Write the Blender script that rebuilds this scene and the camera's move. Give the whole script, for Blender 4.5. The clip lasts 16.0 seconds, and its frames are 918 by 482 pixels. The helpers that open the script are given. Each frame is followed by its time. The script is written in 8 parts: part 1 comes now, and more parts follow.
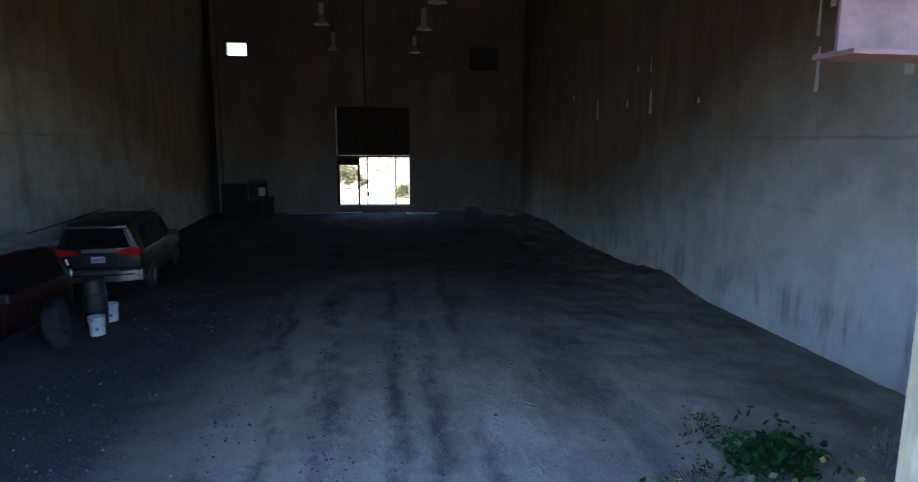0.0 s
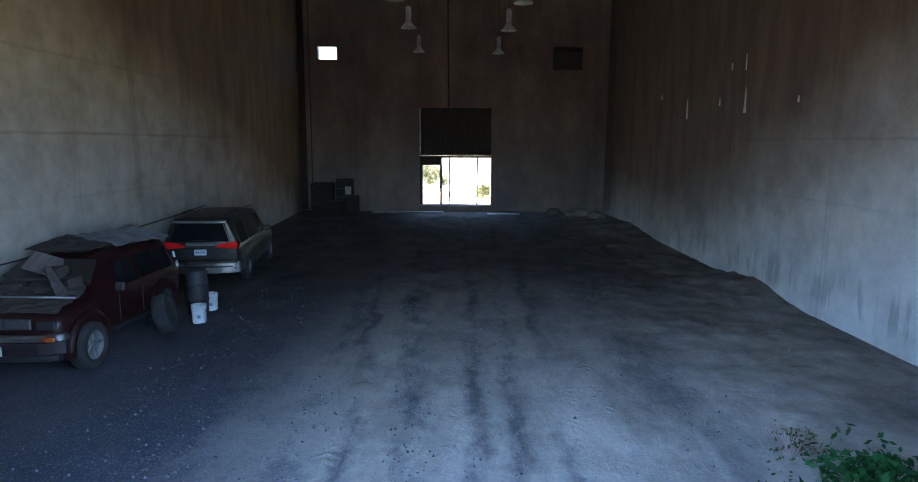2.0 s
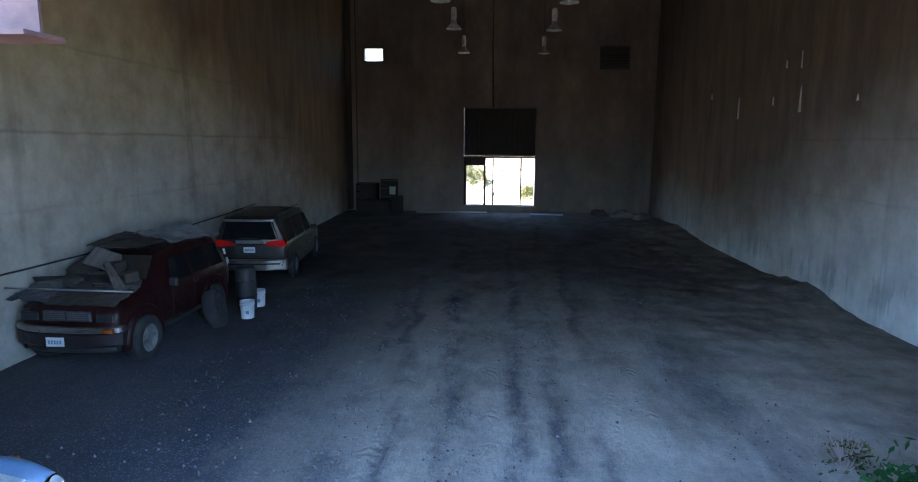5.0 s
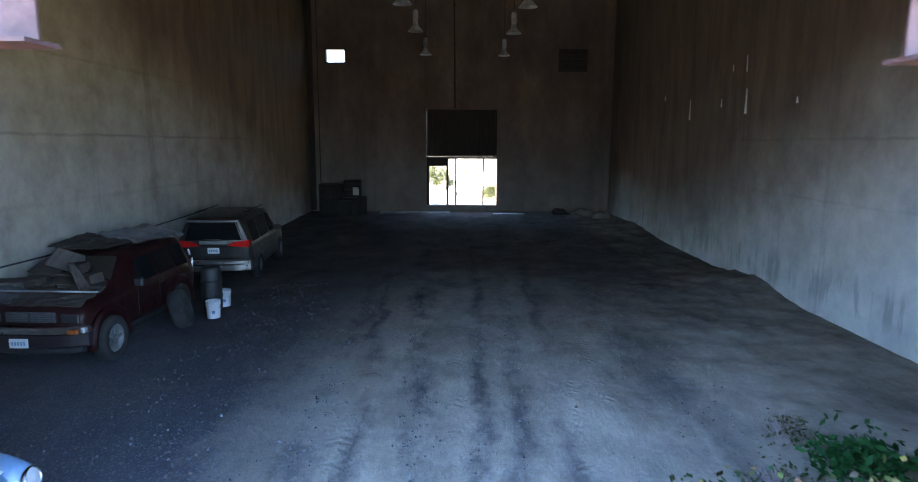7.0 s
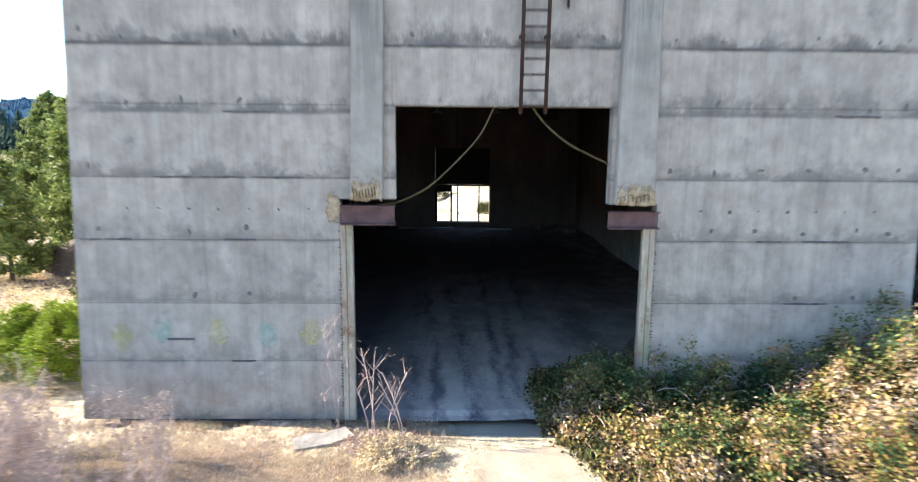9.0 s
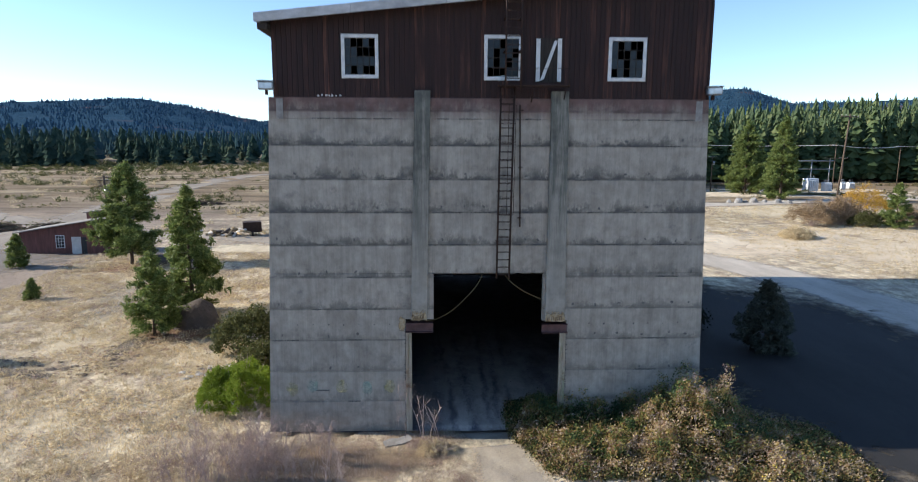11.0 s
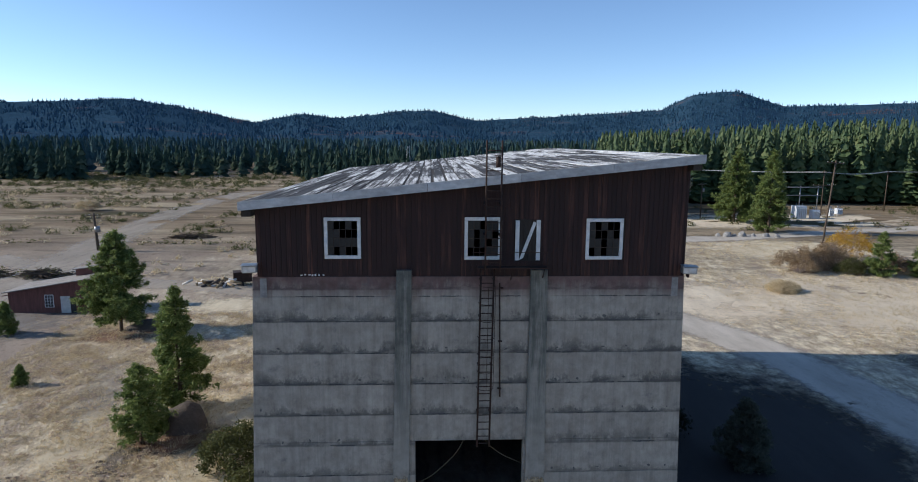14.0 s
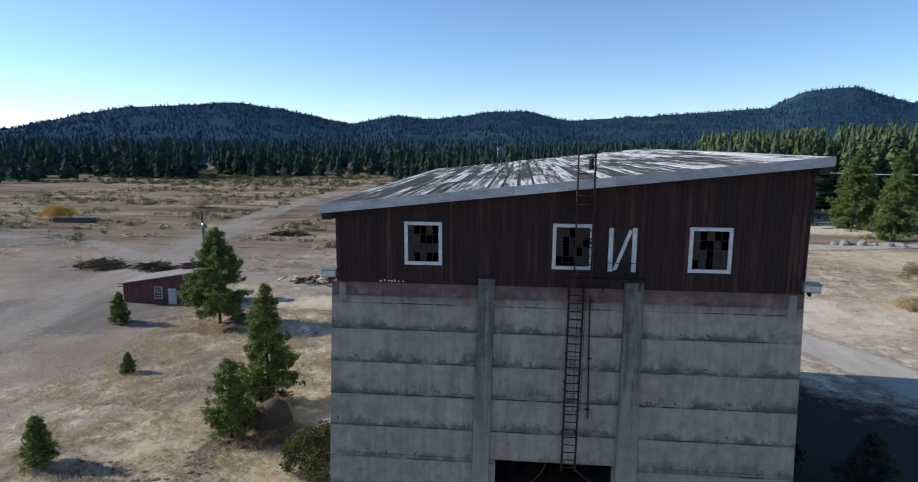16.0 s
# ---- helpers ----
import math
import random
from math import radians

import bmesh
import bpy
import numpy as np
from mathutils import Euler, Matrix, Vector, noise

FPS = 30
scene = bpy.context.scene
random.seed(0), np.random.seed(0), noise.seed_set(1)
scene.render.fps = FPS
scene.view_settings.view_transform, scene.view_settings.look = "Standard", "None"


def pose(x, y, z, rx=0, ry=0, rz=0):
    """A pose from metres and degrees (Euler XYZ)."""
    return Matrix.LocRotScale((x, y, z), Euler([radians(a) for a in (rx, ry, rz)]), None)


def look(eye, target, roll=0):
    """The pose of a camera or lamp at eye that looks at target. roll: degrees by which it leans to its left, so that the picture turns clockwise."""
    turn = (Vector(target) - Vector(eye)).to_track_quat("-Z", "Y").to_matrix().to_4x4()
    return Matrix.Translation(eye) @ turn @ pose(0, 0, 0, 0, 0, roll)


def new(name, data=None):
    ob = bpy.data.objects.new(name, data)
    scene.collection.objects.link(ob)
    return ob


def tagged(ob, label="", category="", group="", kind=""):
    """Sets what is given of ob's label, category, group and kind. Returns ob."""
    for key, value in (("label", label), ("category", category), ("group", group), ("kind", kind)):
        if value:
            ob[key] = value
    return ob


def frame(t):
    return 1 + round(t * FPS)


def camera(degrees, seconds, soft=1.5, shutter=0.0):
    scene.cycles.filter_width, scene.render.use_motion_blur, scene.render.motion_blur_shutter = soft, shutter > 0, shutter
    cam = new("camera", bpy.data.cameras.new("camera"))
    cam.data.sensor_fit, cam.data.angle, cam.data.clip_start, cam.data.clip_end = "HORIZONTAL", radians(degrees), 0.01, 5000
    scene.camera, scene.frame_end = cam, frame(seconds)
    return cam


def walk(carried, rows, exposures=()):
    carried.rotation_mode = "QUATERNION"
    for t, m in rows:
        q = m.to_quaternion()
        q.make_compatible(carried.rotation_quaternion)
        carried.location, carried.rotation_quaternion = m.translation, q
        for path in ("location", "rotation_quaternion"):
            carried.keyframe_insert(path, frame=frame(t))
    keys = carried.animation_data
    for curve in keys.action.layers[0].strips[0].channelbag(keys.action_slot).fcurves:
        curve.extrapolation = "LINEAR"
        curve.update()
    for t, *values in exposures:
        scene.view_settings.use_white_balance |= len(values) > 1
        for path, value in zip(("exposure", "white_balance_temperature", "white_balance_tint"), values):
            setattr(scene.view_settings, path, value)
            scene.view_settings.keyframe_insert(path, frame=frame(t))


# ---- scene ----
cam = camera(73.7, 16.0, soft=1.0, shutter=0.5)
ROWS = [
    (0.0, 0.096, -2.826, 3.828, -7.92, -9.12, -0.38),
    (0.5, 0.079, -2.844, 3.829, -5.11, -9.11, -0.36),
    (1.0, 0.057, -2.864, 3.831, -3.81, -9.13, -0.27),
    (1.5, 0.043, -2.884, 3.835, -1.40, -9.13, -0.35),
    (2.0, 0.038, -2.899, 3.836, -0.45, -9.14, -0.42),
    (2.5, 0.035, -2.913, 3.838, 1.82, -9.13, -0.40),
    (3.0, 0.031, -2.927, 3.840, 5.04, -9.12, -0.36),
    (5.5, 0.052, -2.912, 3.838, 2.48, -9.11, -0.42),
    (6.0, 0.053, -2.910, 3.837, 1.12, -9.09, -0.42),
    (6.5, 0.050, -2.914, 3.837, 0.43, -9.12, -0.39),
    (7.0, 0.048, -3.294, 3.821, 0.14, -9.01, -0.31),
    (7.5, -0.140, -4.384, 3.885, -0.43, -9.04, -0.38),
    (7.8, -0.257, -5.420, 4.015, -0.60, -9.03, -0.31),
    (8.0, -0.368, -6.489, 4.206, -0.74, -9.01, -0.33),
    (8.2, -0.514, -7.524, 4.451, -0.87, -9.09, -0.48),
    (8.4, -0.640, -8.702, 4.717, -0.89, -9.03, -0.41),
    (8.7, -0.876, -10.800, 5.314, -1.07, -9.09, -0.43),
    (9.0, -1.073, -12.726, 6.009, -1.23, -9.09, -0.44),
    (9.2, -1.182, -13.998, 6.546, -1.25, -9.14, -0.39),
    (11.3, -2.000, -24.782, 12.884, -2.19, -9.04, -0.31),
    (11.5, -1.942, -24.845, 13.506, -2.26, -8.95, -0.36),
    (12.0, -1.784, -24.928, 15.183, -2.38, -8.99, -0.34),
    (12.5, -1.741, -24.919, 16.703, -2.46, -8.96, -0.41),
    (13.0, -1.701, -24.696, 17.957, -2.58, -9.04, -0.41),
    (13.5, -1.599, -24.224, 18.777, -2.63, -9.10, -0.41),
    (14.0, -1.491, -23.671, 18.896, -2.65, -9.10, -0.44),
    (14.5, -1.396, -23.069, 18.959, -2.07, -9.12, -0.40),
    (15.0, -1.361, -22.442, 18.928, 1.85, -9.08, -0.41),
    (15.5, -1.382, -22.265, 18.921, 3.97, -9.13, -0.35),
    (16.0, -1.345, -22.175, 18.897, 5.76, -9.10, -0.32),
]
EXPOSURE = [(0.0, 3.4, 6300, 10), (0.5, 3.85, 6350, 10), (1.0, 4.15, 6350, 10), (1.5, 4.36, 6250, 10), (3.2, 4.42, 6250, 10), (5.4, 4.2, 6250, 10), (6.0, 4.28, 6250, 10), (6.8, 4.42, 6300, 10), (7.4, 4.0, 6900, 10), (7.8, 3.32, 7300, 10), (8.2, 2.96, 7400, 10), (8.6, 2.58, 7000, 10), (9.2, 1.91, 6800, 10), (11.3, 0.57, 6350, 10), (12.0, 0.37, 6250, 10), (12.5, 0.12, 6150, 10), (16.0, -0.02, 6050, 10)]
walk(cam, [(t, pose(x, y, z, 90 + pitch, roll, yaw)) for t, x, y, z, yaw, pitch, roll in ROWS], EXPOSURE)

# ---- light: low sun from the west side, clear sky ----
SUN_EL, SUN_AZ = 26.0, -85.0          # azimuth clockwise from +y
world = bpy.data.worlds.new("sky")
scene.world = world
world.use_nodes = True
wn = world.node_tree.nodes
sky = wn.new("ShaderNodeTexSky")
sky.sky_type, sky.sun_disc = "NISHITA", False
sky.sun_elevation, sky.sun_rotation = radians(SUN_EL), radians(SUN_AZ)
sky.altitude, sky.air_density, sky.dust_density, sky.ozone_density = 900.0, 0.82, 0.0, 2.7
wn["Background"].inputs["Strength"].default_value = 0.162
world.node_tree.links.new(sky.outputs["Color"], wn["Background"].inputs["Color"])
sun = new("sun", bpy.data.lights.new("sun", "SUN"))
sun.data.energy, sun.data.angle, sun.data.color = 5.0, radians(0.55), (1.0, 0.91, 0.77)
SUN_TO = Vector((math.sin(radians(SUN_AZ)) * math.cos(radians(SUN_EL)), math.cos(radians(SUN_AZ)) * math.cos(radians(SUN_EL)), math.sin(radians(SUN_EL))))
sun.matrix_world = look(SUN_TO * 200, (0, 0, 0))

# ---- materials ----
class Nodes:
    """Short hand for building one node material."""

    def __init__(self, name, rough=0.85, metal=0.0):
        self.m = bpy.data.materials.new(name)
        self.m.use_nodes = True
        self.t = self.m.node_tree
        self.b = self.t.nodes["Principled BSDF"]
        self.b.inputs["Roughness"].default_value = rough
        self.b.inputs["Metallic"].default_value = metal
        self.co = self.t.nodes.new("ShaderNodeTexCoord").outputs["Object"]

    def link(self, a, b):
        self.t.links.new(a, b)

    def place(self, scale=(1, 1, 1)):
        n = self.t.nodes.new("ShaderNodeMapping")
        n.inputs["Scale"].default_value = scale
        self.link(self.co, n.inputs["Vector"])
        return n.outputs[0]

    def noise(self, scale, detail=5, stretch=(1, 1, 1), rough=0.6):
        n = self.t.nodes.new("ShaderNodeTexNoise")
        n.inputs["Scale"].default_value, n.inputs["Detail"].default_value, n.inputs["Roughness"].default_value = scale, detail, rough
        self.link(self.place(stretch), n.inputs["Vector"])
        return n.outputs["Fac"]

    def cells(self, scale, stretch=(1, 1, 1)):
        n = self.t.nodes.new("ShaderNodeTexVoronoi")
        n.inputs["Scale"].default_value = scale
        self.link(self.place(stretch), n.inputs["Vector"])
        return n.outputs["Distance"]

    def ramp(self, fac, stops):
        n = self.t.nodes.new("ShaderNodeValToRGB")
        while len(n.color_ramp.elements) < len(stops):
            n.color_ramp.elements.new(0.5)
        for e, (p, c) in zip(n.color_ramp.elements, stops):
            e.position = p
            e.color = (*c, 1) if isinstance(c, tuple) else (c, c, c, 1)
        self.link(fac, n.inputs["Fac"])
        return n.outputs["Color"]

    def mix(self, fac, a, b, kind="MIX"):
        n = self.t.nodes.new("ShaderNodeMix")
        n.data_type, n.blend_type = "RGBA", kind
        for key, v in (("Factor", fac), ("A", a), ("B", b)):
            s = [i for i in n.inputs if i.name == key and i.enabled][0]
            if isinstance(v, tuple):
                s.default_value = (*v, 1)
            elif isinstance(v, (int, float)):
                s.default_value = v
            else:
                self.link(v, s)
        return [o for o in n.outputs if o.enabled][0]

    def math(self, kind, a, b=0.0, clamp=False):
        n = self.t.nodes.new("ShaderNodeMath")
        n.operation, n.use_clamp = kind, clamp
        for i, v in enumerate((a, b)):
            if isinstance(v, (int, float)):
                n.inputs[i].default_value = v
            else:
                self.link(v, n.inputs[i])
        return n.outputs[0]

    def axis(self, k):
        n = self.t.nodes.new("ShaderNodeSeparateXYZ")
        self.link(self.co, n.inputs[0])
        return n.outputs[k]

    def random(self, island=False):
        if island:
            return self.t.nodes.new("ShaderNodeNewGeometry").outputs["Random Per Island"]
        return self.t.nodes.new("ShaderNodeObjectInfo").outputs["Random"]

    def bump(self, height, strength=0.4, distance=0.02):
        n = self.t.nodes.new("ShaderNodeBump")
        n.inputs["Strength"].default_value, n.inputs["Distance"].default_value = strength, distance
        self.link(height, n.inputs["Height"])
        self.link(n.outputs[0], self.b.inputs["Normal"])

    def thin(self, color, share):
        """Leaves and blades let some light through."""
        self.link(color, self.b.inputs["Base Color"])
        tr, mx = self.t.nodes.new("ShaderNodeBsdfTranslucent"), self.t.nodes.new("ShaderNodeMixShader")
        self.link(color, tr.inputs["Color"])
        mx.inputs["Fac"].default_value = share
        self.link(self.b.outputs[0], mx.inputs[1])
        self.link(tr.outputs[0], mx.inputs[2])
        self.link(mx.outputs[0], self.t.nodes["Material Output"].inputs["Surface"])
        return self.m

    def done(self, color, rough=None):
        if isinstance(color, tuple):
            self.b.inputs["Base Color"].default_value = (*color, 1)
        else:
            self.link(color, self.b.inputs["Base Color"])
        if rough is not None:
            self.link(rough, self.b.inputs["Roughness"])
        return self.m


def mottled(name, a, b, scale=3.0, rough=0.85, metal=0.0, stretch=(1, 1, 1), bump=0.3, fine=40.0, distance=0.01, island=False, own=False, spread=0.35):
    """Two tones at two scales with fine relief; island or own add a shade for each piece."""
    n = Nodes(name, rough, metal)
    c = n.ramp(n.noise(scale, 6, stretch), [(0.3, a), (0.7, b)])
    f = n.noise(fine, 4, stretch)
    c = n.mix(0.5, c, n.ramp(f, [(0.25, 0.55), (0.75, 1.0)]), "MULTIPLY")
    if island or own:
        c = n.mix(1.0, c, n.ramp(n.random(island), [(0.0, 1 - spread), (1.0, 1.0)]), "MULTIPLY")
    if bump:
        n.bump(f, bump, distance)
    return n.done(c)


def concrete(name):
    """Weathered board-formed concrete with smears that hang on the joints between the lifts."""
    n = Nodes(name, 0.9)
    z, x = n.axis(2), n.axis(0)
    mid, fine = n.noise(1.7, 6), n.noise(28, 5)
    c = n.ramp(mid, [(0.28, (0.30, 0.270, 0.226)), (0.50, (0.385, 0.350, 0.297)), (0.72, (0.46, 0.42, 0.358))])
    c = n.mix(0.45, c, n.ramp(n.noise(0.45, 7, (1, 1, 1), 0.65), [(0.34, 0.62), (0.55, 1.0)]), "MULTIPLY")
    c = n.mix(0.35, c, n.ramp(n.noise(1.0, 7, (4.0, 4.0, 0.16), 0.7), [(0.36, 0.5), (0.54, 1.0)]), "MULTIPLY")
    c = n.mix(0.45, c, n.ramp(n.noise(5.0, 6, (1, 1, 0.6), 0.75), [(0.34, 0.62), (0.56, 1.0)]), "MULTIPLY")
    # form panels, each a little lighter or darker
    white = n.t.nodes.new("ShaderNodeTexWhiteNoise")
    white.noise_dimensions = "2D"
    pair = n.t.nodes.new("ShaderNodeCombineXYZ")
    n.link(n.math("FLOOR", n.math("DIVIDE", n.math("ADD", x, 40.0), 0.61)), pair.inputs[0])
    n.link(n.math("FLOOR", n.math("DIVIDE", n.math("SUBTRACT", z, 0.025), 1.315)), pair.inputs[1])
    n.link(pair.outputs[0], white.inputs["Vector"])
    c = n.mix(1.0, c, n.ramp(white.outputs["Value"], [(0.0, 0.88), (1.0, 1.0)]), "MULTIPLY")
    # damp smears on the joints, ragged upwards, with thin runs below
    wob = n.math("ADD", z, n.math("MULTIPLY", n.math("SUBTRACT", n.noise(1.4, 5, (1, 1, 0.3)), 0.5), 0.10))
    above = n.math("MODULO", n.math("ADD", wob, 1.29), 1.315)
    patch = n.ramp(n.noise(0.55, 7, (1, 1, 2.4), 0.7), [(0.40, 0.25), (0.52, 1.0)])
    reach = n.math("ADD", 0.07, n.math("MULTIPLY", n.ramp(n.noise(1.3, 9, (1, 1, 0.6), 0.78), [(0.43, 0.0), (0.58, 1.0)]), 0.52))
    smear = n.math("MULTIPLY", n.math("SUBTRACT", 1.15, n.math("DIVIDE", above, reach), True), patch)
    below = n.math("SUBTRACT", 1.315, above)
    runs = n.math("MULTIPLY", n.math("SUBTRACT", 1.0, n.math("DIVIDE", below, 0.7), True), n.ramp(n.noise(1.0, 5, (5, 5, 0.3), 0.7), [(0.50, 0.0), (0.62, 0.6)]))
    edge = n.math("MULTIPLY", n.math("SUBTRACT", 1.0, n.math("DIVIDE", below, 0.06), True), patch)
    stain = n.math("ADD", n.math("ADD", smear, edge), n.math("MULTIPLY", runs, 0.28), True)
    # the lower lifts are cleaner
    worn = n.ramp(n.math("DIVIDE", n.math("SUBTRACT", z, 3.5), 6.0, True), [(0.0, 0.42), (1.0, 0.86)])
    c = n.mix(n.math("MULTIPLY", stain, worn), c, n.ramp(mid, [(0.3, (0.034, 0.034, 0.034)), (0.7, (0.075, 0.075, 0.074))]))
    # red wash from the boards above
    wash = n.math("MULTIPLY", n.math("DIVIDE", n.math("SUBTRACT", n.math("ADD", z, n.math("MULTIPLY", n.math("SUBTRACT", n.noise(1.0, 6, (1.6, 1.6, 0.2), 0.7), 0.5), 1.6)), 12.75), 0.75, True), 0.9)
    c = n.mix(wash, c, n.ramp(mid, [(0.3, (0.075, 0.042, 0.038)), (0.7, (0.17, 0.095, 0.085))]))
    seam = n.math("PINGPONG", x, 0.61)
    c = n.mix(n.math("MULTIPLY", n.math("SUBTRACT", 1.0, n.math("DIVIDE", seam, 0.02), True), 0.14), c, (0.17, 0.165, 0.16))
    spots = n.ramp(n.noise(1.1, 7, (1, 1, 1.3), 0.7), [(0.58, 0.0), (0.72, 1.0)])
    c = n.mix(n.math("MULTIPLY", spots, 0.62), c, (0.12, 0.12, 0.125))
    # brown tide mark low down
    foot = n.math("MULTIPLY", n.ramp(n.math("DIVIDE", z, 1.2, True), [(0.25, 1.0), (0.8, 0.0)]), n.ramp(n.noise(0.9, 6, (1, 1, 3), 0.7), [(0.50, 0.0), (0.62, 0.5)]))
    c = n.mix(foot, c, (0.27, 0.19, 0.13))
    n.bump(n.math("ADD", n.math("MULTIPLY", fine, 0.5), mid), 0.45, 0.03)
    return n.done(c)


def inner_concrete(name, side):
    """Grey inner wall faces: brown-black deposit above, paler low on the east side, light falloff painted in."""
    n = Nodes(name, 0.92)
    y, z = n.axis(1), n.axis(2)
    big, mid, fine = n.noise(0.30, 6, (1, 1, 1), 0.62), n.noise(1.5, 7, (1, 1, 1), 0.68), n.noise(30, 5)
    c = n.ramp(mid, [(0.30, (0.285, 0.262, 0.226)), (0.52, (0.390, 0.360, 0.312)), (0.72, (0.47, 0.435, 0.38))])
    c = n.mix(0.5, c, n.ramp(n.noise(0.7, 8, (1, 1, 0.7), 0.72), [(0.36, 0.62), (0.58, 1.0)]), "MULTIPLY")
    wob = n.math("MULTIPLY", n.math("SUBTRACT", big, 0.5), 4.6)
    wisp = n.math("MULTIPLY", n.math("SUBTRACT", n.noise(0.8, 6, (1.2, 1.2, 0.55), 0.68), 0.5), 2.4)
    if side == "west":
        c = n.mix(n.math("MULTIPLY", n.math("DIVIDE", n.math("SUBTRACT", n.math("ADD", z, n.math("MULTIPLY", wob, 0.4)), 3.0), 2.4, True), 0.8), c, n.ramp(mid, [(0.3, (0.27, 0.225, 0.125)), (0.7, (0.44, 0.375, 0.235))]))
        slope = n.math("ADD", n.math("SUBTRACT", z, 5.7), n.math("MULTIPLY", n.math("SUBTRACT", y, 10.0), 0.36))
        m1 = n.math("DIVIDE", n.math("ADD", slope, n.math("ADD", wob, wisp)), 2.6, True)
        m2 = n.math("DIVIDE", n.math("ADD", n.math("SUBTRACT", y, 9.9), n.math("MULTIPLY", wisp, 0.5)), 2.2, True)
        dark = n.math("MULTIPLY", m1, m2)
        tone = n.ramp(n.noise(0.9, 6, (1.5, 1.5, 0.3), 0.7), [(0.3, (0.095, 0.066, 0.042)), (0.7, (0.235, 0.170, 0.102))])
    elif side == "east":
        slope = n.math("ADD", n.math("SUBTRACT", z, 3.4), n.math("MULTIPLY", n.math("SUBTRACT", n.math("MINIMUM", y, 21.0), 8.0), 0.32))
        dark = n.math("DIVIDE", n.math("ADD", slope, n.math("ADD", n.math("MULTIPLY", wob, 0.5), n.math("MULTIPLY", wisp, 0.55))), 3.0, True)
        # lime: daylight low and near the door, put into the colour
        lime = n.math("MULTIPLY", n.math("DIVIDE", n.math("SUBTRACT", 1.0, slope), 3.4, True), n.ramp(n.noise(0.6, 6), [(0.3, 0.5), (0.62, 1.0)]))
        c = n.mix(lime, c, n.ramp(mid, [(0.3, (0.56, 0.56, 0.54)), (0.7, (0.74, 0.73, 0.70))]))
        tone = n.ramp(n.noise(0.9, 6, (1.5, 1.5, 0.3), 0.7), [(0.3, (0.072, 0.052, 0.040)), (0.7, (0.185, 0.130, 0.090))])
        scrape = n.math("MULTIPLY", n.ramp(n.noise(1.0, 5, (3.2, 3.2, 0.5), 0.6), [(0.54, 0.0), (0.60, 1.0)]), n.ramp(n.math("DIVIDE", z, 1.4, True), [(0.15, 0.0), (0.35, 1.0), (0.62, 1.0), (0.9, 0.0)]))
        c = n.mix(n.math("MULTIPLY", scrape, 0.45), c, (0.20, 0.20, 0.205))
    else:
        # whole back wall toned down for the dim far end
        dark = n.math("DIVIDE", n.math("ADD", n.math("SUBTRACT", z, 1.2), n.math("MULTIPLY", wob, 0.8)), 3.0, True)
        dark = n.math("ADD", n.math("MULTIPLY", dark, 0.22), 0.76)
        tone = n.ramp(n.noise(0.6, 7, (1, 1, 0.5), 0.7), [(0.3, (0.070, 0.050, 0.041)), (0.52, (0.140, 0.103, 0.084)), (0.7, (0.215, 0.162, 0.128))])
    for level, strength in ((3.97, 0.5), (5.57, 0.35), (2.6, 0.18), (7.2, 0.3)):
        d = n.math("ABSOLUTE", n.math("SUBTRACT", n.math("ADD", z, n.math("MULTIPLY", n.math("SUBTRACT", n.noise(1.1, 5), 0.5), 0.12)), level))
        line = n.math("MULTIPLY", n.math("SUBTRACT", 1.0, n.math("DIVIDE", d, 0.05), True), n.ramp(n.noise(0.7, 5), [(0.35, 0.3), (0.6, 1.0)]))
        c = n.mix(n.math("MULTIPLY", line, strength), c, (0.10, 0.09, 0.08))
    # dark carries the brown deposit and the painted falloff of light
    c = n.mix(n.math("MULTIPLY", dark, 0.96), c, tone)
    drips = n.ramp(n.noise(1.0, 4, (1.1, 1.1, 0.05)), [(0.58, 0.0), (0.66, 1.0)])
    c = n.mix(n.math("MULTIPLY", drips, 0.22), c, (0.06, 0.05, 0.042))
    pits = n.ramp(n.noise(3.4, 4, (1, 1, 1), 0.6), [(0.70, 0.0), (0.75, 1.0)])
    c = n.mix(n.math("MULTIPLY", pits, 0.3), c, (0.13, 0.12, 0.11))
    n.bump(n.math("ADD", n.math("MULTIPLY", fine, 0.5), mid), 0.45, 0.03)
    return n.done(c)


def leaves(name, stops, rough=0.6, spec=0.2):
    n = Nodes(name, rough)
    c = n.ramp(n.random(True), stops)
    c = n.mix(0.35, c, n.ramp(n.noise(0.7, 3), [(0.3, 0.45), (0.7, 1.0)]), "MULTIPLY")
    n.b.inputs["Specular IOR Level"].default_value = spec
    return n.thin(c, 0.32)


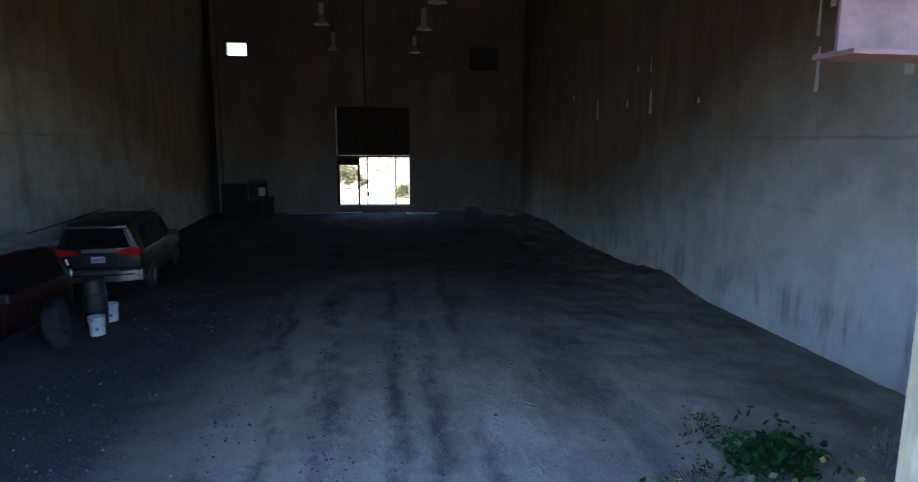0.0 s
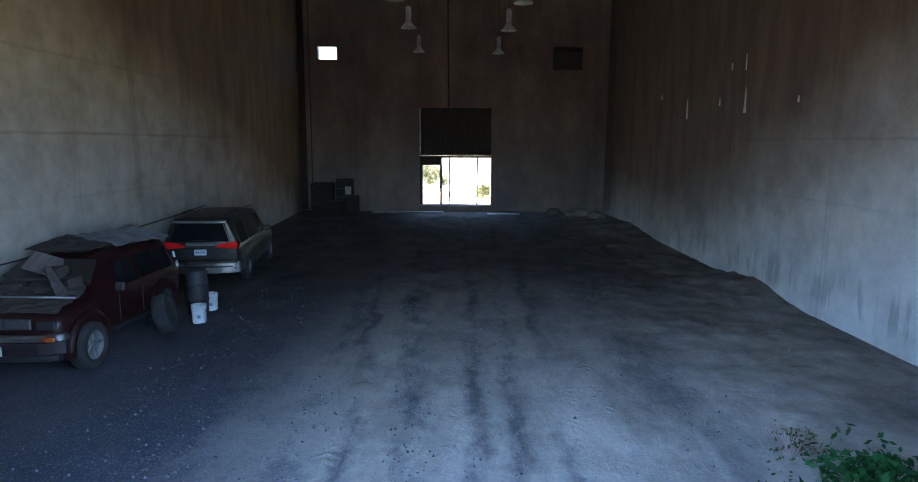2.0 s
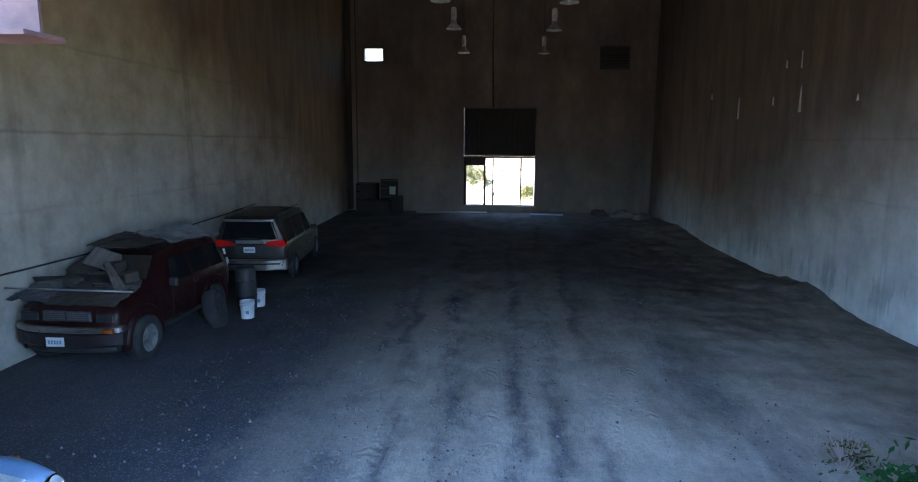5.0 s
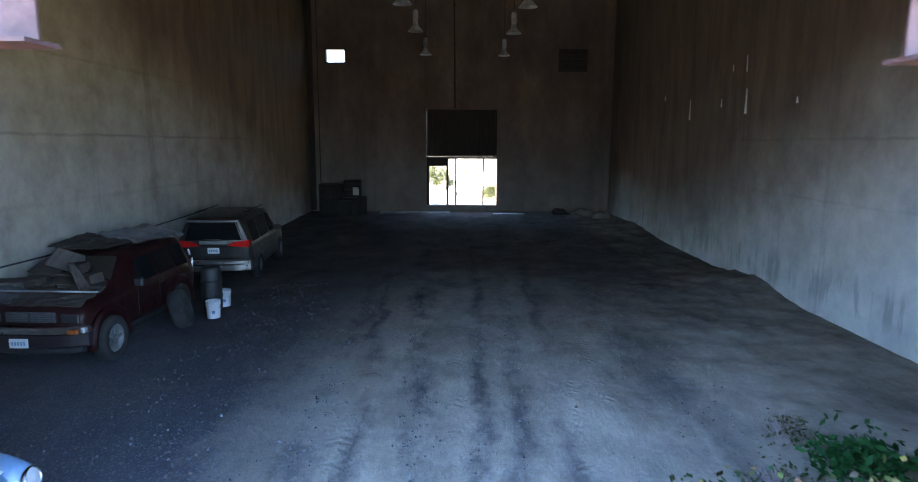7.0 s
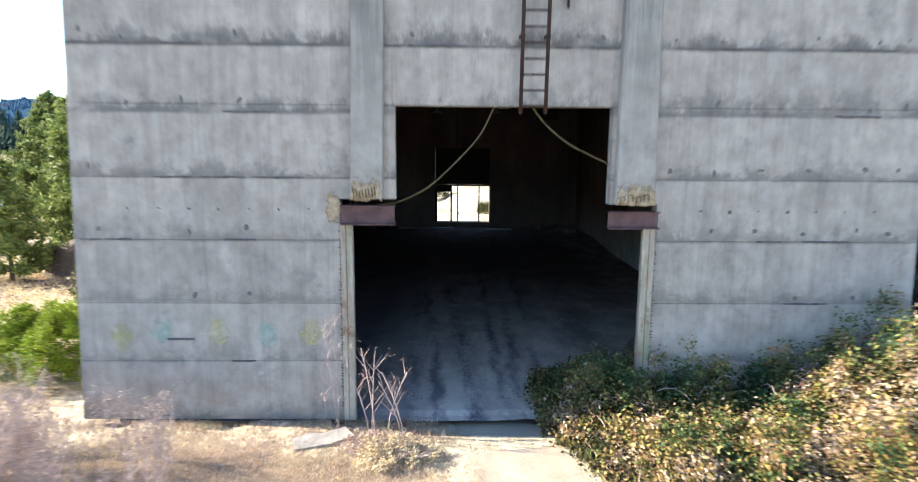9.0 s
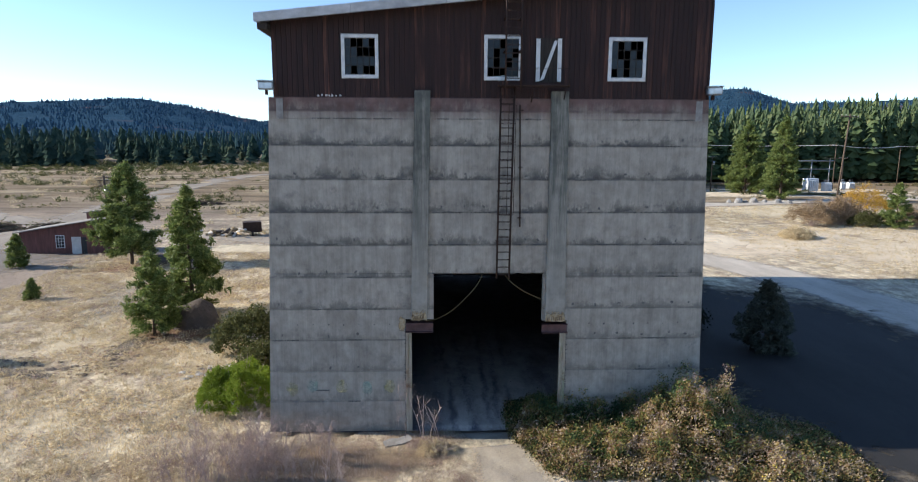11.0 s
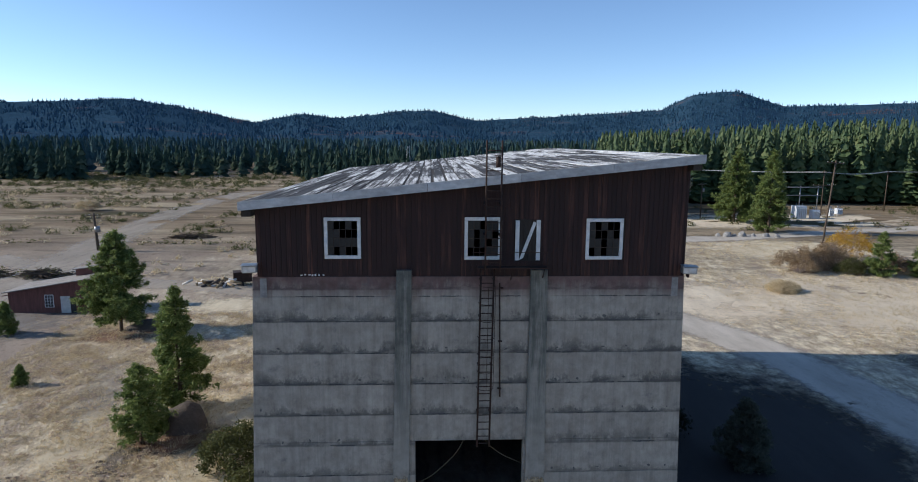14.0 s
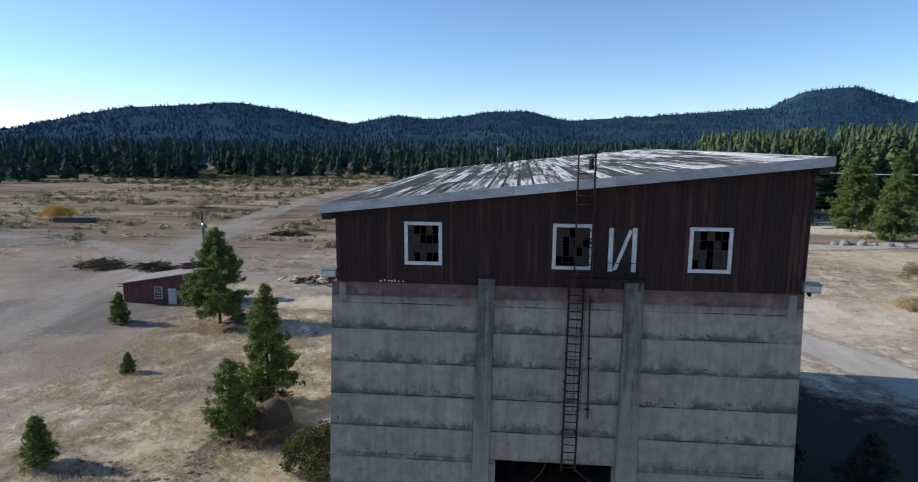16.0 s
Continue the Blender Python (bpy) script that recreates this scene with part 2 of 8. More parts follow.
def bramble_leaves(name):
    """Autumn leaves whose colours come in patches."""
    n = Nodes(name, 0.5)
    # dry paints in the sun: leaves turn paler south of the wall's shade
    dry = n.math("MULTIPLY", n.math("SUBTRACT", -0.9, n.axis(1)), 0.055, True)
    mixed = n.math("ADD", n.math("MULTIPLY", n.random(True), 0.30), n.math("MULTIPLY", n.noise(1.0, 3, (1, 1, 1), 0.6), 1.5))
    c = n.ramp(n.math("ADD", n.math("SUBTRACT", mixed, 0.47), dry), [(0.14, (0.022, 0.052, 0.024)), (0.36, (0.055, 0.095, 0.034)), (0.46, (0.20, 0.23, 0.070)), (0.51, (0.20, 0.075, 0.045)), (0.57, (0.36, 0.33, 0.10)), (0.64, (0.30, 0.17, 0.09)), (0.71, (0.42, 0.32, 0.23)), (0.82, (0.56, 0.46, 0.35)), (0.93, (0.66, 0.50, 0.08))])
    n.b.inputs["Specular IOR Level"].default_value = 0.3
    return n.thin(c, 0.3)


def glossy(name, color, rough=0.35, metal=0.0, coat=0.0):
    n = Nodes(name, rough, metal)
    c = n.mix(0.6, color, n.ramp(n.noise(5, 6), [(0.3, 0.5), (0.65, 1.0)]), "MULTIPLY")
    n.b.inputs["Coat Weight"].default_value = coat
    return n.done(c, n.ramp(n.noise(9, 5), [(0.3, rough * 0.7), (0.8, min(1.0, rough * 1.5))]))


def ground_material(name):
    n = Nodes(name, 0.95)
    big, mid, fine = n.noise(0.02, 6), n.noise(0.25, 7, (1, 1, 1), 0.7), n.noise(6, 6, (1, 1, 1), 0.75)
    dirt = n.ramp(n.noise(0.09, 6), [(0.25, (0.27, 0.215, 0.172)), (0.5, (0.37, 0.30, 0.242)), (0.72, (0.49, 0.41, 0.325))])
    straw = n.ramp(n.noise(0.8, 9, (1, 0.55, 1), 0.8), [(0.36, (0.27, 0.20, 0.145)), (0.48, (0.60, 0.50, 0.355)), (0.60, (0.95, 0.83, 0.60))])
    far = n.ramp(n.noise(0.05, 7, (0.35, 1, 1)), [(0.34, (0.095, 0.090, 0.045)), (0.46, (0.27, 0.20, 0.13)), (0.60, (0.42, 0.34, 0.23)), (0.72, (0.60, 0.50, 0.33))])
    shelves = n.ramp(n.noise(0.16, 6, (0.12, 1, 1), 0.7), [(0.40, 0.55), (0.50, 0.95), (0.62, 1.0)])
    x, y = n.axis(0), n.axis(1)
    # dry grass round the building, bare gravelly soil further west, scrubby flats to the north
    d = n.math("ADD", n.math("SUBTRACT", -8.0, x), n.math("MULTIPLY", n.math("SUBTRACT", n.noise(0.06, 6), 0.5), 60.0))
    grass = n.ramp(n.math("DIVIDE", d, 60.0, True), [(0.30, 1.0), (0.62, 0.0)])
    patchy = n.ramp(mid, [(0.38, 0.05), (0.52, 1.0)])
    c = n.mix(n.math("MULTIPLY", grass, patchy), dirt, straw)
    north = n.ramp(n.math("DIVIDE", n.math("ADD", y, n.math("MULTIPLY", big, 60.0)), 260.0, True), [(0.36, 0.0), (0.55, 1.0)])
    c = n.mix(north, c, far)
    out = n.ramp(n.math("DIVIDE", n.math("SUBTRACT", y, 48.0), 40.0, True), [(0.0, 0.0), (1.0, 1.0)])
    c = n.mix(out, c, n.mix(1.0, c, shelves, "MULTIPLY"))
    weeds = n.ramp(n.noise(1.1, 6, (1, 1, 1), 0.75), [(0.57, 0.0), (0.68, 1.0)])
    c = n.mix(n.math("MULTIPLY", weeds, 0.6), c, (0.14, 0.105, 0.07))
    c = n.mix(0.75, c, n.ramp(n.noise(0.42, 9, (1, 1, 1), 0.80), [(0.34, 0.66), (0.47, 1.0)]), "MULTIPLY")
    c = n.mix(0.7, c, n.ramp(n.noise(2.8, 8, (1, 0.7, 1), 0.82), [(0.34, 0.42), (0.46, 1.0)]), "MULTIPLY")
    c = n.mix(0.7, c, n.ramp(fine, [(0.3, 0.66), (0.65, 1.0)]), "MULTIPLY")
    n.b.inputs["Specular IOR Level"].default_value = 0.1
    n.bump(n.math("ADD", fine, n.math("MULTIPLY", mid, 3.0)), 0.8, 0.16)
    return n.done(c)


def dirt_floor(name):
    """Packed pale dirt with bluish gravel pressed into the wheel lanes and tyre prints."""
    n = Nodes(name, 1.0)
    x, y = n.axis(0), n.axis(1)
    mid, fine = n.noise(0.8, 9, (1, 0.8, 1), 0.74), n.noise(22, 6, (1, 1, 1), 0.8)
    drag = n.noise(1.0, 6, (1.1, 0.30, 1), 0.68)
    c = n.ramp(n.math("ADD", n.math("MULTIPLY", drag, 0.4), n.math("MULTIPLY", mid, 0.6)), [(0.34, (0.27, 0.24, 0.205)), (0.46, (0.44, 0.39, 0.335)), (0.57, (0.60, 0.535, 0.46))])
    # gravel in the lanes: centre at the door, drift to the north, half width
    sway = n.math("MULTIPLY", n.math("SUBTRACT", n.noise(0.45, 4), 0.5), 1.0)
    ragged = n.math("MULTIPLY", n.math("SUBTRACT", n.noise(1.9, 8, (1, 0.7, 1), 0.78), 0.5), 3.2)
    lanes = None
    for x0, drift, half, strength in ((-0.3, -0.055, 0.24, 1.0), (0.33, 0.012, 0.15, 0.8), (0.65, 0.045, 0.15, 0.75), (-3.6, -0.05, 1.15, 0.7), (-1.9, -0.03, 0.35, 0.7), (-1.15, -0.06, 0.18, 0.8), (1.25, 0.05, 0.14, 0.6), (3.4, 0.0, 0.5, 0.55)):
        d = n.math("ABSOLUTE", n.math("SUBTRACT", n.math("ADD", x, sway), n.math("ADD", x0, n.math("MULTIPLY", y, drift))))
        m = n.math("MULTIPLY", n.math("ADD", n.math("SUBTRACT", 1.25, n.math("DIVIDE", d, half)), ragged, True), strength)
        lanes = m if lanes is None else n.math("MAXIMUM", lanes, m)
    lanes = n.math("MULTIPLY", lanes, n.ramp(n.noise(0.6, 6, (1, 0.4, 1), 0.7), [(0.42, 0.0), (0.55, 1.0)]))
    west = n.math("DIVIDE", n.math("SUBTRACT", n.math("ADD", -1.3, n.math("MULTIPLY", n.math("SUBTRACT", mid, 0.5), 5.0)), x), 2.2, True)
    lanes = n.math("MAXIMUM", lanes, n.math("MULTIPLY", west, 1.0))
    grit = n.ramp(n.cells(26), [(0.05, (0.30, 0.325, 0.39)), (0.22, (0.115, 0.125, 0.16)), (0.5, (0.062, 0.070, 0.095))])
    c = n.mix(n.math("MULTIPLY", lanes, 0.90), c, grit)
    # falloff of light towards the back painted in; brown dirt over the bank
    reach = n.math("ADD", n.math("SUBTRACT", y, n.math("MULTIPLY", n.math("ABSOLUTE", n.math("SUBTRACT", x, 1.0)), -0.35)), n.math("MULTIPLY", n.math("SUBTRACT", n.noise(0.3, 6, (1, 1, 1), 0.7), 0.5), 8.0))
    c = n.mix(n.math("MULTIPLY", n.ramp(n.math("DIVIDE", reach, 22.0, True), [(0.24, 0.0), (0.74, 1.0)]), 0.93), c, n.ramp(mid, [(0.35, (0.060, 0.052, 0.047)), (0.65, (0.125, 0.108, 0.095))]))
    bank = n.math("DIVIDE", n.math("SUBTRACT", n.math("ADD", x, n.math("MULTIPLY", n.noise(1.2, 7), 2.4)), 6.6), 1.0, True)
    c = n.mix(n.math("MULTIPLY", bank, 0.5), c, n.ramp(mid, [(0.38, (0.13, 0.105, 0.085)), (0.62, (0.34, 0.29, 0.24))]))
    c = n.mix(0.4, c, n.ramp(fine, [(0.3, 0.55), (0.6, 1.0)]), "MULTIPLY")
    # lug prints of tyres in four tracks
    tread = None
    for x0, drift in ((-1.75, 0.055), (0.1, -0.02), (1.45, 0.045), (2.2, 0.02)):
        d = n.math("SUBTRACT", n.math("ADD", x, sway), n.math("ADD", x0, n.math("MULTIPLY", y, drift)))
        inside = n.math("LESS_THAN", n.math("ABSOLUTE", d), 0.13)
        lug = n.math("SINE", n.math("MULTIPLY", n.math("ADD", y, n.math("MULTIPLY", n.math("ABSOLUTE", d), 0.9)), 36.0))
        m = n.math("MULTIPLY", inside, lug)
        tread = m if tread is None else n.math("ADD", tread, m)
    tread = n.math("MULTIPLY", tread, n.ramp(n.noise(1.1, 6, (1, 0.8, 1), 0.7), [(0.50, 0.0), (0.62, 1.0)]))
    n.bump(n.math("ADD", n.math("ADD", n.math("MULTIPLY", fine, 0.4), n.math("MULTIPLY", mid, 3.0)), n.math("MULTIPLY", tread, 0.3)), 0.65, 0.04)
    n.b.inputs["Specular IOR Level"].default_value = 0.0
    return n.done(c)


def road_material(name, strength=1.0, tones=((0.40, 0.35, 0.285), (0.58, 0.52, 0.44))):
    n = Nodes(name, 0.95)
    c = n.ramp(n.noise(0.5, 6, (1, 0.25, 1)), [(0.3, tones[0]), (0.7, tones[1])])
    rim = n.t.nodes.new("ShaderNodeAttribute")
    rim.attribute_name = "rim"
    ragged = n.math("ADD", rim.outputs["Fac"], n.math("MULTIPLY", n.math("SUBTRACT", n.noise(0.7, 7, (1, 1, 1), 0.75), 0.5), 1.3))
    n.link(n.ramp(ragged, [(0.30, 0.0), (0.75, strength)]), n.b.inputs["Alpha"])
    f = n.noise(14, 6, (1, 1, 1), 0.75)
    c = n.mix(0.55, c, n.ramp(n.noise(1.6, 8, (1, 0.6, 1), 0.78), [(0.34, 0.6), (0.48, 1.0)]), "MULTIPLY")
    c = n.mix(0.5, c, n.ramp(f, [(0.3, 0.5), (0.6, 1.0)]), "MULTIPLY")
    n.bump(f, 0.5, 0.04)
    return n.done(c)


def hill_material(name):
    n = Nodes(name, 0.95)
    # blue of the distant haze is put into the hill colours
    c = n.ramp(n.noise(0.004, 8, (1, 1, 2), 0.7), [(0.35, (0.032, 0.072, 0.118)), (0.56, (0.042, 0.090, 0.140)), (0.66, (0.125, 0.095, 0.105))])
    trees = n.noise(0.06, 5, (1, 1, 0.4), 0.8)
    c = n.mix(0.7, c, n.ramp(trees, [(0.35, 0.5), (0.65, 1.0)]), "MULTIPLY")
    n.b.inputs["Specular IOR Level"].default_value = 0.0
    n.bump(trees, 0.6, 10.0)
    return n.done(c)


def roofing(name):
    """Worn pale coating over dark felt, peeling in patches along each strip."""
    n = Nodes(name, 0.85)
    worn = n.math("ADD", n.noise(1.0, 8, (3.4, 0.18, 1), 0.74), n.math("MULTIPLY", n.math("SUBTRACT", n.random(), 0.5), 0.20))
    worn = n.math("ADD", worn, n.math("MULTIPLY", n.math("MINIMUM", n.axis(0), 2.0), 0.008))
    c = n.ramp(worn, [(0.43, (0.030, 0.028, 0.028)), (0.49, (0.20, 0.195, 0.19)), (0.54, (0.62, 0.62, 0.61)), (0.7, (0.78, 0.78, 0.77))])
    c = n.mix(0.6, c, n.ramp(n.noise(1.0, 7, (7.0, 0.5, 1), 0.75), [(0.42, 0.25), (0.54, 1.0)]), "MULTIPLY")
    n.bump(worn, 0.4, 0.02)
    return n.done(c)


CONCRETE = concrete("weathered_concrete")
CONCRETE_IN, CONCRETE_EAST_PALE, CONCRETE_DIMMED = inner_concrete("stained_inner_concrete", "west"), inner_concrete("paler_east_inner_concrete", "east"), inner_concrete("dimmed_inner_concrete", "back")
SEAM = mottled("dark_seam", (0.045, 0.045, 0.045), (0.14, 0.137, 0.133), 3, 0.95, bump=0.6)
SPALL = mottled("broken_concrete", (0.20, 0.135, 0.07), (0.48, 0.38, 0.235), 9, 0.95, bump=0.9, fine=18, distance=0.05)
def siding(name):
    """Dark stained boards, weathered to bare brown on some and in streaks."""
    n = Nodes(name, 0.85)
    grain = n.noise(1.2, 7, (6, 6, 0.35), 0.7)
    c = n.ramp(grain, [(0.3, (0.017, 0.008, 0.007)), (0.7, (0.046, 0.0175, 0.015))])
    bare = n.math("ADD", n.noise(0.5, 5, (1, 1, 0.5)), n.math("MULTIPLY", n.random(), 0.34))
    c = n.mix(n.math("MULTIPLY", n.ramp(bare, [(0.70, 0.0), (0.86, 1.0)]), n.ramp(grain, [(0.44, 0.0), (0.60, 0.9)])), c, (0.125, 0.052, 0.034))
    c = n.mix(1.0, c, n.ramp(n.random(), [(0.0, 0.75), (1.0, 1.0)]), "MULTIPLY")
    c = n.mix(0.5, c, n.ramp(n.noise(14, 4, (3, 3, 0.3)), [(0.3, 0.55), (0.7, 1.0)]), "MULTIPLY")
    n.bump(grain, 0.3, 0.01)
    return n.done(c)


def spalled(name):
    """Broken ochre concrete; its rim breaks up raggedly into the sound face."""
    n = Nodes(name, 0.95)
    rim = n.t.nodes.new("ShaderNodeAttribute")
    rim.attribute_name = "rim"
    f = n.noise(14, 7, (1, 1, 1), 0.75)
    c = n.ramp(n.noise(6, 6), [(0.3, (0.24, 0.15, 0.07)), (0.5, (0.42, 0.32, 0.19)), (0.7, (0.52, 0.46, 0.36))])
    c = n.mix(0.6, c, n.ramp(f, [(0.35, 0.35), (0.6, 1.0)]), "MULTIPLY")
    ragged = n.math("ADD", rim.outputs["Fac"], n.math("MULTIPLY", n.math("SUBTRACT", n.noise(9, 7, (1, 1, 1), 0.75), 0.5), 1.5))
    n.link(n.ramp(ragged, [(0.40, 0.0), (0.55, 1.0)]), n.b.inputs["Alpha"])
    n.bump(f, 0.9, 0.05)
    return n.done(c)


SPALL_RIM = spalled("spalled_ochre_concrete")
SIDING = siding("red_brown_boards")
FASCIA = mottled("peeling_white_paint", (0.45, 0.45, 0.45), (0.75, 0.75, 0.74), 2.5, 0.7, stretch=(1, 1, 2), own=True)
ROOFING = roofing("patchy_roofing")
WHITE = mottled("white_paint", (0.55, 0.56, 0.56), (0.80, 0.80, 0.78), 4, 0.6, bump=0.15)
STEEL = mottled("rusty_red_steel", (0.060, 0.030, 0.030), (0.14, 0.075, 0.075), 3, 0.6, 0.3, fine=25)
HOLE = mottled("hole_dark", (0.07, 0.07, 0.07), (0.18, 0.172, 0.165), 8, 0.95)
RUST = mottled("rust", (0.020, 0.011, 0.009), (0.060, 0.028, 0.018), 6, 0.8, 0.2, fine=40)
def weathered_post(name):
    """Pale paint on timber with green algae and brown knots."""
    n = Nodes(name, 0.85)
    c = n.ramp(n.noise(1.5, 6, (2, 2, 0.5)), [(0.3, (0.24, 0.185, 0.125)), (0.6, (0.44, 0.39, 0.31))])
    c = n.mix(n.ramp(n.noise(2.2, 6, (4, 4, 0.4), 0.7), [(0.50, 0.0), (0.64, 0.7)]), c, (0.22, 0.25, 0.15))
    c = n.mix(n.ramp(n.noise(1.1, 7, (1, 1, 1.1), 0.7), [(0.56, 0.0), (0.66, 0.85)]), c, (0.17, 0.085, 0.04))
    g = n.noise(20, 5, (2, 2, 0.3))
    c = n.mix(0.5, c, n.ramp(g, [(0.3, 0.5), (0.65, 1.0)]), "MULTIPLY")
    n.bump(g, 0.4, 0.01)
    return n.done(c)


POST = weathered_post("pale_weathered_post")
GLASS_DARK = mottled("dirty_pane", (0.008, 0.010, 0.012), (0.016, 0.018, 0.021), 3, 0.28, bump=0)
GLASS_DARK.node_tree.nodes["Principled BSDF"].inputs["Specular IOR Level"].default_value = 0.22
WINDOW_GLASS = mottled("dusty_window_glass", (0.010, 0.014, 0.018), (0.024, 0.030, 0.036), 3, 0.22, bump=0)
WINDOW_GLASS.node_tree.nodes["Principled BSDF"].inputs["Specular IOR Level"].default_value = 0.3
CAR_GLASS = mottled("tinted_car_glass", (0.006, 0.007, 0.008), (0.012, 0.013, 0.015), 3, 0.05, bump=0)
ENAMEL = mottled("dull_enamel", (0.26, 0.26, 0.255), (0.55, 0.54, 0.52), 6, 0.4, 0.1)
DARK = mottled("dark_timber", (0.020, 0.016, 0.013), (0.045, 0.035, 0.028), 2, 0.9, stretch=(4, 4, 0.5))
FLOOR = dirt_floor("packed_dirt")
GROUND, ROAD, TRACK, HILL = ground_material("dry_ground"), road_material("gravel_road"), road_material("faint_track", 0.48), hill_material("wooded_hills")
PINE = leaves("pine_needles", [(0.0, (0.095, 0.135, 0.038)), (0.6, (0.175, 0.23, 0.066)), (1.0, (0.31, 0.36, 0.12))])
FIR = leaves("far_conifers", [(0.0, (0.064, 0.106, 0.052)), (0.7, (0.120, 0.172, 0.074)), (1.0, (0.185, 0.222, 0.094))])
# with distance, more of the haze's blue is mixed into the needles
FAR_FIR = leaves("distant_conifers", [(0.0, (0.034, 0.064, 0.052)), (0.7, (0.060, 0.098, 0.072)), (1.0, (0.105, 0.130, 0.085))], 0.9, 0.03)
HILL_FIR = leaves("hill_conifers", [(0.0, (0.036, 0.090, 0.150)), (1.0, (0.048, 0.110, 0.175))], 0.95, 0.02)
HAZE_TINT_FIR = leaves("haze_tinted_conifers", [(0.0, (0.042, 0.086, 0.100)), (0.7, (0.066, 0.118, 0.125)), (1.0, (0.11, 0.145, 0.135))], 0.95, 0.02)
# foliage for the building's shade: needles toned down, olive leaves painted darker
SHADE_TONED_NEEDLES = leaves("shade_toned_needles", [(0.0, (0.075, 0.085, 0.068)), (1.0, (0.13, 0.14, 0.11))], 0.95, 0.02)
SHADED_OLIVE = leaves("shade_darkened_olive", [(0.0, (0.018, 0.020, 0.016)), (1.0, (0.032, 0.036, 0.024))], 0.95, 0.03)
BARK = mottled("bark", (0.06, 0.042, 0.03), (0.14, 0.10, 0.07), 5, 0.95, stretch=(3, 3, 0.6), bump=0.8)
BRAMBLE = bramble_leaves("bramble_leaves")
# darker tones put the shade of the thicket's depth into these leaves
BRAMBLE_IN = leaves("inner_bramble_leaves", [(0.0, (0.035, 0.045, 0.022)), (0.6, (0.075, 0.075, 0.035)), (1.0, (0.15, 0.11, 0.06))], 0.8, 0.05)
GREEN_WEED = leaves("green_weed_leaves", [(0.0, (0.018, 0.085, 0.025)), (1.0, (0.05, 0.18, 0.05))])
JUNIPER = leaves("bright_green_foliage", [(0.0, (0.12, 0.185, 0.012)), (1.0, (0.26, 0.34, 0.035))])
OLIVE = leaves("olive_foliage", [(0.0, (0.055, 0.066, 0.020)), (1.0, (0.15, 0.15, 0.055))])
BROWN_SHRUB = leaves("brown_shrub", [(0.0, (0.21, 0.145, 0.085)), (1.0, (0.46, 0.34, 0.21))])
GOLD = leaves("golden_foliage", [(0.0, (0.40, 0.22, 0.03)), (1.0, (0.66, 0.43, 0.07))])
DEAD_LEAF = leaves("dead_leaves", [(0.0, (0.26, 0.15, 0.11)), (0.6, (0.45, 0.34, 0.30)), (1.0, (0.62, 0.52, 0.46))])
DUSTY_PLASTIC = mottled("dusty_grey_plastic", (0.04, 0.04, 0.043), (0.09, 0.09, 0.098), 6, 0.8)
TARNISHED = glossy("tarnished_chrome", (0.30, 0.28, 0.27), 0.35, 0.9)
DARK_RED_TRIM = glossy("dull_dark_bumper_paint", (0.020, 0.012, 0.014), 0.5, 0.1)
TWIG = mottled("bare_twigs", (0.26, 0.19, 0.175), (0.48, 0.39, 0.36), 4, 0.9, bump=0)
STRAW = leaves("dry_grass", [(0.0, (0.46, 0.36, 0.21)), (1.0, (0.80, 0.68, 0.46))])
RED_WALL = mottled("faded_red_wall", (0.11, 0.045, 0.038), (0.20, 0.085, 0.07), 1, 0.9, stretch=(3, 3, 0.5))
SOIL = mottled("dark_reddish_soil", (0.055, 0.044, 0.036), (0.125, 0.098, 0.08), 1.2, 0.95, bump=0.9, fine=6, distance=0.1)
def pilaster_concrete(name):
    """Concrete streaked dark and greenish towards the top."""
    n = Nodes(name, 0.95)
    mid, run = n.noise(1.8, 7), n.noise(1.0, 7, (5, 5, 0.35), 0.72)
    c = n.ramp(mid, [(0.3, (0.22, 0.205, 0.175)), (0.7, (0.40, 0.37, 0.32))])
    up = n.math("DIVIDE", n.math("SUBTRACT", n.math("ADD", n.axis(2), n.math("MULTIPLY", n.math("SUBTRACT", mid, 0.5), 4.0)), 6.0), 4.0, True)
    wet = n.math("MULTIPLY", n.ramp(run, [(0.44, 1.0), (0.60, 0.45)]), n.math("ADD", n.math("MULTIPLY", up, 0.75), 0.15))
    c = n.mix(wet, c, n.ramp(mid, [(0.3, (0.050, 0.055, 0.048)), (0.7, (0.13, 0.135, 0.115))]))
    n.bump(n.math("ADD", mid, run), 0.5, 0.02)
    return n.done(c)


MOSSY = pilaster_concrete("stained_pilaster_concrete")
ROCK = mottled("rock", (0.085, 0.066, 0.053), (0.25, 0.20, 0.16), 1.5, 0.95, bump=0.8, fine=8, distance=0.08)
SHED_ROOF = mottled("rolled_roofing", (0.20, 0.18, 0.165), (0.36, 0.33, 0.30), 1.5, 0.95, bump=0.5, fine=8)
SLAB = mottled("dusty_slab", (0.20, 0.19, 0.18), (0.36, 0.35, 0.33), 3, 0.95, bump=0.5, fine=25)
GRIT = mottled("blue_grey_gravel", (0.09, 0.10, 0.12), (0.25, 0.27, 0.31), 3, 0.9, island=True, spread=0.75, bump=0)
PALE_STONE = mottled("pale_slab", (0.50, 0.49, 0.46), (0.68, 0.66, 0.63), 2, 0.9)
GREY_METAL = glossy("dull_metal", (0.32, 0.33, 0.34), 0.45, 0.8)
CHROME = glossy("chrome", (0.75, 0.75, 0.76), 0.18, 1.0)
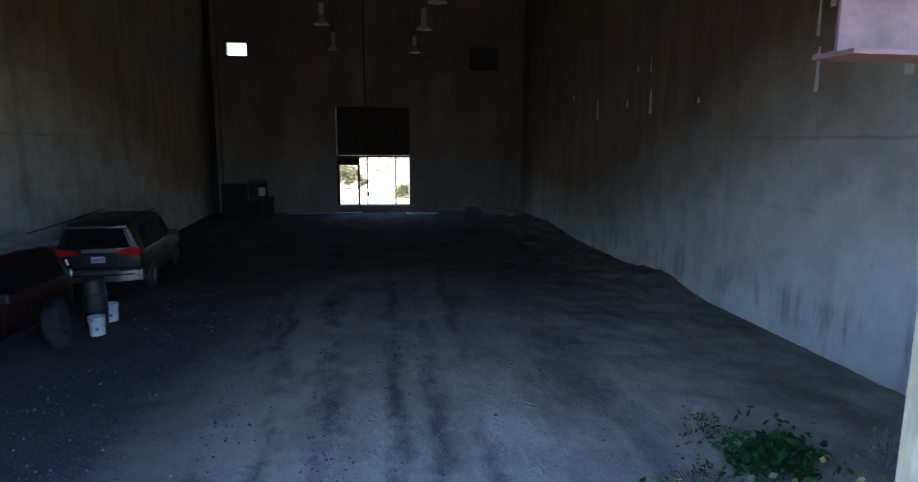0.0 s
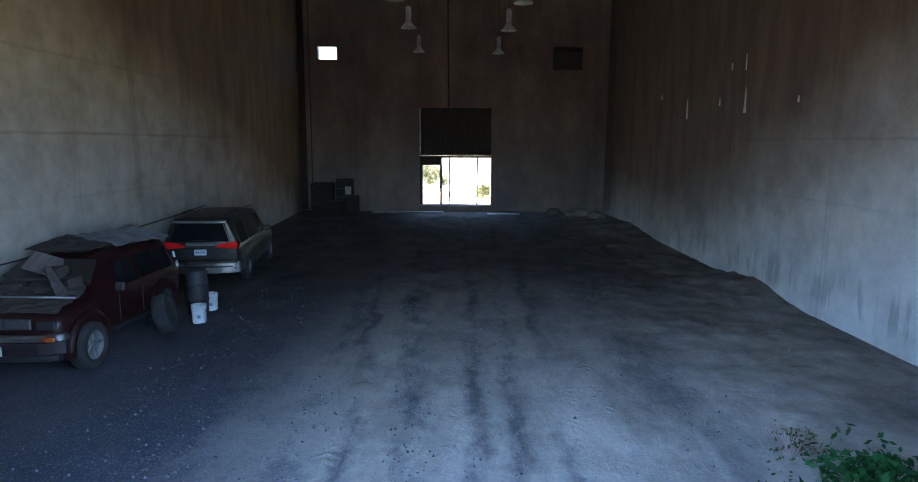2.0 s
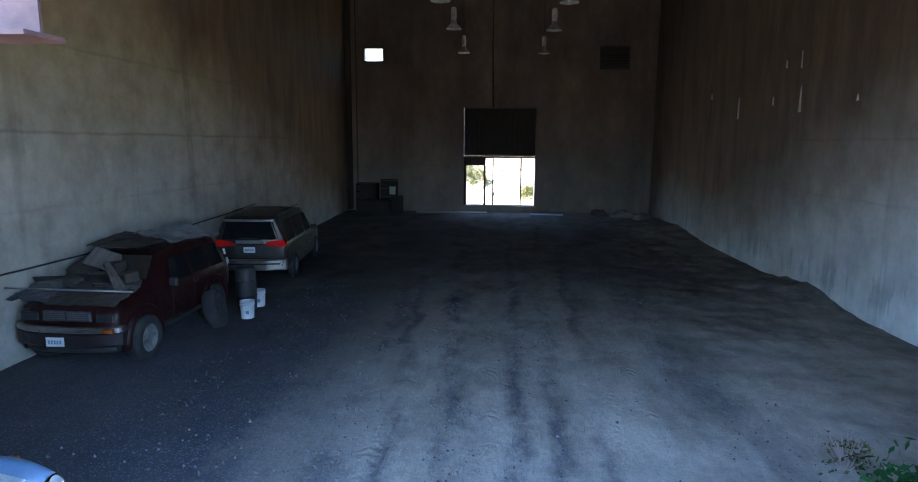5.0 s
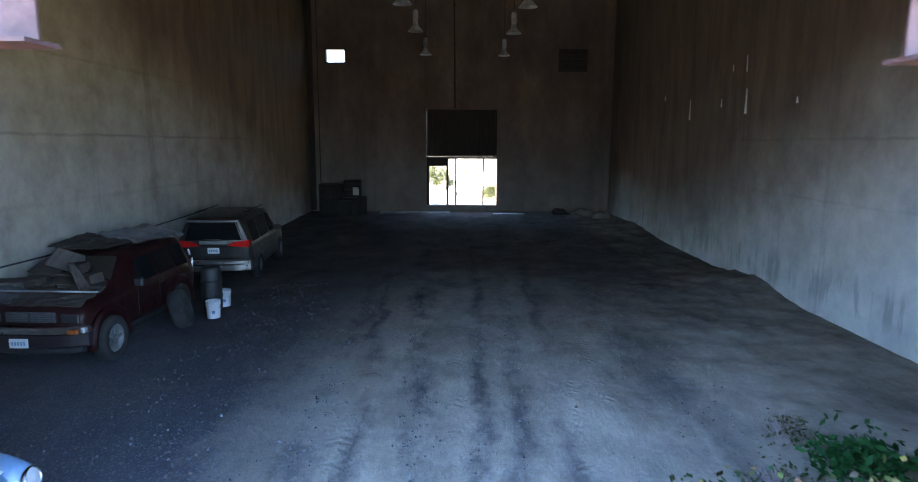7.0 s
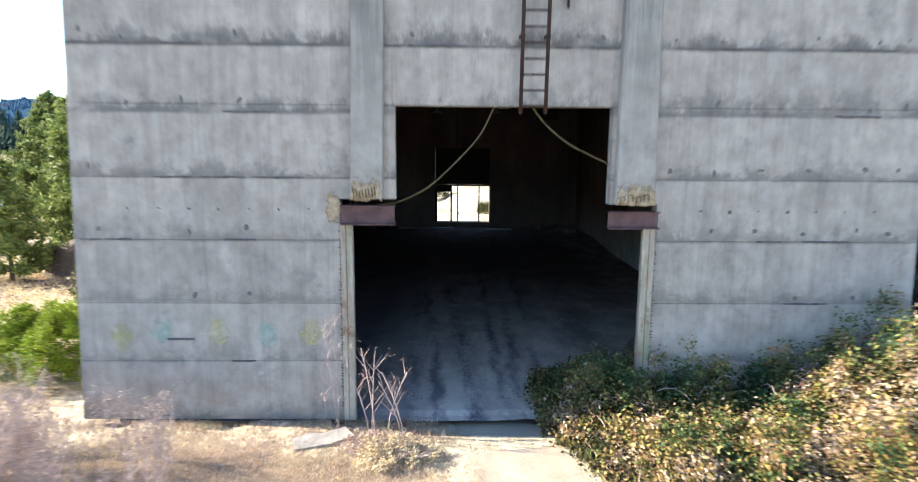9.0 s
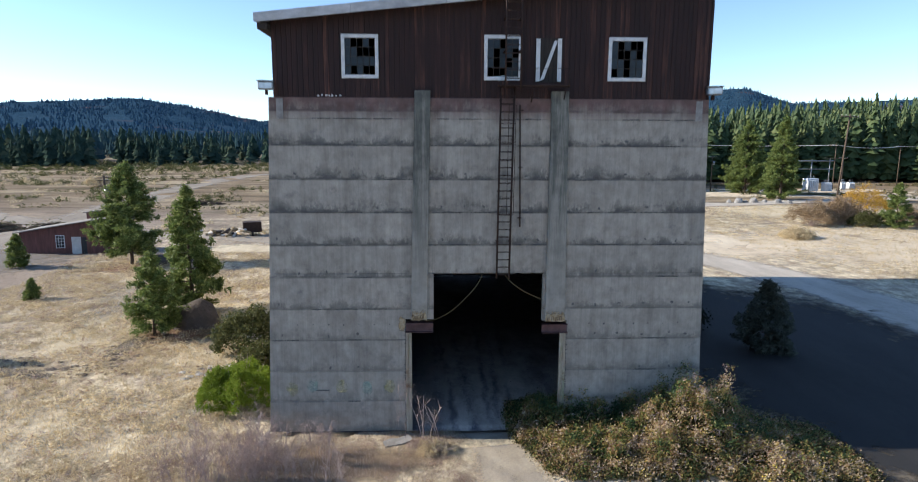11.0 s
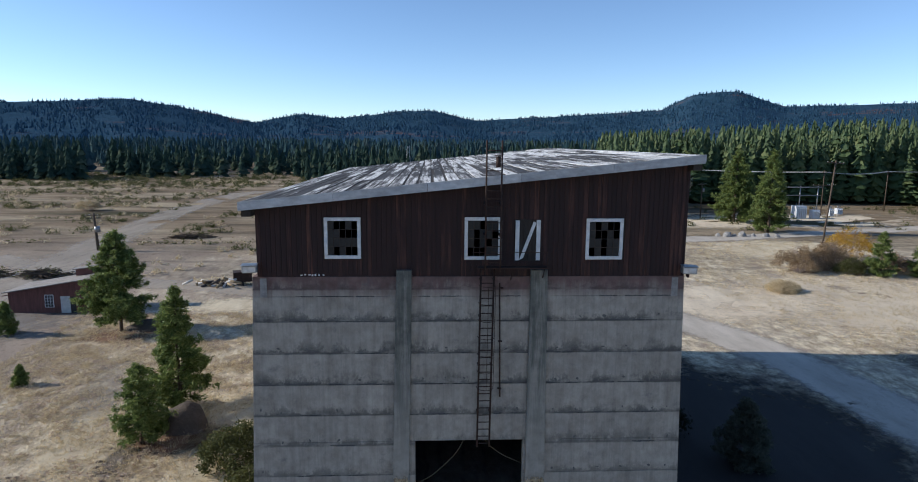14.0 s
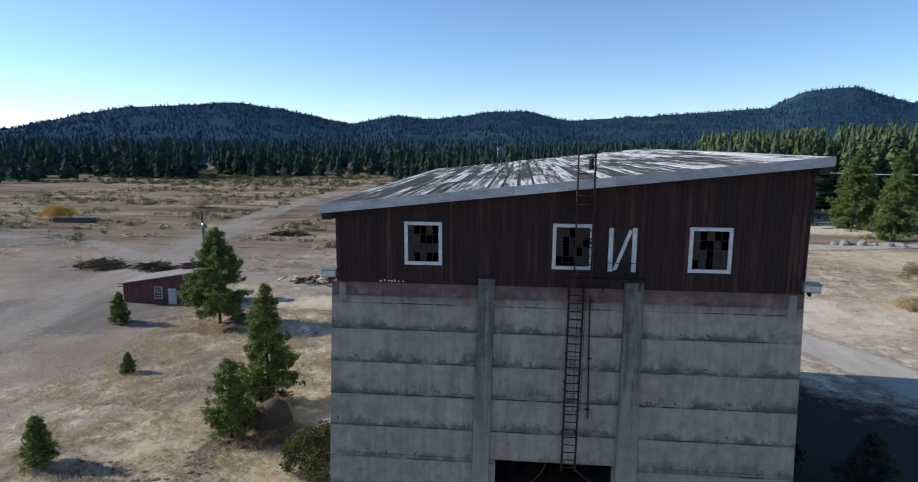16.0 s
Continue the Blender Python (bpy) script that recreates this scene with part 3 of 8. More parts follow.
RUBBER = mottled("rubber", (0.012, 0.012, 0.012), (0.035, 0.034, 0.033), 5, 0.9)
VAN_PAINT = glossy("grey_taupe_paint", (0.034, 0.031, 0.028), 0.45, 0.4, 0.05)
RED_PAINT = glossy("dusty_dark_red_paint", (0.021, 0.0045, 0.0045), 0.5, 0.1, 0.1)
BLUE_PAINT = glossy("light_blue_paint", (0.17, 0.29, 0.47), 0.4, 0.0, 0.4)
RED_LENS = glossy("red_lens", (0.62, 0.015, 0.015), 0.2)
AMBER = glossy("amber_lens", (0.34, 0.085, 0.02), 0.3)
RED_PAINT.node_tree.nodes["Principled BSDF"].inputs["Specular IOR Level"].default_value = 0.25
CLEAR_LENS = glossy("clear_lens", (0.62, 0.66, 0.70), 0.12, 0.3)
BLACK = mottled("black_plastic", (0.010, 0.010, 0.011), (0.03, 0.03, 0.032), 4, 0.6)
BUCKET_WHITE = mottled("white_plastic", (0.55, 0.58, 0.62), (0.78, 0.80, 0.82), 4, 0.5, bump=0.05)
BOARD = mottled("old_boards", (0.075, 0.058, 0.05), (0.19, 0.165, 0.15), 2, 0.9, stretch=(4, 0.6, 4), own=True)
TARP = mottled("dusty_grey_tarp", (0.10, 0.10, 0.105), (0.22, 0.215, 0.22), 2.5, 0.9, fine=12)
CARD = mottled("dusty_cardboard", (0.034, 0.024, 0.020), (0.078, 0.058, 0.046), 2, 0.9, own=True)
HOSE = mottled("yellowed_hose", (0.075, 0.055, 0.022), (0.17, 0.13, 0.055), 6, 0.7, bump=0)

# ---- mesh helpers ----
def thing(name, label, category, group="", kind="", at=None):
    ob = tagged(new(name), label, category, group, kind)
    if at is not None:
        ob.matrix_world = at
    return ob


def part(name, bm, material, parent=None, label="", smooth=False):
    """Links a bmesh as one mesh object under a thing or a part."""
    me = bpy.data.meshes.new(name)
    bm.normal_update()
    bm.to_mesh(me)
    bm.free()
    for m in material if isinstance(material, (list, tuple)) else (material,):
        me.materials.append(m)
    if smooth:
        me.polygons.foreach_set("use_smooth", [True] * len(me.polygons))
    ob = new(name, me)
    ob.parent = parent
    if label:
        ob["label"] = label
    return ob


def raw(name, verts, faces, material, parent=None, smooth=False):
    """A large mesh straight from arrays."""
    me = bpy.data.meshes.new(name)
    me.from_pydata(verts if isinstance(verts, list) else verts.tolist(), [], faces if isinstance(faces, list) else faces.tolist())
    me.materials.append(material)
    if smooth:
        me.polygons.foreach_set("use_smooth", [True] * len(me.polygons))
    me.update()
    ob = new(name, me)
    ob.parent = parent
    return ob


def box(bm, x0, x1, y0, y1, z0, z1, bevel=0.0, m=None):
    v = [bm.verts.new((x, y, z)) for z in (z0, z1) for y in (y0, y1) for x in (x0, x1)]
    fs = [bm.faces.new([v[i] for i in q]) for q in ((0, 2, 3, 1), (4, 5, 7, 6), (0, 1, 5, 4), (2, 6, 7, 3), (0, 4, 6, 2), (1, 3, 7, 5))]
    if bevel:
        r = bmesh.ops.bevel(bm, geom=list({e for f in fs for e in f.edges}), offset=bevel, segments=1, affect="EDGES")
        v = list({w for f in r["faces"] for w in f.verts} | {w for w in v if w.is_valid})
    if m is not None:
        bmesh.ops.transform(bm, matrix=m, verts=v)
    return v


def boxed(*a, **k):
    bm = bmesh.new()
    box(bm, *a, **k)
    return bm


def prism(bm, pts, y0, y1, axis="y"):
    """A polygon in x, z (or another plane) drawn out along an axis."""
    def at(p, d):
        return {"y": (p[0], d, p[1]), "x": (d, p[0], p[1]), "z": (p[0], p[1], d)}[axis]
    a, b = [bm.verts.new(at(p, y0)) for p in pts], [bm.verts.new(at(p, y1)) for p in pts]
    bm.faces.new(a), bm.faces.new(b[::-1])
    for i in range(len(pts)):
        j = (i + 1) % len(pts)
        bm.faces.new((a[j], a[i], b[i], b[j]))
    bmesh.ops.recalc_face_normals(bm, faces=bm.faces[:])
    return a + b


def rod(bm, p, q, r, r2=None, n=8):
    """A round bar from p to q."""
    p, q = Vector(p), Vector(q)
    d = q - p
    rot = d.to_track_quat("Z", "Y").to_matrix().to_4x4()
    bmesh.ops.create_cone(bm, cap_ends=True, segments=n, radius1=r, radius2=r if r2 is None else r2, depth=d.length, matrix=Matrix.Translation((p + q) / 2) @ rot)


def rods(name, mat, parent, *bars, label="", n=8):
    bm = bmesh.new()
    for p, q, r in bars:
        rod(bm, p, q, r, n=n)
    return part(name, bm, mat, parent, label, True)


def tube(bm, pts, r, n=6):
    rings = []
    for i, p in enumerate(pts):
        d = (Vector(pts[min(i + 1, len(pts) - 1)]) - Vector(pts[max(i - 1, 0)])).to_track_quat("Z", "Y").to_matrix()
        rings.append([bm.verts.new(Vector(p) + d @ Vector((r * math.cos(2 * math.pi * k / n), r * math.sin(2 * math.pi * k / n), 0))) for k in range(n)])
    for a, b in zip(rings, rings[1:]):
        for k in range(n):
            bm.faces.new((a[k], a[(k + 1) % n], b[(k + 1) % n], b[k]))


def loft(bm, sections, cap=True):
    """Skin over closed sections with equal numbers of points."""
    rings = [[bm.verts.new(p) for p in s] for s in sections]
    for a, b in zip(rings, rings[1:]):
        for k in range(len(a)):
            j = (k + 1) % len(a)
            bm.faces.new((a[k], a[j], b[j], b[k]))
    if cap:
        bm.faces.new(rings[0][::-1]), bm.faces.new(rings[-1])
    bmesh.ops.recalc_face_normals(bm, faces=bm.faces[:])


def lathe(bm, prof, at=(0, 0, 0), n=20, m=None):
    """Turns a profile of (radius, height) round z."""
    new_v = []
    rings = []
    for r, z in prof:
        rings.append([bm.verts.new((at[0] + r * math.cos(2 * math.pi * k / n), at[1] + r * math.sin(2 * math.pi * k / n), at[2] + z)) for k in range(n)])
        new_v += rings[-1]
    for a, b in zip(rings, rings[1:]):
        for k in range(n):
            bm.faces.new((a[k], a[(k + 1) % n], b[(k + 1) % n], b[k]))
    if m is not None:
        bmesh.ops.transform(bm, matrix=m, verts=new_v)


rng = np.random.default_rng(7)


def smooth_noise(x, y, s, seed=0.0):
    return noise.noise(Vector((x / s, y / s, seed)))


def leaf_cloud(centres, size, per, flat=0.5, seed=1, spread=0.35, slim=0.5):
    """Small leaf quads scattered round centres (n x 3); gives vertices and faces."""
    g = np.random.default_rng(seed)
    c = np.repeat(centres, per, 0) + g.normal(0, spread, (len(centres) * per, 3))
    n = len(c)
    u = g.normal(0, 1, (n, 3))
    u[:, 2] *= flat
    u /= np.linalg.norm(u, axis=1)[:, None]
    w = np.cross(u, g.normal(0, 1, (n, 3)))
    w /= np.linalg.norm(w, axis=1)[:, None]
    s = size * g.uniform(0.6, 1.4, (n, 1))
    v = np.stack([c - u * s, c + w * s * slim, c + u * s, c - w * s * slim], 1).reshape(-1, 3)
    return v, np.arange(4 * n).reshape(n, 4)

# ---- the concrete building ----
TOP, BACK, LEFT_IN, RIGHT_IN = 13.68, 30.4, -8.15, 8.2
XL = lambda z: -8.92 + 0.0375 * z          # battered outer faces
XR = lambda z: 9.16 - 0.0325 * z
LIFTS = [0.0, 1.34, 2.62, 3.98, 5.28, 6.60, 7.92, 9.23, 10.53, 11.86, 12.88, TOP]
OPEN = dict(low=(-3.27, 3.37), high=(-2.11, 2.36), step_l=4.85, step_r=4.76, top=6.75)

wall_front = thing("wall_front", "weathered grey board-formed concrete front wall with stained joints", "wall", kind="structure")


def lift_piece(x0b, x1b, x0t, x1t, z0, z1, y0=0.0, y1=0.30, low=0.016, high=0.016):
    """One poured lift of the front wall, its joint edges eased."""
    bm = bmesh.new()
    off = rng.uniform(-0.006, 0.006) if low and high else 0.0
    e = 0.012
    prof = [(z0, low), (z0 + e, 0.0), (z1 - e, 0.0), (z1, high)]
    nx = max(2, int((x1b - x0b) / 0.7))
    rows = []
    for z, dy in prof:
        f = (z - z0) / (z1 - z0)
        a, b = x0b + (x0t - x0b) * f, x1b + (x1t - x1b) * f
        rows.append([bm.verts.new((a + (b - a) * i / nx, y0 + off + dy + 0.004 * math.sin(i * 2.1 + z0), z)) for i in range(nx + 1)])
    for a, b in zip(rows, rows[1:]):
        for i in range(nx):
            bm.faces.new((a[i], a[i + 1], b[i + 1], b[i]))
    back = [bm.verts.new(p) for p in ((x0b, y1, z0), (x1b, y1, z0), (x1t, y1, z1), (x0t, y1, z1))]
    f = bm.faces.new((back[3], back[2], back[1], back[0]))
    f.material_index = 1
    bm.faces.new([back[0], back[1]] + rows[0][::-1])
    bm.faces.new([back[2], back[3]] + rows[-1])
    bm.faces.new([back[3], back[0]] + [r[0] for r in rows])
    bm.faces.new([back[1], back[2]] + [r[-1] for r in rows][::-1])
    bmesh.ops.recalc_face_normals(bm, faces=bm.faces[:])
    return part("concrete_lift", bm, [CONCRETE, CONCRETE_IN], wall_front)


levels = sorted(set(LIFTS + [OPEN["top"]]))
levels = [z for z in levels if abs(z - 6.60) > 0.01]
for z0, z1 in zip(levels, levels[1:]):
    if z0 >= OPEN["top"] - 0.01:
        lift_piece(XL(z0), XR(z0), XL(z1), XR(z1), z0, z1)
        continue
    for side in ("l", "r"):
        step = OPEN["step_" + side]
        cuts = [z0] + ([step] if z0 < step < z1 else []) + [z1]
        for a, b in zip(cuts, cuts[1:]):
            key = "low" if (a + b) / 2 < step else "high"
            if side == "l":
                lift_piece(XL(a), OPEN[key][0], XL(b), OPEN[key][0], a, b, low=0.0 if a == step else 0.016, high=0.0 if b == step else 0.016)
            else:
                lift_piece(OPEN[key][1], XR(a), OPEN[key][1], XR(b), a, b, low=0.0 if a == step else 0.016, high=0.0 if b == step else 0.016)

# ragged fins where the forms leaked along each joint
for k, z in enumerate(LIFTS[1:-1]):
    x = XL(z) + 0.1
    while x < XR(z) - 0.4:
        w = rng.uniform(0.25, 1.5)
        skip = z < OPEN["top"] and x + w > OPEN["low"][0] - 0.1 and x < OPEN["low"][1] + 0.1
        if not skip and rng.random() < 0.5 and x + w < XR(z):
            bm = bmesh.new()
            n = max(3, int(w / 0.08))
            up, dn = [], []
            for i in range(n + 1):
                h = 0.012 + 0.022 * abs(noise.noise(Vector((x + i * 0.4, z, 3.0)))) + 0.012 * rng.random()
                taper = min(1.0, 4 * i / n, 4 * (n - i) / n) + 0.05
                d = 0.03 * taper * (0.5 + rng.random())
                zz = z + 0.012 * noise.noise(Vector((x * 2 + i * 0.3, z, 9.0)))
                up.append((bm.verts.new((x + w * i / n, 0.01, zz + h)), bm.verts.new((x + w * i / n, -d, zz + h * 0.4))))
                dn.append((bm.verts.new((x + w * i / n, 0.01, zz - h)), bm.verts.new((x + w * i / n, -d, zz - h * 0.4))))
            for i in range(n):
                bm.faces.new((up[i][0], up[i + 1][0], up[i + 1][1], up[i][1]))
                bm.faces.new((up[i][1], up[i + 1][1], dn[i + 1][1], dn[i][1]))
                bm.faces.new((dn[i][1], dn[i + 1][1], dn[i + 1][0], dn[i][0]))
            bmesh.ops.recalc_face_normals(bm, faces=bm.faces[:])
            part("joint_fin", bm, SEAM, wall_front, "dark ragged concrete fin")
        x += w + rng.uniform(0.02, 0.5)

# tie holes a hand above each joint, many with a dark smear round them
hole_me = None
HOLES = (-8.3, -7.5, -6.4, -5.25, -4.3, -3.35, -1.75, -0.88, -0.1, 1.55, 2.05, 3.6, 4.53, 5.5, 6.5, 7.72, 8.4)
for z in LIFTS[2:-2]:
    for x0 in HOLES:
        x = x0 + rng.uniform(-0.05, 0.05)
        if (z - 0.2 < OPEN["top"] + 0.2 and OPEN["low"][0] - 0.2 < x < OPEN["low"][1] + 0.2) or not XL(z) + 0.2 < x < XR(z) - 0.2 or rng.random() < 0.36:
            continue
        if hole_me is None:
            bm = bmesh.new()
            lathe(bm, [(0.062, 0.0), (0.048, 0.010), (0.015, 0.010), (0.001, 0.004)], n=7, m=pose(0, 0, 0, 90))
            hole = part("tie_hole", bm, HOLE, wall_front, "dark patched tie hole")
            hole_me = hole.data
        else:
            hole = new("tie_hole", hole_me)
            hole.parent = wall_front
        hole.location = (x, -0.002, z + 0.19 + rng.uniform(-0.07, 0.07))
        hole.scale = (rng.uniform(0.5, 1.4), 1, rng.uniform(0.4, 0.9))
        hole.rotation_euler = (0, rng.uniform(0, 6), 0)

# row of small anchor stubs over the opening's height, and a slot
for side in (-1, 1):
    for i in range(7):
        x = side * (3.9 + i * 0.62) + (0.0 if side < 0 else 0.4)
        part("anchor_stub", boxed(x - 0.03, x + rng.uniform(0.0, 0.05), -0.015, 0.02, 4.60 + rng.uniform(-0.03, 0.03), 4.645, 0.004), SEAM, wall_front)
part("slot", boxed(-7.0, -6.42, -0.012, 0.02, 1.80, 1.85, 0.004), SEAM, wall_front, "dark horizontal slot")

# faded paint marks near the ground
def paint_mark(x, z, r, mat):
    bm = bmesh.new()
    ring = [bm.verts.new((x + r * (0.8 + 0.3 * rng.random()) * math.cos(t), -0.012, z + 1.35 * r * (0.8 + 0.3 * rng.random()) * math.sin(t))) for t in np.linspace(0, 2 * math.pi, 15)[:-1]]
    bm.faces.new(ring)
    return part("paint_mark", bm, mat, wall_front)


def faded(name, color):
    """Worn sprayed paint that lets the concrete show through."""
    n = Nodes(name, 0.9)
    n.b.inputs["Alpha"].default_value = 0.4
    n.link(n.math("MULTIPLY", n.ramp(n.noise(6, 6), [(0.38, 0.05), (0.62, 1.0)]), 0.34), n.b.inputs["Alpha"])
    return n.done(color)


YELLOW_MARK, GREEN_MARK = faded("worn_yellow_paint", (0.55, 0.50, 0.12)), faded("worn_green_paint", (0.20, 0.50, 0.40))
for x, mat in ((-7.95, YELLOW_MARK), (-5.9, YELLOW_MARK), (-3.95, YELLOW_MARK), (-4.85, GREEN_MARK), (-7.1, GREEN_MARK)):
    paint_mark(x, 1.92 + rng.uniform(-0.05, 0.1), 0.24, mat)

# pilasters with spalled feet and bare bars
for name, x0b, x1b, x0t, x1t in (("l", -3.04, -2.36, -2.83, -2.21), ("r", 2.44, 3.28, 2.48, 3.16)):
    z0, z1 = (4.87 if name == "l" else 4.77), 13.95
    bm = bmesh.new()
    secs = []
    for i in range(15):
        f = i / 14
        z = z0 + (z1 - z0) * f
        a, b = x0b + (x0t - x0b) * f, x1b + (x1t - x1b) * f
        d = 0.16 + 0.006 * math.sin(i * 1.7)
        secs.append([(a, 0.02, z), (a + 0.01, -d + 0.02, z), (a + 0.03, -d, z), (b - 0.03, -d, z), (b - 0.01, -d + 0.02, z), (b, 0.02, z)])
    loft(bm, secs)
    pil = part("pilaster", bm, MOSSY, wall_front, "dark streaked concrete pilaster")
    bm = bmesh.new()
    bmesh.ops.create_grid(bm, x_segments=30, y_segments=20, size=0.5)
    rim = []
    for v in bm.verts:
        x, u = x0b + (v.co.x + 0.5) * (x1b - x0b), v.co.y + 0.5
        side = min(1.0, 5 * (0.5 - abs(v.co.x)) + 0.35)
        knob = 0.05 * noise.noise(Vector((x * 6, u * 4, 1.0))) + 0.03 * noise.noise(Vector((x * 17, u * 11, 4.0)))
        hang = 0.07 * noise.noise(Vector((x * 5, 0.5, 5.0))) + 0.035 * noise.noise(Vector((x * 19, 0.5, 8.0)))
        v.co = (x, -0.168 - (0.02 + max(0.0, knob)) * (1 - u) + (0.13 if u < 0.02 else 0.0), z0 - 0.03 + (1 - u) * hang + u * 0.55)
        rim.append(side * (1.15 - u))
    foot = part("spalled_foot", bm, SPALL_RIM, wall_front, "broken ochre concrete foot of the pilaster", True)
    foot.data.attributes.new("rim", "FLOAT", "POINT").data.foreach_set("value", rim)
    xs = np.linspace(x0b + 0.08, x1b - 0.1, 5)
    for a, b in zip(xs, xs[1:]):
        bm = bmesh.new()
        lo, hi = z0 + rng.uniform(-0.06, 0.0), z0 + rng.uniform(0.14, 0.24)
        tube(bm, [(a, -0.18, lo), (a + 0.02, -0.205, lo + 0.1), (a, -0.20, hi), (b - 0.06, -0.20, hi + 0.01), (b - 0.05, -0.185, lo + 0.08)], 0.009, 5)
        part("bare_bar", bm, RUST, wall_front, "exposed rusty reinforcing bar")

# steel bracket stubs and posts of the widened doorway
for nm, xa, xb, zb, zt in (("l", -3.24, -2.13, 4.33, 4.70), ("r", 2.34, 3.40, 4.27, 4.60)):
    stub = thing("steel_beam_stub", "rusty red steel channel stub across the doorway corner", "beam", "doorway steel")
    part("web", boxed(xa, xb, -0.02, 0.0, zb, zt), STEEL, stub)
    part("flange", boxed(xa - 0.01, xb + 0.01, -0.14, 0.14, zb - 0.016, zb + 0.008), STEEL, stub)
    part("flange", boxed(xa - 0.01, xb + 0.01, -0.14, 0.14, zt - 0.008, zt + 0.016), STEEL, stub)
for nm, x0, x1, zt in (("l", -3.26, -2.98, 4.31), ("r", 3.07, 3.35, 4.25)):
    post = thing("door_post", "pale weathered steel-edged doorway post with rust patches", "post", "doorway steel")
    a, b = (x0, x0 + 0.11) if nm == "l" else (x1 - 0.11, x1)
    part("post_face", boxed(a, b, -0.07, 0.12, 0.0, zt, 0.008), POST, post)
    a, b = (x0 + 0.115, x1 - 0.03) if nm == "l" else (x0 + 0.03, x1 - 0.115)
    part("post_face", boxed(a, b, -0.05, 0.12, 0.0, zt, 0.008), POST, post)
# crumbled edges where the wall was cut
for x, s, z1 in ((-3.27, -1, 4.7), (3.37, 1, 4.6)):
    bm = bmesh.new()
    z = 0.3
    while z < z1:
        h, w = rng.uniform(0.012, 0.05), rng.uniform(0.015, 0.10) ** 1.2
        prism(bm, [(x - 0.02 * s, z - 0.01), (x + s * w, z + h * rng.uniform(0.2, 0.8)), (x - 0.02 * s, z + h + 0.01)], -0.014 - rng.uniform(0, 0.012), 0.03)
        z += h + rng.uniform(0.0, 0.045)
    part("cut_edge", bm, SEAM, wall_front, "jagged dark cut edge of the concrete")
bm = bmesh.new()
bmesh.ops.create_grid(bm, x_segments=18, y_segments=24, size=0.5)
rim = []
for v in bm.verts:
    r = math.hypot(v.co.x * 2, v.co.y * 2)
    rim.append(1.25 - 1.2 * r)
    x, z = -3.40 + v.co.x * 0.44, 4.66 + v.co.y * 0.9
    v.co = (x, -0.014 - 0.02 * max(0.0, noise.noise(Vector((x * 14, z * 14, 2.0)))), z)
spall = part("spalled_patch", bm, SPALL_RIM, wall_front, "ochre spalled patch beside the beam stub", True)
spall.data.attributes.new("rim", "FLOAT", "POINT").data.foreach_set("value", rim)

# side walls: upright inside, battered outside
for nm, inner, outer in (("wall_west", LEFT_IN, XL), ("wall_east", RIGHT_IN, XR)):
    bm = bmesh.new()
    zs = LIFTS
    y0, y1 = 0.303, BACK + 0.55
    for z0, z1 in zip(zs, zs[1:]):
        for ya, yb in zip(np.linspace(y0, y1, 9), np.linspace(y0, y1, 9)[1:]):
            v = [bm.verts.new(p) for p in ((inner, ya, z0), (inner, yb, z0), (inner, yb, z1), (inner, ya, z1))]
            bm.faces.new(v).material_index = 1
            v = [bm.verts.new(p) for p in ((outer(z0), ya, z0), (outer(z0), yb, z0), (outer(z1), yb, z1), (outer(z1), ya, z1))]
            bm.faces.new(v)
    for y in (y0, y1):
        bm.faces.new([bm.verts.new(p) for p in ((inner, y, 0), (outer(0), y, 0), (outer(TOP), y, TOP), (inner, y, TOP))])
    bm.faces.new([bm.verts.new(p) for p in ((inner, y0, TOP), (outer(TOP), y0, TOP), (outer(TOP), y1, TOP), (inner, y1, TOP))])
    bmesh.ops.remove_doubles(bm, verts=bm.verts[:], dist=0.001)
    bmesh.ops.recalc_face_normals(bm, faces=bm.faces[:])
    tagged(part(nm, bm, [CONCRETE, CONCRETE_IN if nm == "wall_west" else CONCRETE_EAST_PALE]), "stained concrete side wall, grey below and brown above", "wall", kind="structure")

# back wall with doorway, small window and vent
wall_back = thing("wall_back", "dark stained concrete back wall with a half-open doorway", "wall", kind="structure")
RD = (-1.79, 2.03, 0.5, 5.65)
WIN = (-7.14, -6.15, 8.09, 8.75)
xs = [LEFT_IN, WIN[0], WIN[1], RD[0], RD[1], RIGHT_IN]
bm = bmesh.new()
for a, b in zip(xs, xs[1:]):
    holes = [(0, TOP)]
    if a == WIN[0]:
        holes = [(0, WIN[2]), (WIN[3], TOP)]
    if a == RD[0]:
        holes = [(0, RD[2]), (RD[3], TOP)]
    for z0, z1 in holes:
        box(bm, a, b, BACK, BACK + 0.5, z0, z1)
part("back_panel", bm, CONCRETE_DIMMED, wall_back)
door_rear = thing("door_rear", "dark timber hatch closed over an open barred doorway", "door", kind="structure")
for i in range(14):
    x = RD[0] + 0.05 + i * 0.268
    part("plank", boxed(x, x + 0.25, BACK + 0.1, BACK + 0.14, 3.14, RD[3] - 0.03, 0.006), DARK, door_rear)
part("backing", boxed(RD[0] + 0.008, RD[1] + 0.002, BACK + 0.145, BACK + 0.18, 3.135, RD[3] + 0.002), DARK, door_rear)
part("lintel", boxed(RD[0] - 0.02, RD[1] + 0.02, BACK + 0.02, BACK + 0.2, 3.02, 3.13, 0.01), DARK, door_rear)
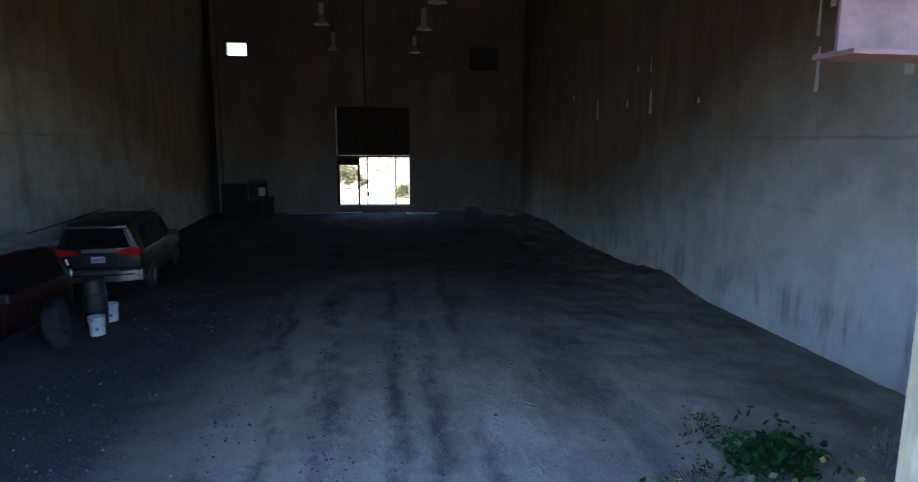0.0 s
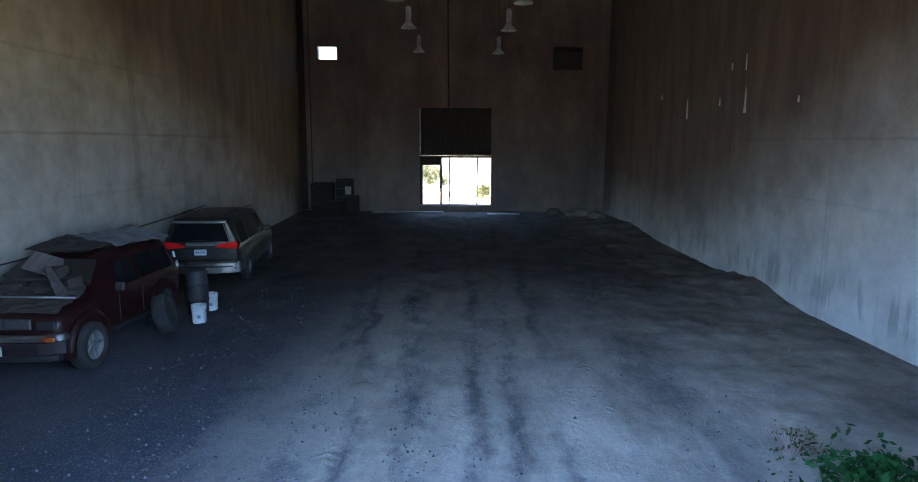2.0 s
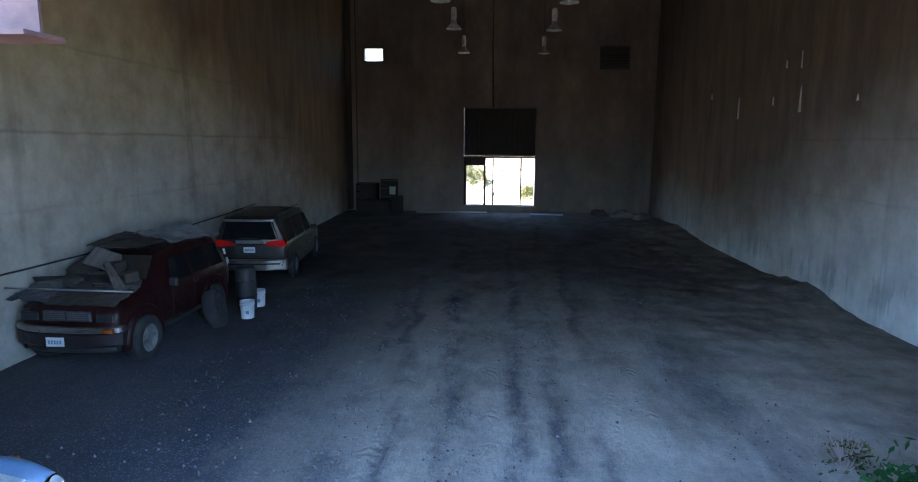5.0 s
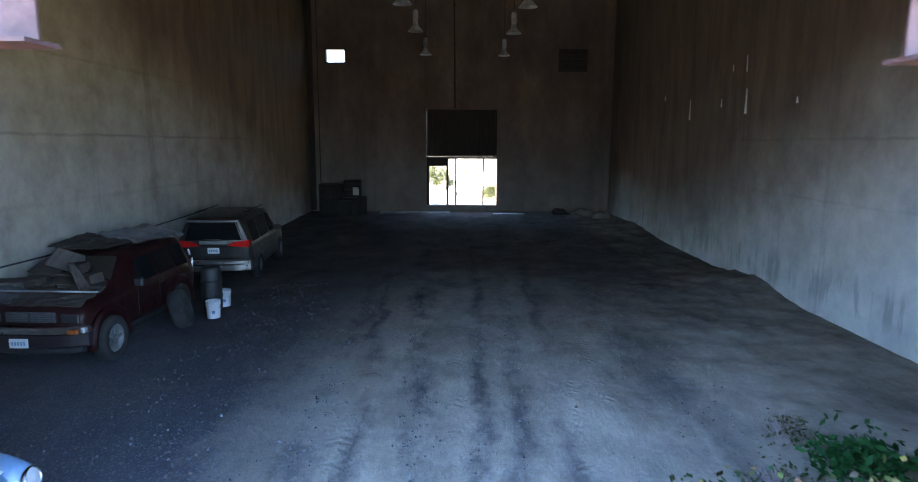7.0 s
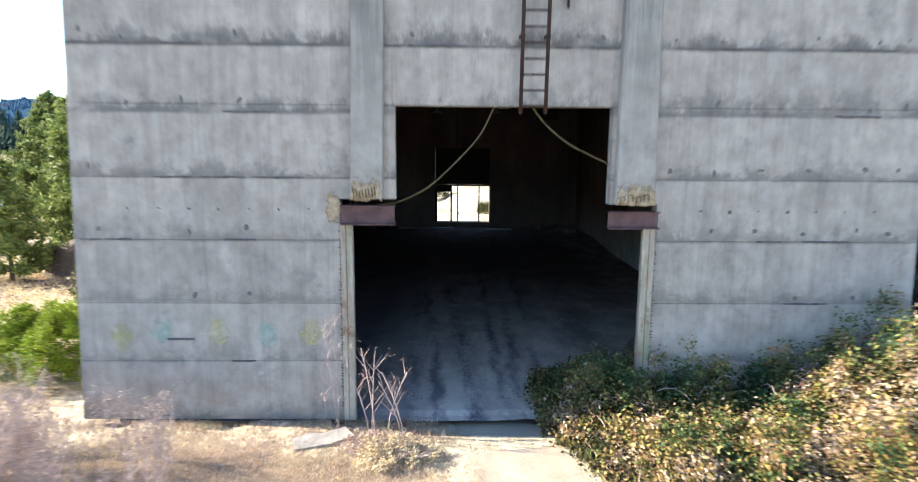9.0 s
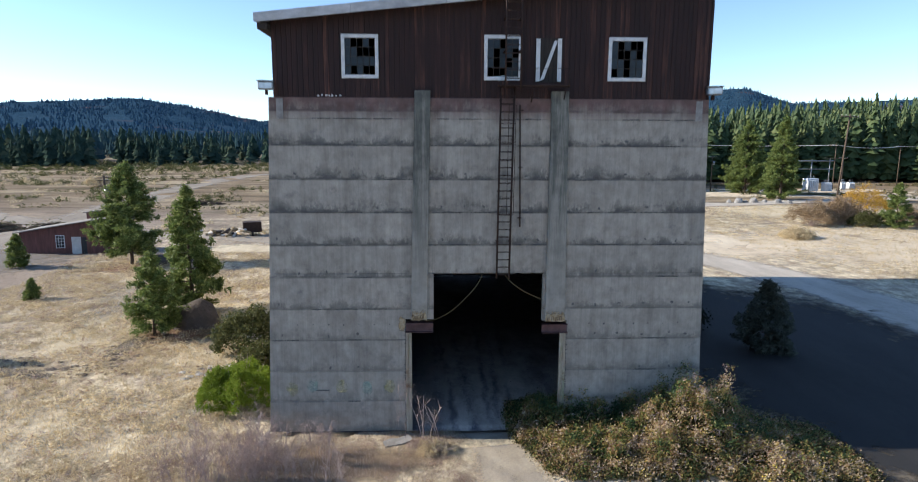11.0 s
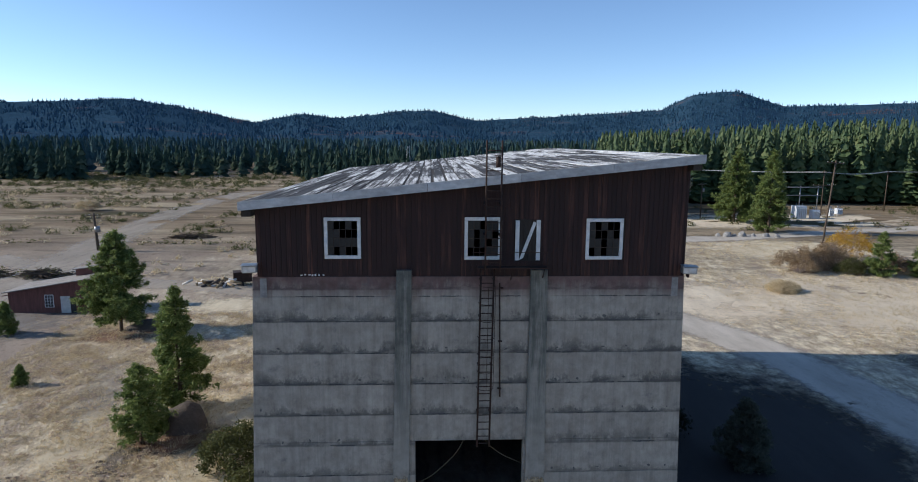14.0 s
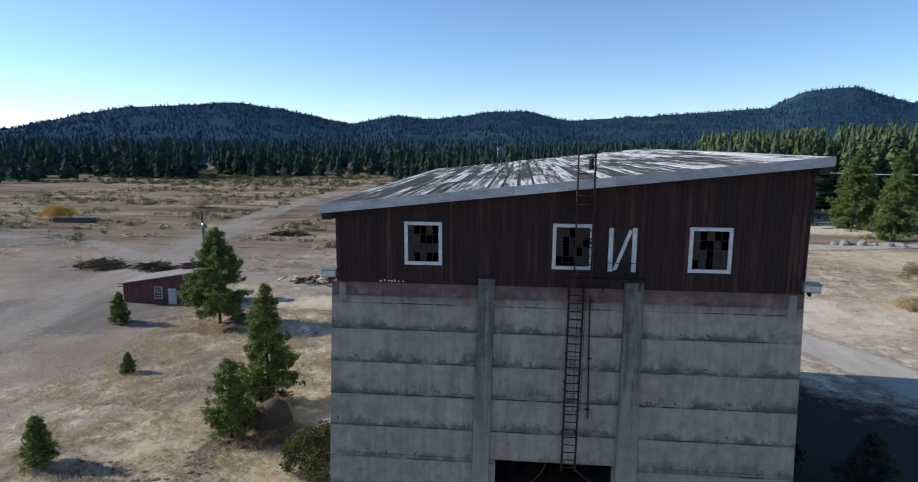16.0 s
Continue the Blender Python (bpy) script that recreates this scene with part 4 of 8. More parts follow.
part("side_lintel", boxed(RD[0] - 0.02, -0.62, BACK + 0.03, BACK + 0.2, 2.62, 3.02, 0.01), DARK, door_rear)
part("mullion", boxed(-0.72, -0.60, BACK + 0.03, BACK + 0.2, RD[2], 2.62, 0.01), DARK, door_rear)
part("jamb", boxed(RD[0] - 0.02, RD[0] + 0.14, BACK + 0.03, BACK + 0.2, RD[2], 2.62, 0.01), DARK, door_rear)
for x, w in ((-0.21, 0.04), (1.3, 0.04)):
    part("bar", boxed(x - w, x + w, BACK + 0.12, BACK + 0.16, RD[2], 3.02), DARK, door_rear)
part("latch", boxed(-0.24, -0.12, BACK + 0.09, BACK + 0.12, 0.95, 1.2, 0.01), DARK, door_rear)
window_rear = thing("window_rear", "small open window hole high in the back wall", "window", kind="structure")
for a in ((WIN[0] - 0.06, WIN[0], WIN[2] - 0.06, WIN[3] + 0.06), (WIN[1], WIN[1] + 0.06, WIN[2] - 0.06, WIN[3] + 0.06), (WIN[0], WIN[1], WIN[3], WIN[3] + 0.06), (WIN[0], WIN[1], WIN[2] - 0.06, WIN[2])):
    part("frame", boxed(a[0], a[1], BACK - 0.03, BACK - 0.003, a[2], a[3]), DARK, window_rear)
vent = thing("wall_vent", "dark louvred vent in the back wall", "vent")
part("frame", boxed(5.24, 6.78, BACK - 0.05, BACK - 0.003, 7.64, 8.82, 0.01), BLACK, vent)
for i in range(7):
    part("slat", boxed(5.34, 6.68, -0.05, 0.05, -0.008, 0.008, m=pose(0, BACK - 0.07, 7.8 + i * 0.145, 35)), DARK, vent)
cond = thing("conduit", "dark conduit pipe running up the back wall", "pipe")
rods("pipe", BLACK, cond, ((-0.25, BACK - 0.06, 5.7), (-0.35, BACK - 0.06, TOP), 0.045))
for z in (7.0, 9.0, 11.0):
    part("clamp", boxed(-0.37, -0.23, BACK - 0.12, BACK - 0.003, z, z + 0.06, 0.005), BLACK, cond)
corner = thing("corner_post", "dark steel post in the back corner", "post")
part("post", boxed(-8.12, -7.86, BACK - 0.3, BACK - 0.004, 0.2, TOP, 0.01), DARK, corner)
part("cable", boxed(-7.62, -7.57, BACK - 0.06, BACK - 0.004, 1.0, TOP), BLACK, corner)
# unseen deck, added to close the hall and keep the attic dark
ceiling = tagged(part("ceiling", boxed(LEFT_IN, RIGHT_IN, 0.31, BACK - 0.003, TOP - 0.5, TOP - 0.2), DARK), "unseen dark timber deck added to close the hall", "ceiling", kind="structure")
sill = tagged(part("door_sill", boxed(RD[0] - 0.1, RD[1] + 0.1, BACK - 0.16, BACK - 0.003, 0.0, 0.46, 0.02), CONCRETE_DIMMED), "worn dark concrete sill below the rear doorway", "sill", kind="structure")

for xa, xb, y0 in ((-4.3, -0.5, 29.55), (1.8, 3.5, 29.0)):
    tagged(part("floor_slab", boxed(xa, xb, y0, y0 + 0.55, 0.0, 0.16, 0.015), SLAB), "thin pale slab on the dirt before the rear doorway", "slab")

# dirt floor with wheel ruts and a bank along the east wall
def floor_z(x, y):
    z = 0.02 + 0.10 * max(0.0, (y - 16) / 14.5) ** 1.3 + 0.03 * smooth_noise(x, y, 2.2) + 0.012 * smooth_noise(x, y, 0.5, 4)
    rut = math.exp(-((x - 0.1 + 0.05 * y) / 0.32) ** 2) + math.exp(-((x - 1.7 + 0.03 * y) / 0.32) ** 2) + 0.6 * math.exp(-((x + 1.4 + 0.02 * y) / 0.35) ** 2)
    z -= 0.035 * rut * (0.6 + 0.5 * smooth_noise(x * 2, y, 0.8, 8))
    bank = max(0.0, 1 - (RIGHT_IN - x) / 2.6) ** 1.4
    lump = 0.30 * math.exp(-((y - 13.3) / 1.5) ** 2) + 0.16 * math.exp(-((y - 25.0) / 2.4) ** 2) + 0.05 * max(0.0, smooth_noise(7, y, 1.6, 6)) - 0.03
    z += bank * lump * (1 + 0.5 * smooth_noise(x, y, 0.7, 3))
    z += 0.05 * min(1.0, max(0.0, x - 3.5)) * (smooth_noise(x, y, 0.55, 13) + 0.5 * smooth_noise(x, y, 0.22, 14))
    return z


gx, gy = np.linspace(LEFT_IN - 0.02, RIGHT_IN + 0.02, 110), np.concatenate([np.linspace(0.0, 14, 150), np.linspace(14.15, BACK, 90)])
verts = [(x, y, floor_z(x, y) - (0.05 if y < 0.3 else 0)) for y in gy for x in gx]
nx = len(gx)
faces = [(j * nx + i, j * nx + i + 1, (j + 1) * nx + i + 1, (j + 1) * nx + i) for j in range(len(gy) - 1) for i in range(nx - 1)]
tagged(raw("floor", verts, faces, FLOOR, smooth=True), "packed dirt floor with wheel ruts, painted darker towards the dim back", "floor", kind="structure")

# ---- timber upper storey ----
ZL, ZR = 16.38, 18.17                          # eaves inside the roof edge
upper_xl, upper_xr = -8.22, 8.72
roof_line = lambda x: ZL + (x - upper_xl) * (ZR - ZL) / (upper_xr - upper_xl)
wall_upper = thing("wall_upper", "dark red-brown vertical board siding of the upper storey", "wall", kind="structure")
WINDOWS = [(-5.60, -4.19, 14.40, 16.02), (-0.15, 1.31, 14.36, 16.04), (4.66, 6.14, 14.36, 16.0)]
DOOR = (1.83, 2.86, 14.30, 15.95)
x = upper_xl
while x < upper_xr - 0.02:
    w = min(rng.uniform(0.17, 0.21), upper_xr - x)
    spans = [(TOP - 0.05 + rng.uniform(-0.02, 0.02), roof_line(x + w / 2))]
    for a, b, z0, z1 in WINDOWS + [DOOR]:
        if x + w / 2 > a and x + w / 2 < b:
            spans = [(spans[0][0], z0), (z1, spans[0][1])]
    for z0, z1 in spans:
        y = 0.03 + rng.uniform(-0.006, 0.006)
        bm = bmesh.new()
        prism(bm, [(x, z0), (x + w - 0.012, z0), (x + w - 0.012, z1 + (0.12 if z1 > 16.2 else 0)), (x, z1 + (0.12 if z1 > 16.2 else 0))], y, y + 0.025)
        part("board", bm, SIDING, wall_upper)
    x += w
bm = bmesh.new()
for a, b in zip([upper_xl] + [w[1] for w in WINDOWS], [w[0] for w in WINDOWS] + [upper_xr]):
    prism(bm, [(a, TOP), (b, TOP), (b, roof_line(b)), (a, roof_line(a))], 0.064, 0.10)
for a, b, z0, z1 in WINDOWS:
    prism(bm, [(a, TOP), (b, TOP), (b, z0), (a, z0)], 0.064, 0.10)
    prism(bm, [(a, z1), (b, z1), (b, roof_line(b)), (a, roof_line(a))], 0.064, 0.10)
part("sheathing", bm, DARK, wall_upper)
for xa in (upper_xl, upper_xr - 0.1):
    part("side_wall", boxed(xa, xa + 0.1, 0.105, BACK + 0.5, TOP, roof_line(xa) + 0.1), SIDING, wall_upper)
bm = bmesh.new()
prism(bm, [(upper_xl + 0.1, TOP), (upper_xr - 0.1, TOP), (upper_xr - 0.1, roof_line(upper_xr) + 0.12), (upper_xl + 0.1, roof_line(upper_xl) + 0.12)], BACK + 0.4, BACK + 0.5)
part("rear_wall", bm, SIDING, wall_upper)

roof = thing("roof", "single-slope roof with patchy white roofing and peeling white fascia", "roof", kind="structure")
EX0, EX1, EY0, EY1 = -8.66, 9.02, -0.5, BACK + 0.9
slab = lambda x: roof_line(x) + 0.19
bm = bmesh.new()
prism(bm, [(EX0, slab(EX0)), (EX1, slab(EX1)), (EX1, slab(EX1) + 0.10), (EX0, slab(EX0) + 0.10)], EY0, EY1)
part("roof_deck", bm, DARK, roof)
n = 32
for i in range(n):
    xa, xb = EX0 + (EX1 - EX0) * i / n, EX0 + (EX1 - EX0) * (i + 1) / n
    ya = EY0 - 0.02
    while ya < EY1:
        yb = min(EY1, ya + rng.uniform(4.5, 9.0))
        h = 0.104 + rng.uniform(0, 0.014)
        gap = rng.uniform(0.04, 0.2)
        bm = bmesh.new()
        prism(bm, [(xa + gap, slab(xa) + h), (xb - 0.004, slab(xb) + h), (xb - 0.004, slab(xb) + h + 0.012), (xa + gap, slab(xa) + h + 0.025)], ya, yb - 0.02)
        part("roofing_strip", bm, ROOFING, roof)
        ya = yb
for i in range(5):
    xa, xb = EX0 - 0.02 + (EX1 - EX0 + 0.04) * i / 5, EX0 - 0.02 + (EX1 - EX0 + 0.04) * (i + 1) / 5 - 0.01
    bm = bmesh.new()
    prism(bm, [(xa, slab(xa) - 0.20), (xb, slab(xb) - 0.20), (xb, slab(xb) + 0.135), (xa, slab(xa) + 0.135)], EY0 - 0.055, EY0 - 0.022)
    part("fascia_board", bm, FASCIA, roof, "peeling white fascia board")
for xe in (EX0 - 0.04, EX1 + 0.005):
    part("edge_board", boxed(xe, xe + 0.035, EY0 - 0.02, EY1, slab(xe) - 0.14, slab(xe) + 0.12), FASCIA, roof)
for xe in (EX0 + 0.06, EX1 - 0.42):
    part("eave_beam", boxed(xe, xe + 0.36, EY0 + 0.06, EY1 - 0.1, slab(xe) - 0.44, slab(xe) - 0.205, 0.01), DARK, roof, "dark timber beam under the eave")
part("soffit", boxed(EX0 + 0.02, EX0 + 0.46, EY0, EY1, slab(EX0) - 0.06, slab(EX0) - 0.03), DARK, roof)
vent_pipe = thing("roof_pipe", "short rusty flue pipe on the roof", "pipe")
rods("pipe", RUST, vent_pipe, ((1.8, 6, slab(1.8) + 0.1), (1.8, 6, slab(1.8) + 0.62), 0.12), n=14)
rods("cap", RUST, vent_pipe, ((1.8, 6, slab(1.8) + 0.64), (1.8, 6, slab(1.8) + 0.70), 0.19), n=14)

for k, (a, b, z0, z1) in enumerate(WINDOWS):
    win = thing("window_%d" % (k + 1), "white-framed multi-pane window with several broken panes", "window", kind="structure")
    f = 0.13
    for q in ((a, b, z1 - f, z1), (a, b, z0, z0 + f)):
        part("window_frame", boxed(q[0], q[1], -0.03, 0.06, q[2], q[3], 0.006), WHITE, win)
    for q in ((a, a + f), (b - f, b)):
        part("window_frame", boxed(q[0], q[1], -0.03, 0.06, z0 + f + 0.002, z1 - f - 0.002, 0.006), WHITE, win)
    ax, bx, az, bz = a + f, b - f, z0 + f, z1 - f
    for i in range(1, 5):
        x = ax + (bx - ax) * i / 5
        part("muntin", boxed(x - 0.011, x + 0.011, 0.02, 0.045, az, bz), DARK, win)
    for j in range(1, 4):
        z = az + (bz - az) * j / 4
        part("muntin", boxed(ax, bx, 0.022, 0.043, z - 0.011, z + 0.011), DARK, win)
    for i in range(5):
        for j in range(4):
            if rng.random() < 0.4:
                continue
            x, z = ax + (bx - ax) * i / 5, az + (bz - az) * j / 4
            part("pane", boxed(x + 0.012, x + (bx - ax) / 5 - 0.012, 0.030, 0.035, z + 0.012, z + (bz - az) / 4 - 0.012, m=pose(0, 0, 0, rng.uniform(-0.1, 0.1))), WINDOW_GLASS, win)
door_n = thing("door_upper", "dark plank door with white painted stiles and a diagonal brace", "door", kind="structure")
a, b, z0, z1 = DOOR
for i in range(6):
    x = a + (b - a) * i / 6
    part("plank", boxed(x + 0.004, x + (b - a) / 6 - 0.004, 0.012, 0.045, z0, z1, 0.004), DARK, door_n)
part("stile", boxed(a + 0.02, a + 0.18, -0.022, 0.009, z0 + 0.03, z1 - 0.03, 0.005), WHITE, door_n, "worn white stile")
part("stile", boxed(b - 0.18, b - 0.02, -0.022, 0.009, z0 + 0.03, z1 - 0.02, 0.005), WHITE, door_n, "worn white stile")
bm = bmesh.new()
prism(bm, [(a + 0.185, z0 + 0.05), (a + 0.34, z0 + 0.12), (b - 0.185, z1 - 0.12), (b - 0.30, z1 - 0.08)], -0.018, 0.009)
part("brace", bm, WHITE, door_n, "worn white diagonal brace")

for i in range(7):
    x = -6.55 + 0.14 * i + rng.uniform(-0.03, 0.03)
    part("paint_flake", boxed(x, x + rng.uniform(0.05, 0.11), 0.012, 0.022, 13.70 + rng.uniform(0, 0.04), 13.76 + rng.uniform(0, 0.05)), WHITE, wall_upper, "flake of white paint")

# landing, ladder with hoops, pipe, corner floodlights
landing = thing("landing", "small dark steel landing under the upper door", "landing")
part("deck", boxed(0.35, 3.1, -0.62, -0.165, 14.10, 14.15, 0.005), RUST, landing)
for x in (0.5, 1.7, 2.95):
    rods("bracket", RUST, landing, ((x, -0.55, 14.08), (x, -0.05, 13.55), 0.022))
rods("handrail", RUST, landing, ((0.1, -0.60, 14.75), (3.1, -0.60, 14.75), 0.012))
rods("rail_post", RUST, landing, ((3.05, -0.60, 14.15), (3.05, -0.60, 14.85), 0.015))
ladder = thing("wall_ladder", "rusty steel ladder with safety hoops up the front wall", "ladder")
lx = lambda z: (0.42 + 0.010 * (z - 6.6), 0.92 + 0.012 * (z - 6.6))
for k in (0, 1):
    rods("rail", RUST, ladder, ((lx(6.6)[k], -0.26, 6.6), (lx(14.1)[k], -0.26, 14.1), 0.038))
    rods("upper_rail", RUST, ladder, ((0.62 + 0.58 * k, -0.64, 14.0), (0.62 + 0.58 * k, -0.64, 19.0), 0.034))
z = 6.75
while z < 18.9:
    y = -0.26 if z < 14.1 else -0.64
    a, b = lx(z) if z < 14.1 else (0.62, 1.2)
    rods("rung", RUST, ladder, ((a, y, z), (b, y, z), 0.021), n=6)
    z += 0.305 if z < 16.9 else 0.75
for z in (8.1, 10.1, 12.1, 13.6, 15.4, 16.6):
    a, b = lx(z) if z < 14.1 else (0.62, 1.2)
    y = -0.26 if z < 14.1 else -0.64
    for x in (a, b):
        part("wall_bracket", boxed(x - 0.05, x + 0.05, y, -0.004 if z < 14 else 0.02, z - 0.025, z + 0.025), RUST, ladder)
for z in (9.2, 9.9, 10.6, 11.3, 12.0, 12.7, 13.4):
    a, b = lx(z)
    c = (a + b) / 2
    bm = bmesh.new()
    tube(bm, [(c + 0.33 * math.cos(t), -0.26 - 0.45 * abs(math.sin(t)) ** 0.7, z) for t in np.linspace(0, math.pi, 13)], 0.012, 5)
    part("hoop", bm, RUST, ladder, smooth=True)
bm = bmesh.new()
for t in np.linspace(0.5, math.pi - 0.5, 3):
    tube(bm, [(lx(z)[0] + 0.275 + 0.33 * math.cos(t), -0.26 - 0.45 * abs(math.sin(t)) ** 0.7, z) for z in (9.2, 11.3, 13.4)], 0.010, 4)
part("cage_strip", bm, RUST, ladder)
wall_pipe = thing("wall_pipe", "thin rusty pipe strapped to the front wall", "pipe")
rods("pipe", RUST, wall_pipe, ((1.35, -0.06, 8.66), (1.26, -0.06, 13.42), 0.025))
for z in (9.0, 11.0, 13.2):
    part("strap", boxed(1.24, 1.40, -0.09, -0.004, z, z + 0.04), RUST, wall_pipe)


def flood_light(x, z, turn):
    f = thing("floodlight", "weathered grey floodlight box on a bracket at the wall corner", "lamp", "corner floodlights", at=pose(x, -0.25, z, 0, 0, turn))
    part("housing", boxed(-0.28, 0.28, -0.22, 0.2, -0.14, 0.16, 0.03), GREY_METAL, f)
    part("lens", boxed(-0.23, 0.23, -0.235, -0.222, -0.10, 0.11), CLEAR_LENS, f)
    part("visor", boxed(-0.30, 0.30, -0.34, 0.2, 0.162, 0.185, 0.005), GREY_METAL, f)
    part("arm", boxed(-0.04, 0.04, 0.0, 0.27, -0.32, -0.142, 0.01), RUST, f)


flood_light(-8.42, 14.06, 8)
flood_light(8.78, 13.98, -10)
for x, s in ((-8.0, 1), (8.35, 1)):
    part("patch_plate", boxed(x - 0.13, x + 0.13, -0.016, 0.012, 12.85, 13.62, 0.004), SLAB, wall_front)

# hoses slung across the doorway
def hose(pts, label):
    t = thing("hanging_hose", label, "hose", "doorway hoses")
    bm = bmesh.new()
    pts = [Vector(p) for p in pts]
    out = []
    for i in range(len(pts) - 1):
        p0, p1, p2, p3 = pts[max(i - 1, 0)], pts[i], pts[i + 1], pts[min(i + 2, len(pts) - 1)]
        for s in np.linspace(0, 1, 7)[:-1]:
            out.append(0.5 * ((2 * p1) + (p2 - p0) * s + (2 * p0 - 5 * p1 + 4 * p2 - p3) * s * s + (3 * p1 - p0 - 3 * p2 + p3) * s ** 3))
    tube(bm, out + [pts[-1]], 0.015, 7)
    part("hose", bm, HOSE, t, smooth=True)


hose([(-0.06, 0.2, 6.77), (-0.36, 0.2, 6.18), (-0.84, 0.2, 5.63), (-1.45, 0.2, 5.08), (-2.1, 0.2, 4.76), (-2.5, 0.25, 4.72)], "yellowed hose sagging from the lintel to the beam stub")
hose([(0.7, 0.2, 6.77), (1.04, 0.2, 6.37), (1.55, 0.2, 5.98), (2.32, 0.2, 5.61), (2.40, 0.3, 5.56)], "yellowed hose sagging from the lintel to the jamb")

# ---- land: one sheet to the horizon, roads, hills ----
def ground_z(x, y):
    d = math.hypot(x, y - 10)
    near = min(1.0, max(0.0, (d - 18) / 30))
    z = near * (-0.9 if x < 0 else 0.0) * max(0.0, 1 - max(0.0, (d - 90)) / 120)
    z += near * (0.25 * smooth_noise(x, y, 9.0) + 0.35 * smooth_noise(x, y, 31.0, 5))
    if -9.3 < x < 9.5 and -0.05 < y < 31.5:
        z = -0.25
    if d > 350:
        z += (d - 350) * 0.012
    return z


rad = np.concatenate([np.linspace(0, 60, 61), np.geomspace(61.5, 4300, 70)])
ang = np.linspace(0, 2 * math.pi, 181)[:-1]
verts, faces = [], []
for r in rad:
    for a in ang:
        x, y = r * math.sin(a), 14 + r * math.cos(a)
        verts.append((x, y, ground_z(x, y)))
na = len(ang)
for j in range(len(rad) - 1):
    for i in range(na):
        k = (i + 1) % na
        faces.append((j * na + i, j * na + k, (j + 1) * na + k, (j + 1) * na + i))
tagged(raw("ground", verts, faces, GROUND, smooth=True), "dry straw-coloured and bare brown ground", "ground", kind="structure")


def road(name, centre, width, label, lift=0.05, material=ROAD):
    pts = [Vector((*p, 0)) for p in centre]
    dense = []
    for a, b in zip(pts, pts[1:]):
        k = max(2, int((b - a).length / 2.5))
        dense += [a + (b - a) * i / k for i in range(k)]
    dense.append(pts[-1])
    for _ in range(6):
        dense = [dense[0]] + [(p + q + r) / 3 for p, q, r in zip(dense, dense[1:], dense[2:])] + [dense[-1]]
    v, f = [], []
    m = 9
    for i, p in enumerate(dense):
        d = (dense[min(i + 1, len(dense) - 1)] - dense[max(i - 1, 0)]).normalized()
        s = Vector((-d.y, d.x, 0))
        for k in range(m):
            u = (k / (m - 1) - 0.5) * width * (1 + (0.16 * noise.noise(p * 0.15) + 0.05 * rng.normal() if k in (0, m - 1) else 0))
            q = p + s * u
            z = ground_z(q.x, q.y) + lift + (0.0 if abs(u) < width * 0.4 else -0.02)
            v.append((q.x, q.y, z))
    for i in range(len(dense) - 1):
        for k in range(m - 1):
            f.append((i * m + k, i * m + k + 1, (i + 1) * m + k + 1, (i + 1) * m + k))
    ob = tagged(raw(name, v, f, material, smooth=True), label, "road", kind="structure")
    rim = ob.data.attributes.new("rim", "FLOAT", "POINT")
    rim.data.foreach_set("value", [min(1.0, 1.6 * (1 - abs(2 * (i % m) / (m - 1) - 1))) for i in range(len(v))])


road("road_entry", [(0.1, 0.5), (0.0, -3), (1.5, -9), (8, -18), (26, -26)], 3.5, "pale dusty track leading into the doorway", 0.03, TRACK)
road("road_east", [(33, -30), (32.5, 0), (32.3, 18), (30, 30), (25, 41), (20, 50), (16, 59), (18, 75), (30, 90), (48, 98), (64, 98), (82, 104), (140, 120)], 9.0, "wide pale gravel road past the building")
road("road_west", [(-52, 14), (-58, 50), (-62, 78), (-66, 105), (-72, 150), (-70, 205), (-40, 260), (40, 300)], 13.0, "broad pale dirt track over the bare flats", 0.05, TRACK)
road("road_yard", [(-150, 92), (-90, 92), (-64, 74), (-30, 58), (-8, 52)], 7.0, "faint dirt track through the yard", 0.04, TRACK)

def ground_patch(name, x, y, rx, ry, color, label, strength=0.9, lift=0.03, turn=0.0):
    """A stretch of ground in another colour that fades out raggedly at its rim."""
    v, f, rim = [], [], []
    ca, sa = math.cos(radians(turn)), math.sin(radians(turn))
    for j in range(9):
        for i in range(28):
            r, a = j / 8, 2 * math.pi * i / 28
            k = r * (1 + 0.25 * noise.noise(Vector((math.cos(a) * 1.5 + x, math.sin(a) * 1.5, y))))
            px_, py_ = rx * k * math.cos(a), ry * k * math.sin(a)
            qx, qy = x + px_ * ca - py_ * sa, y + px_ * sa + py_ * ca
            v.append((qx, qy, ground_z(qx, qy) + lift))
            rim.append(min(1.0, 1.5 * (1 - r)))
    f = [(j * 28 + i, (j + 1) * 28 + i, (j + 1) * 28 + (i + 1) % 28, j * 28 + (i + 1) % 28) for j in range(8) for i in range(28)]
    ob = tagged(raw(name, v, f, road_material(name, strength, color), smooth=True), label, "ground", kind="structure")
    ob.data.attributes.new("rim", "FLOAT", "POINT").data.foreach_set("value", rim)


NEEDLES, DUST, GREY_SOIL = ((0.16, 0.085, 0.05), (0.28, 0.165, 0.10)), ((0.62, 0.51, 0.37), (0.88, 0.75, 0.55)), ((0.17, 0.15, 0.135), (0.26, 0.235, 0.21))
ground_patch("needle_litter", -32.6, 37.8, 5.0, 3.4, NEEDLES, "reddish-brown needle litter under the tall pine")
ground_patch("needle_litter", -17.6, 14.0, 4.6, 3.4, NEEDLES, "reddish-brown needle litter under the young pines")
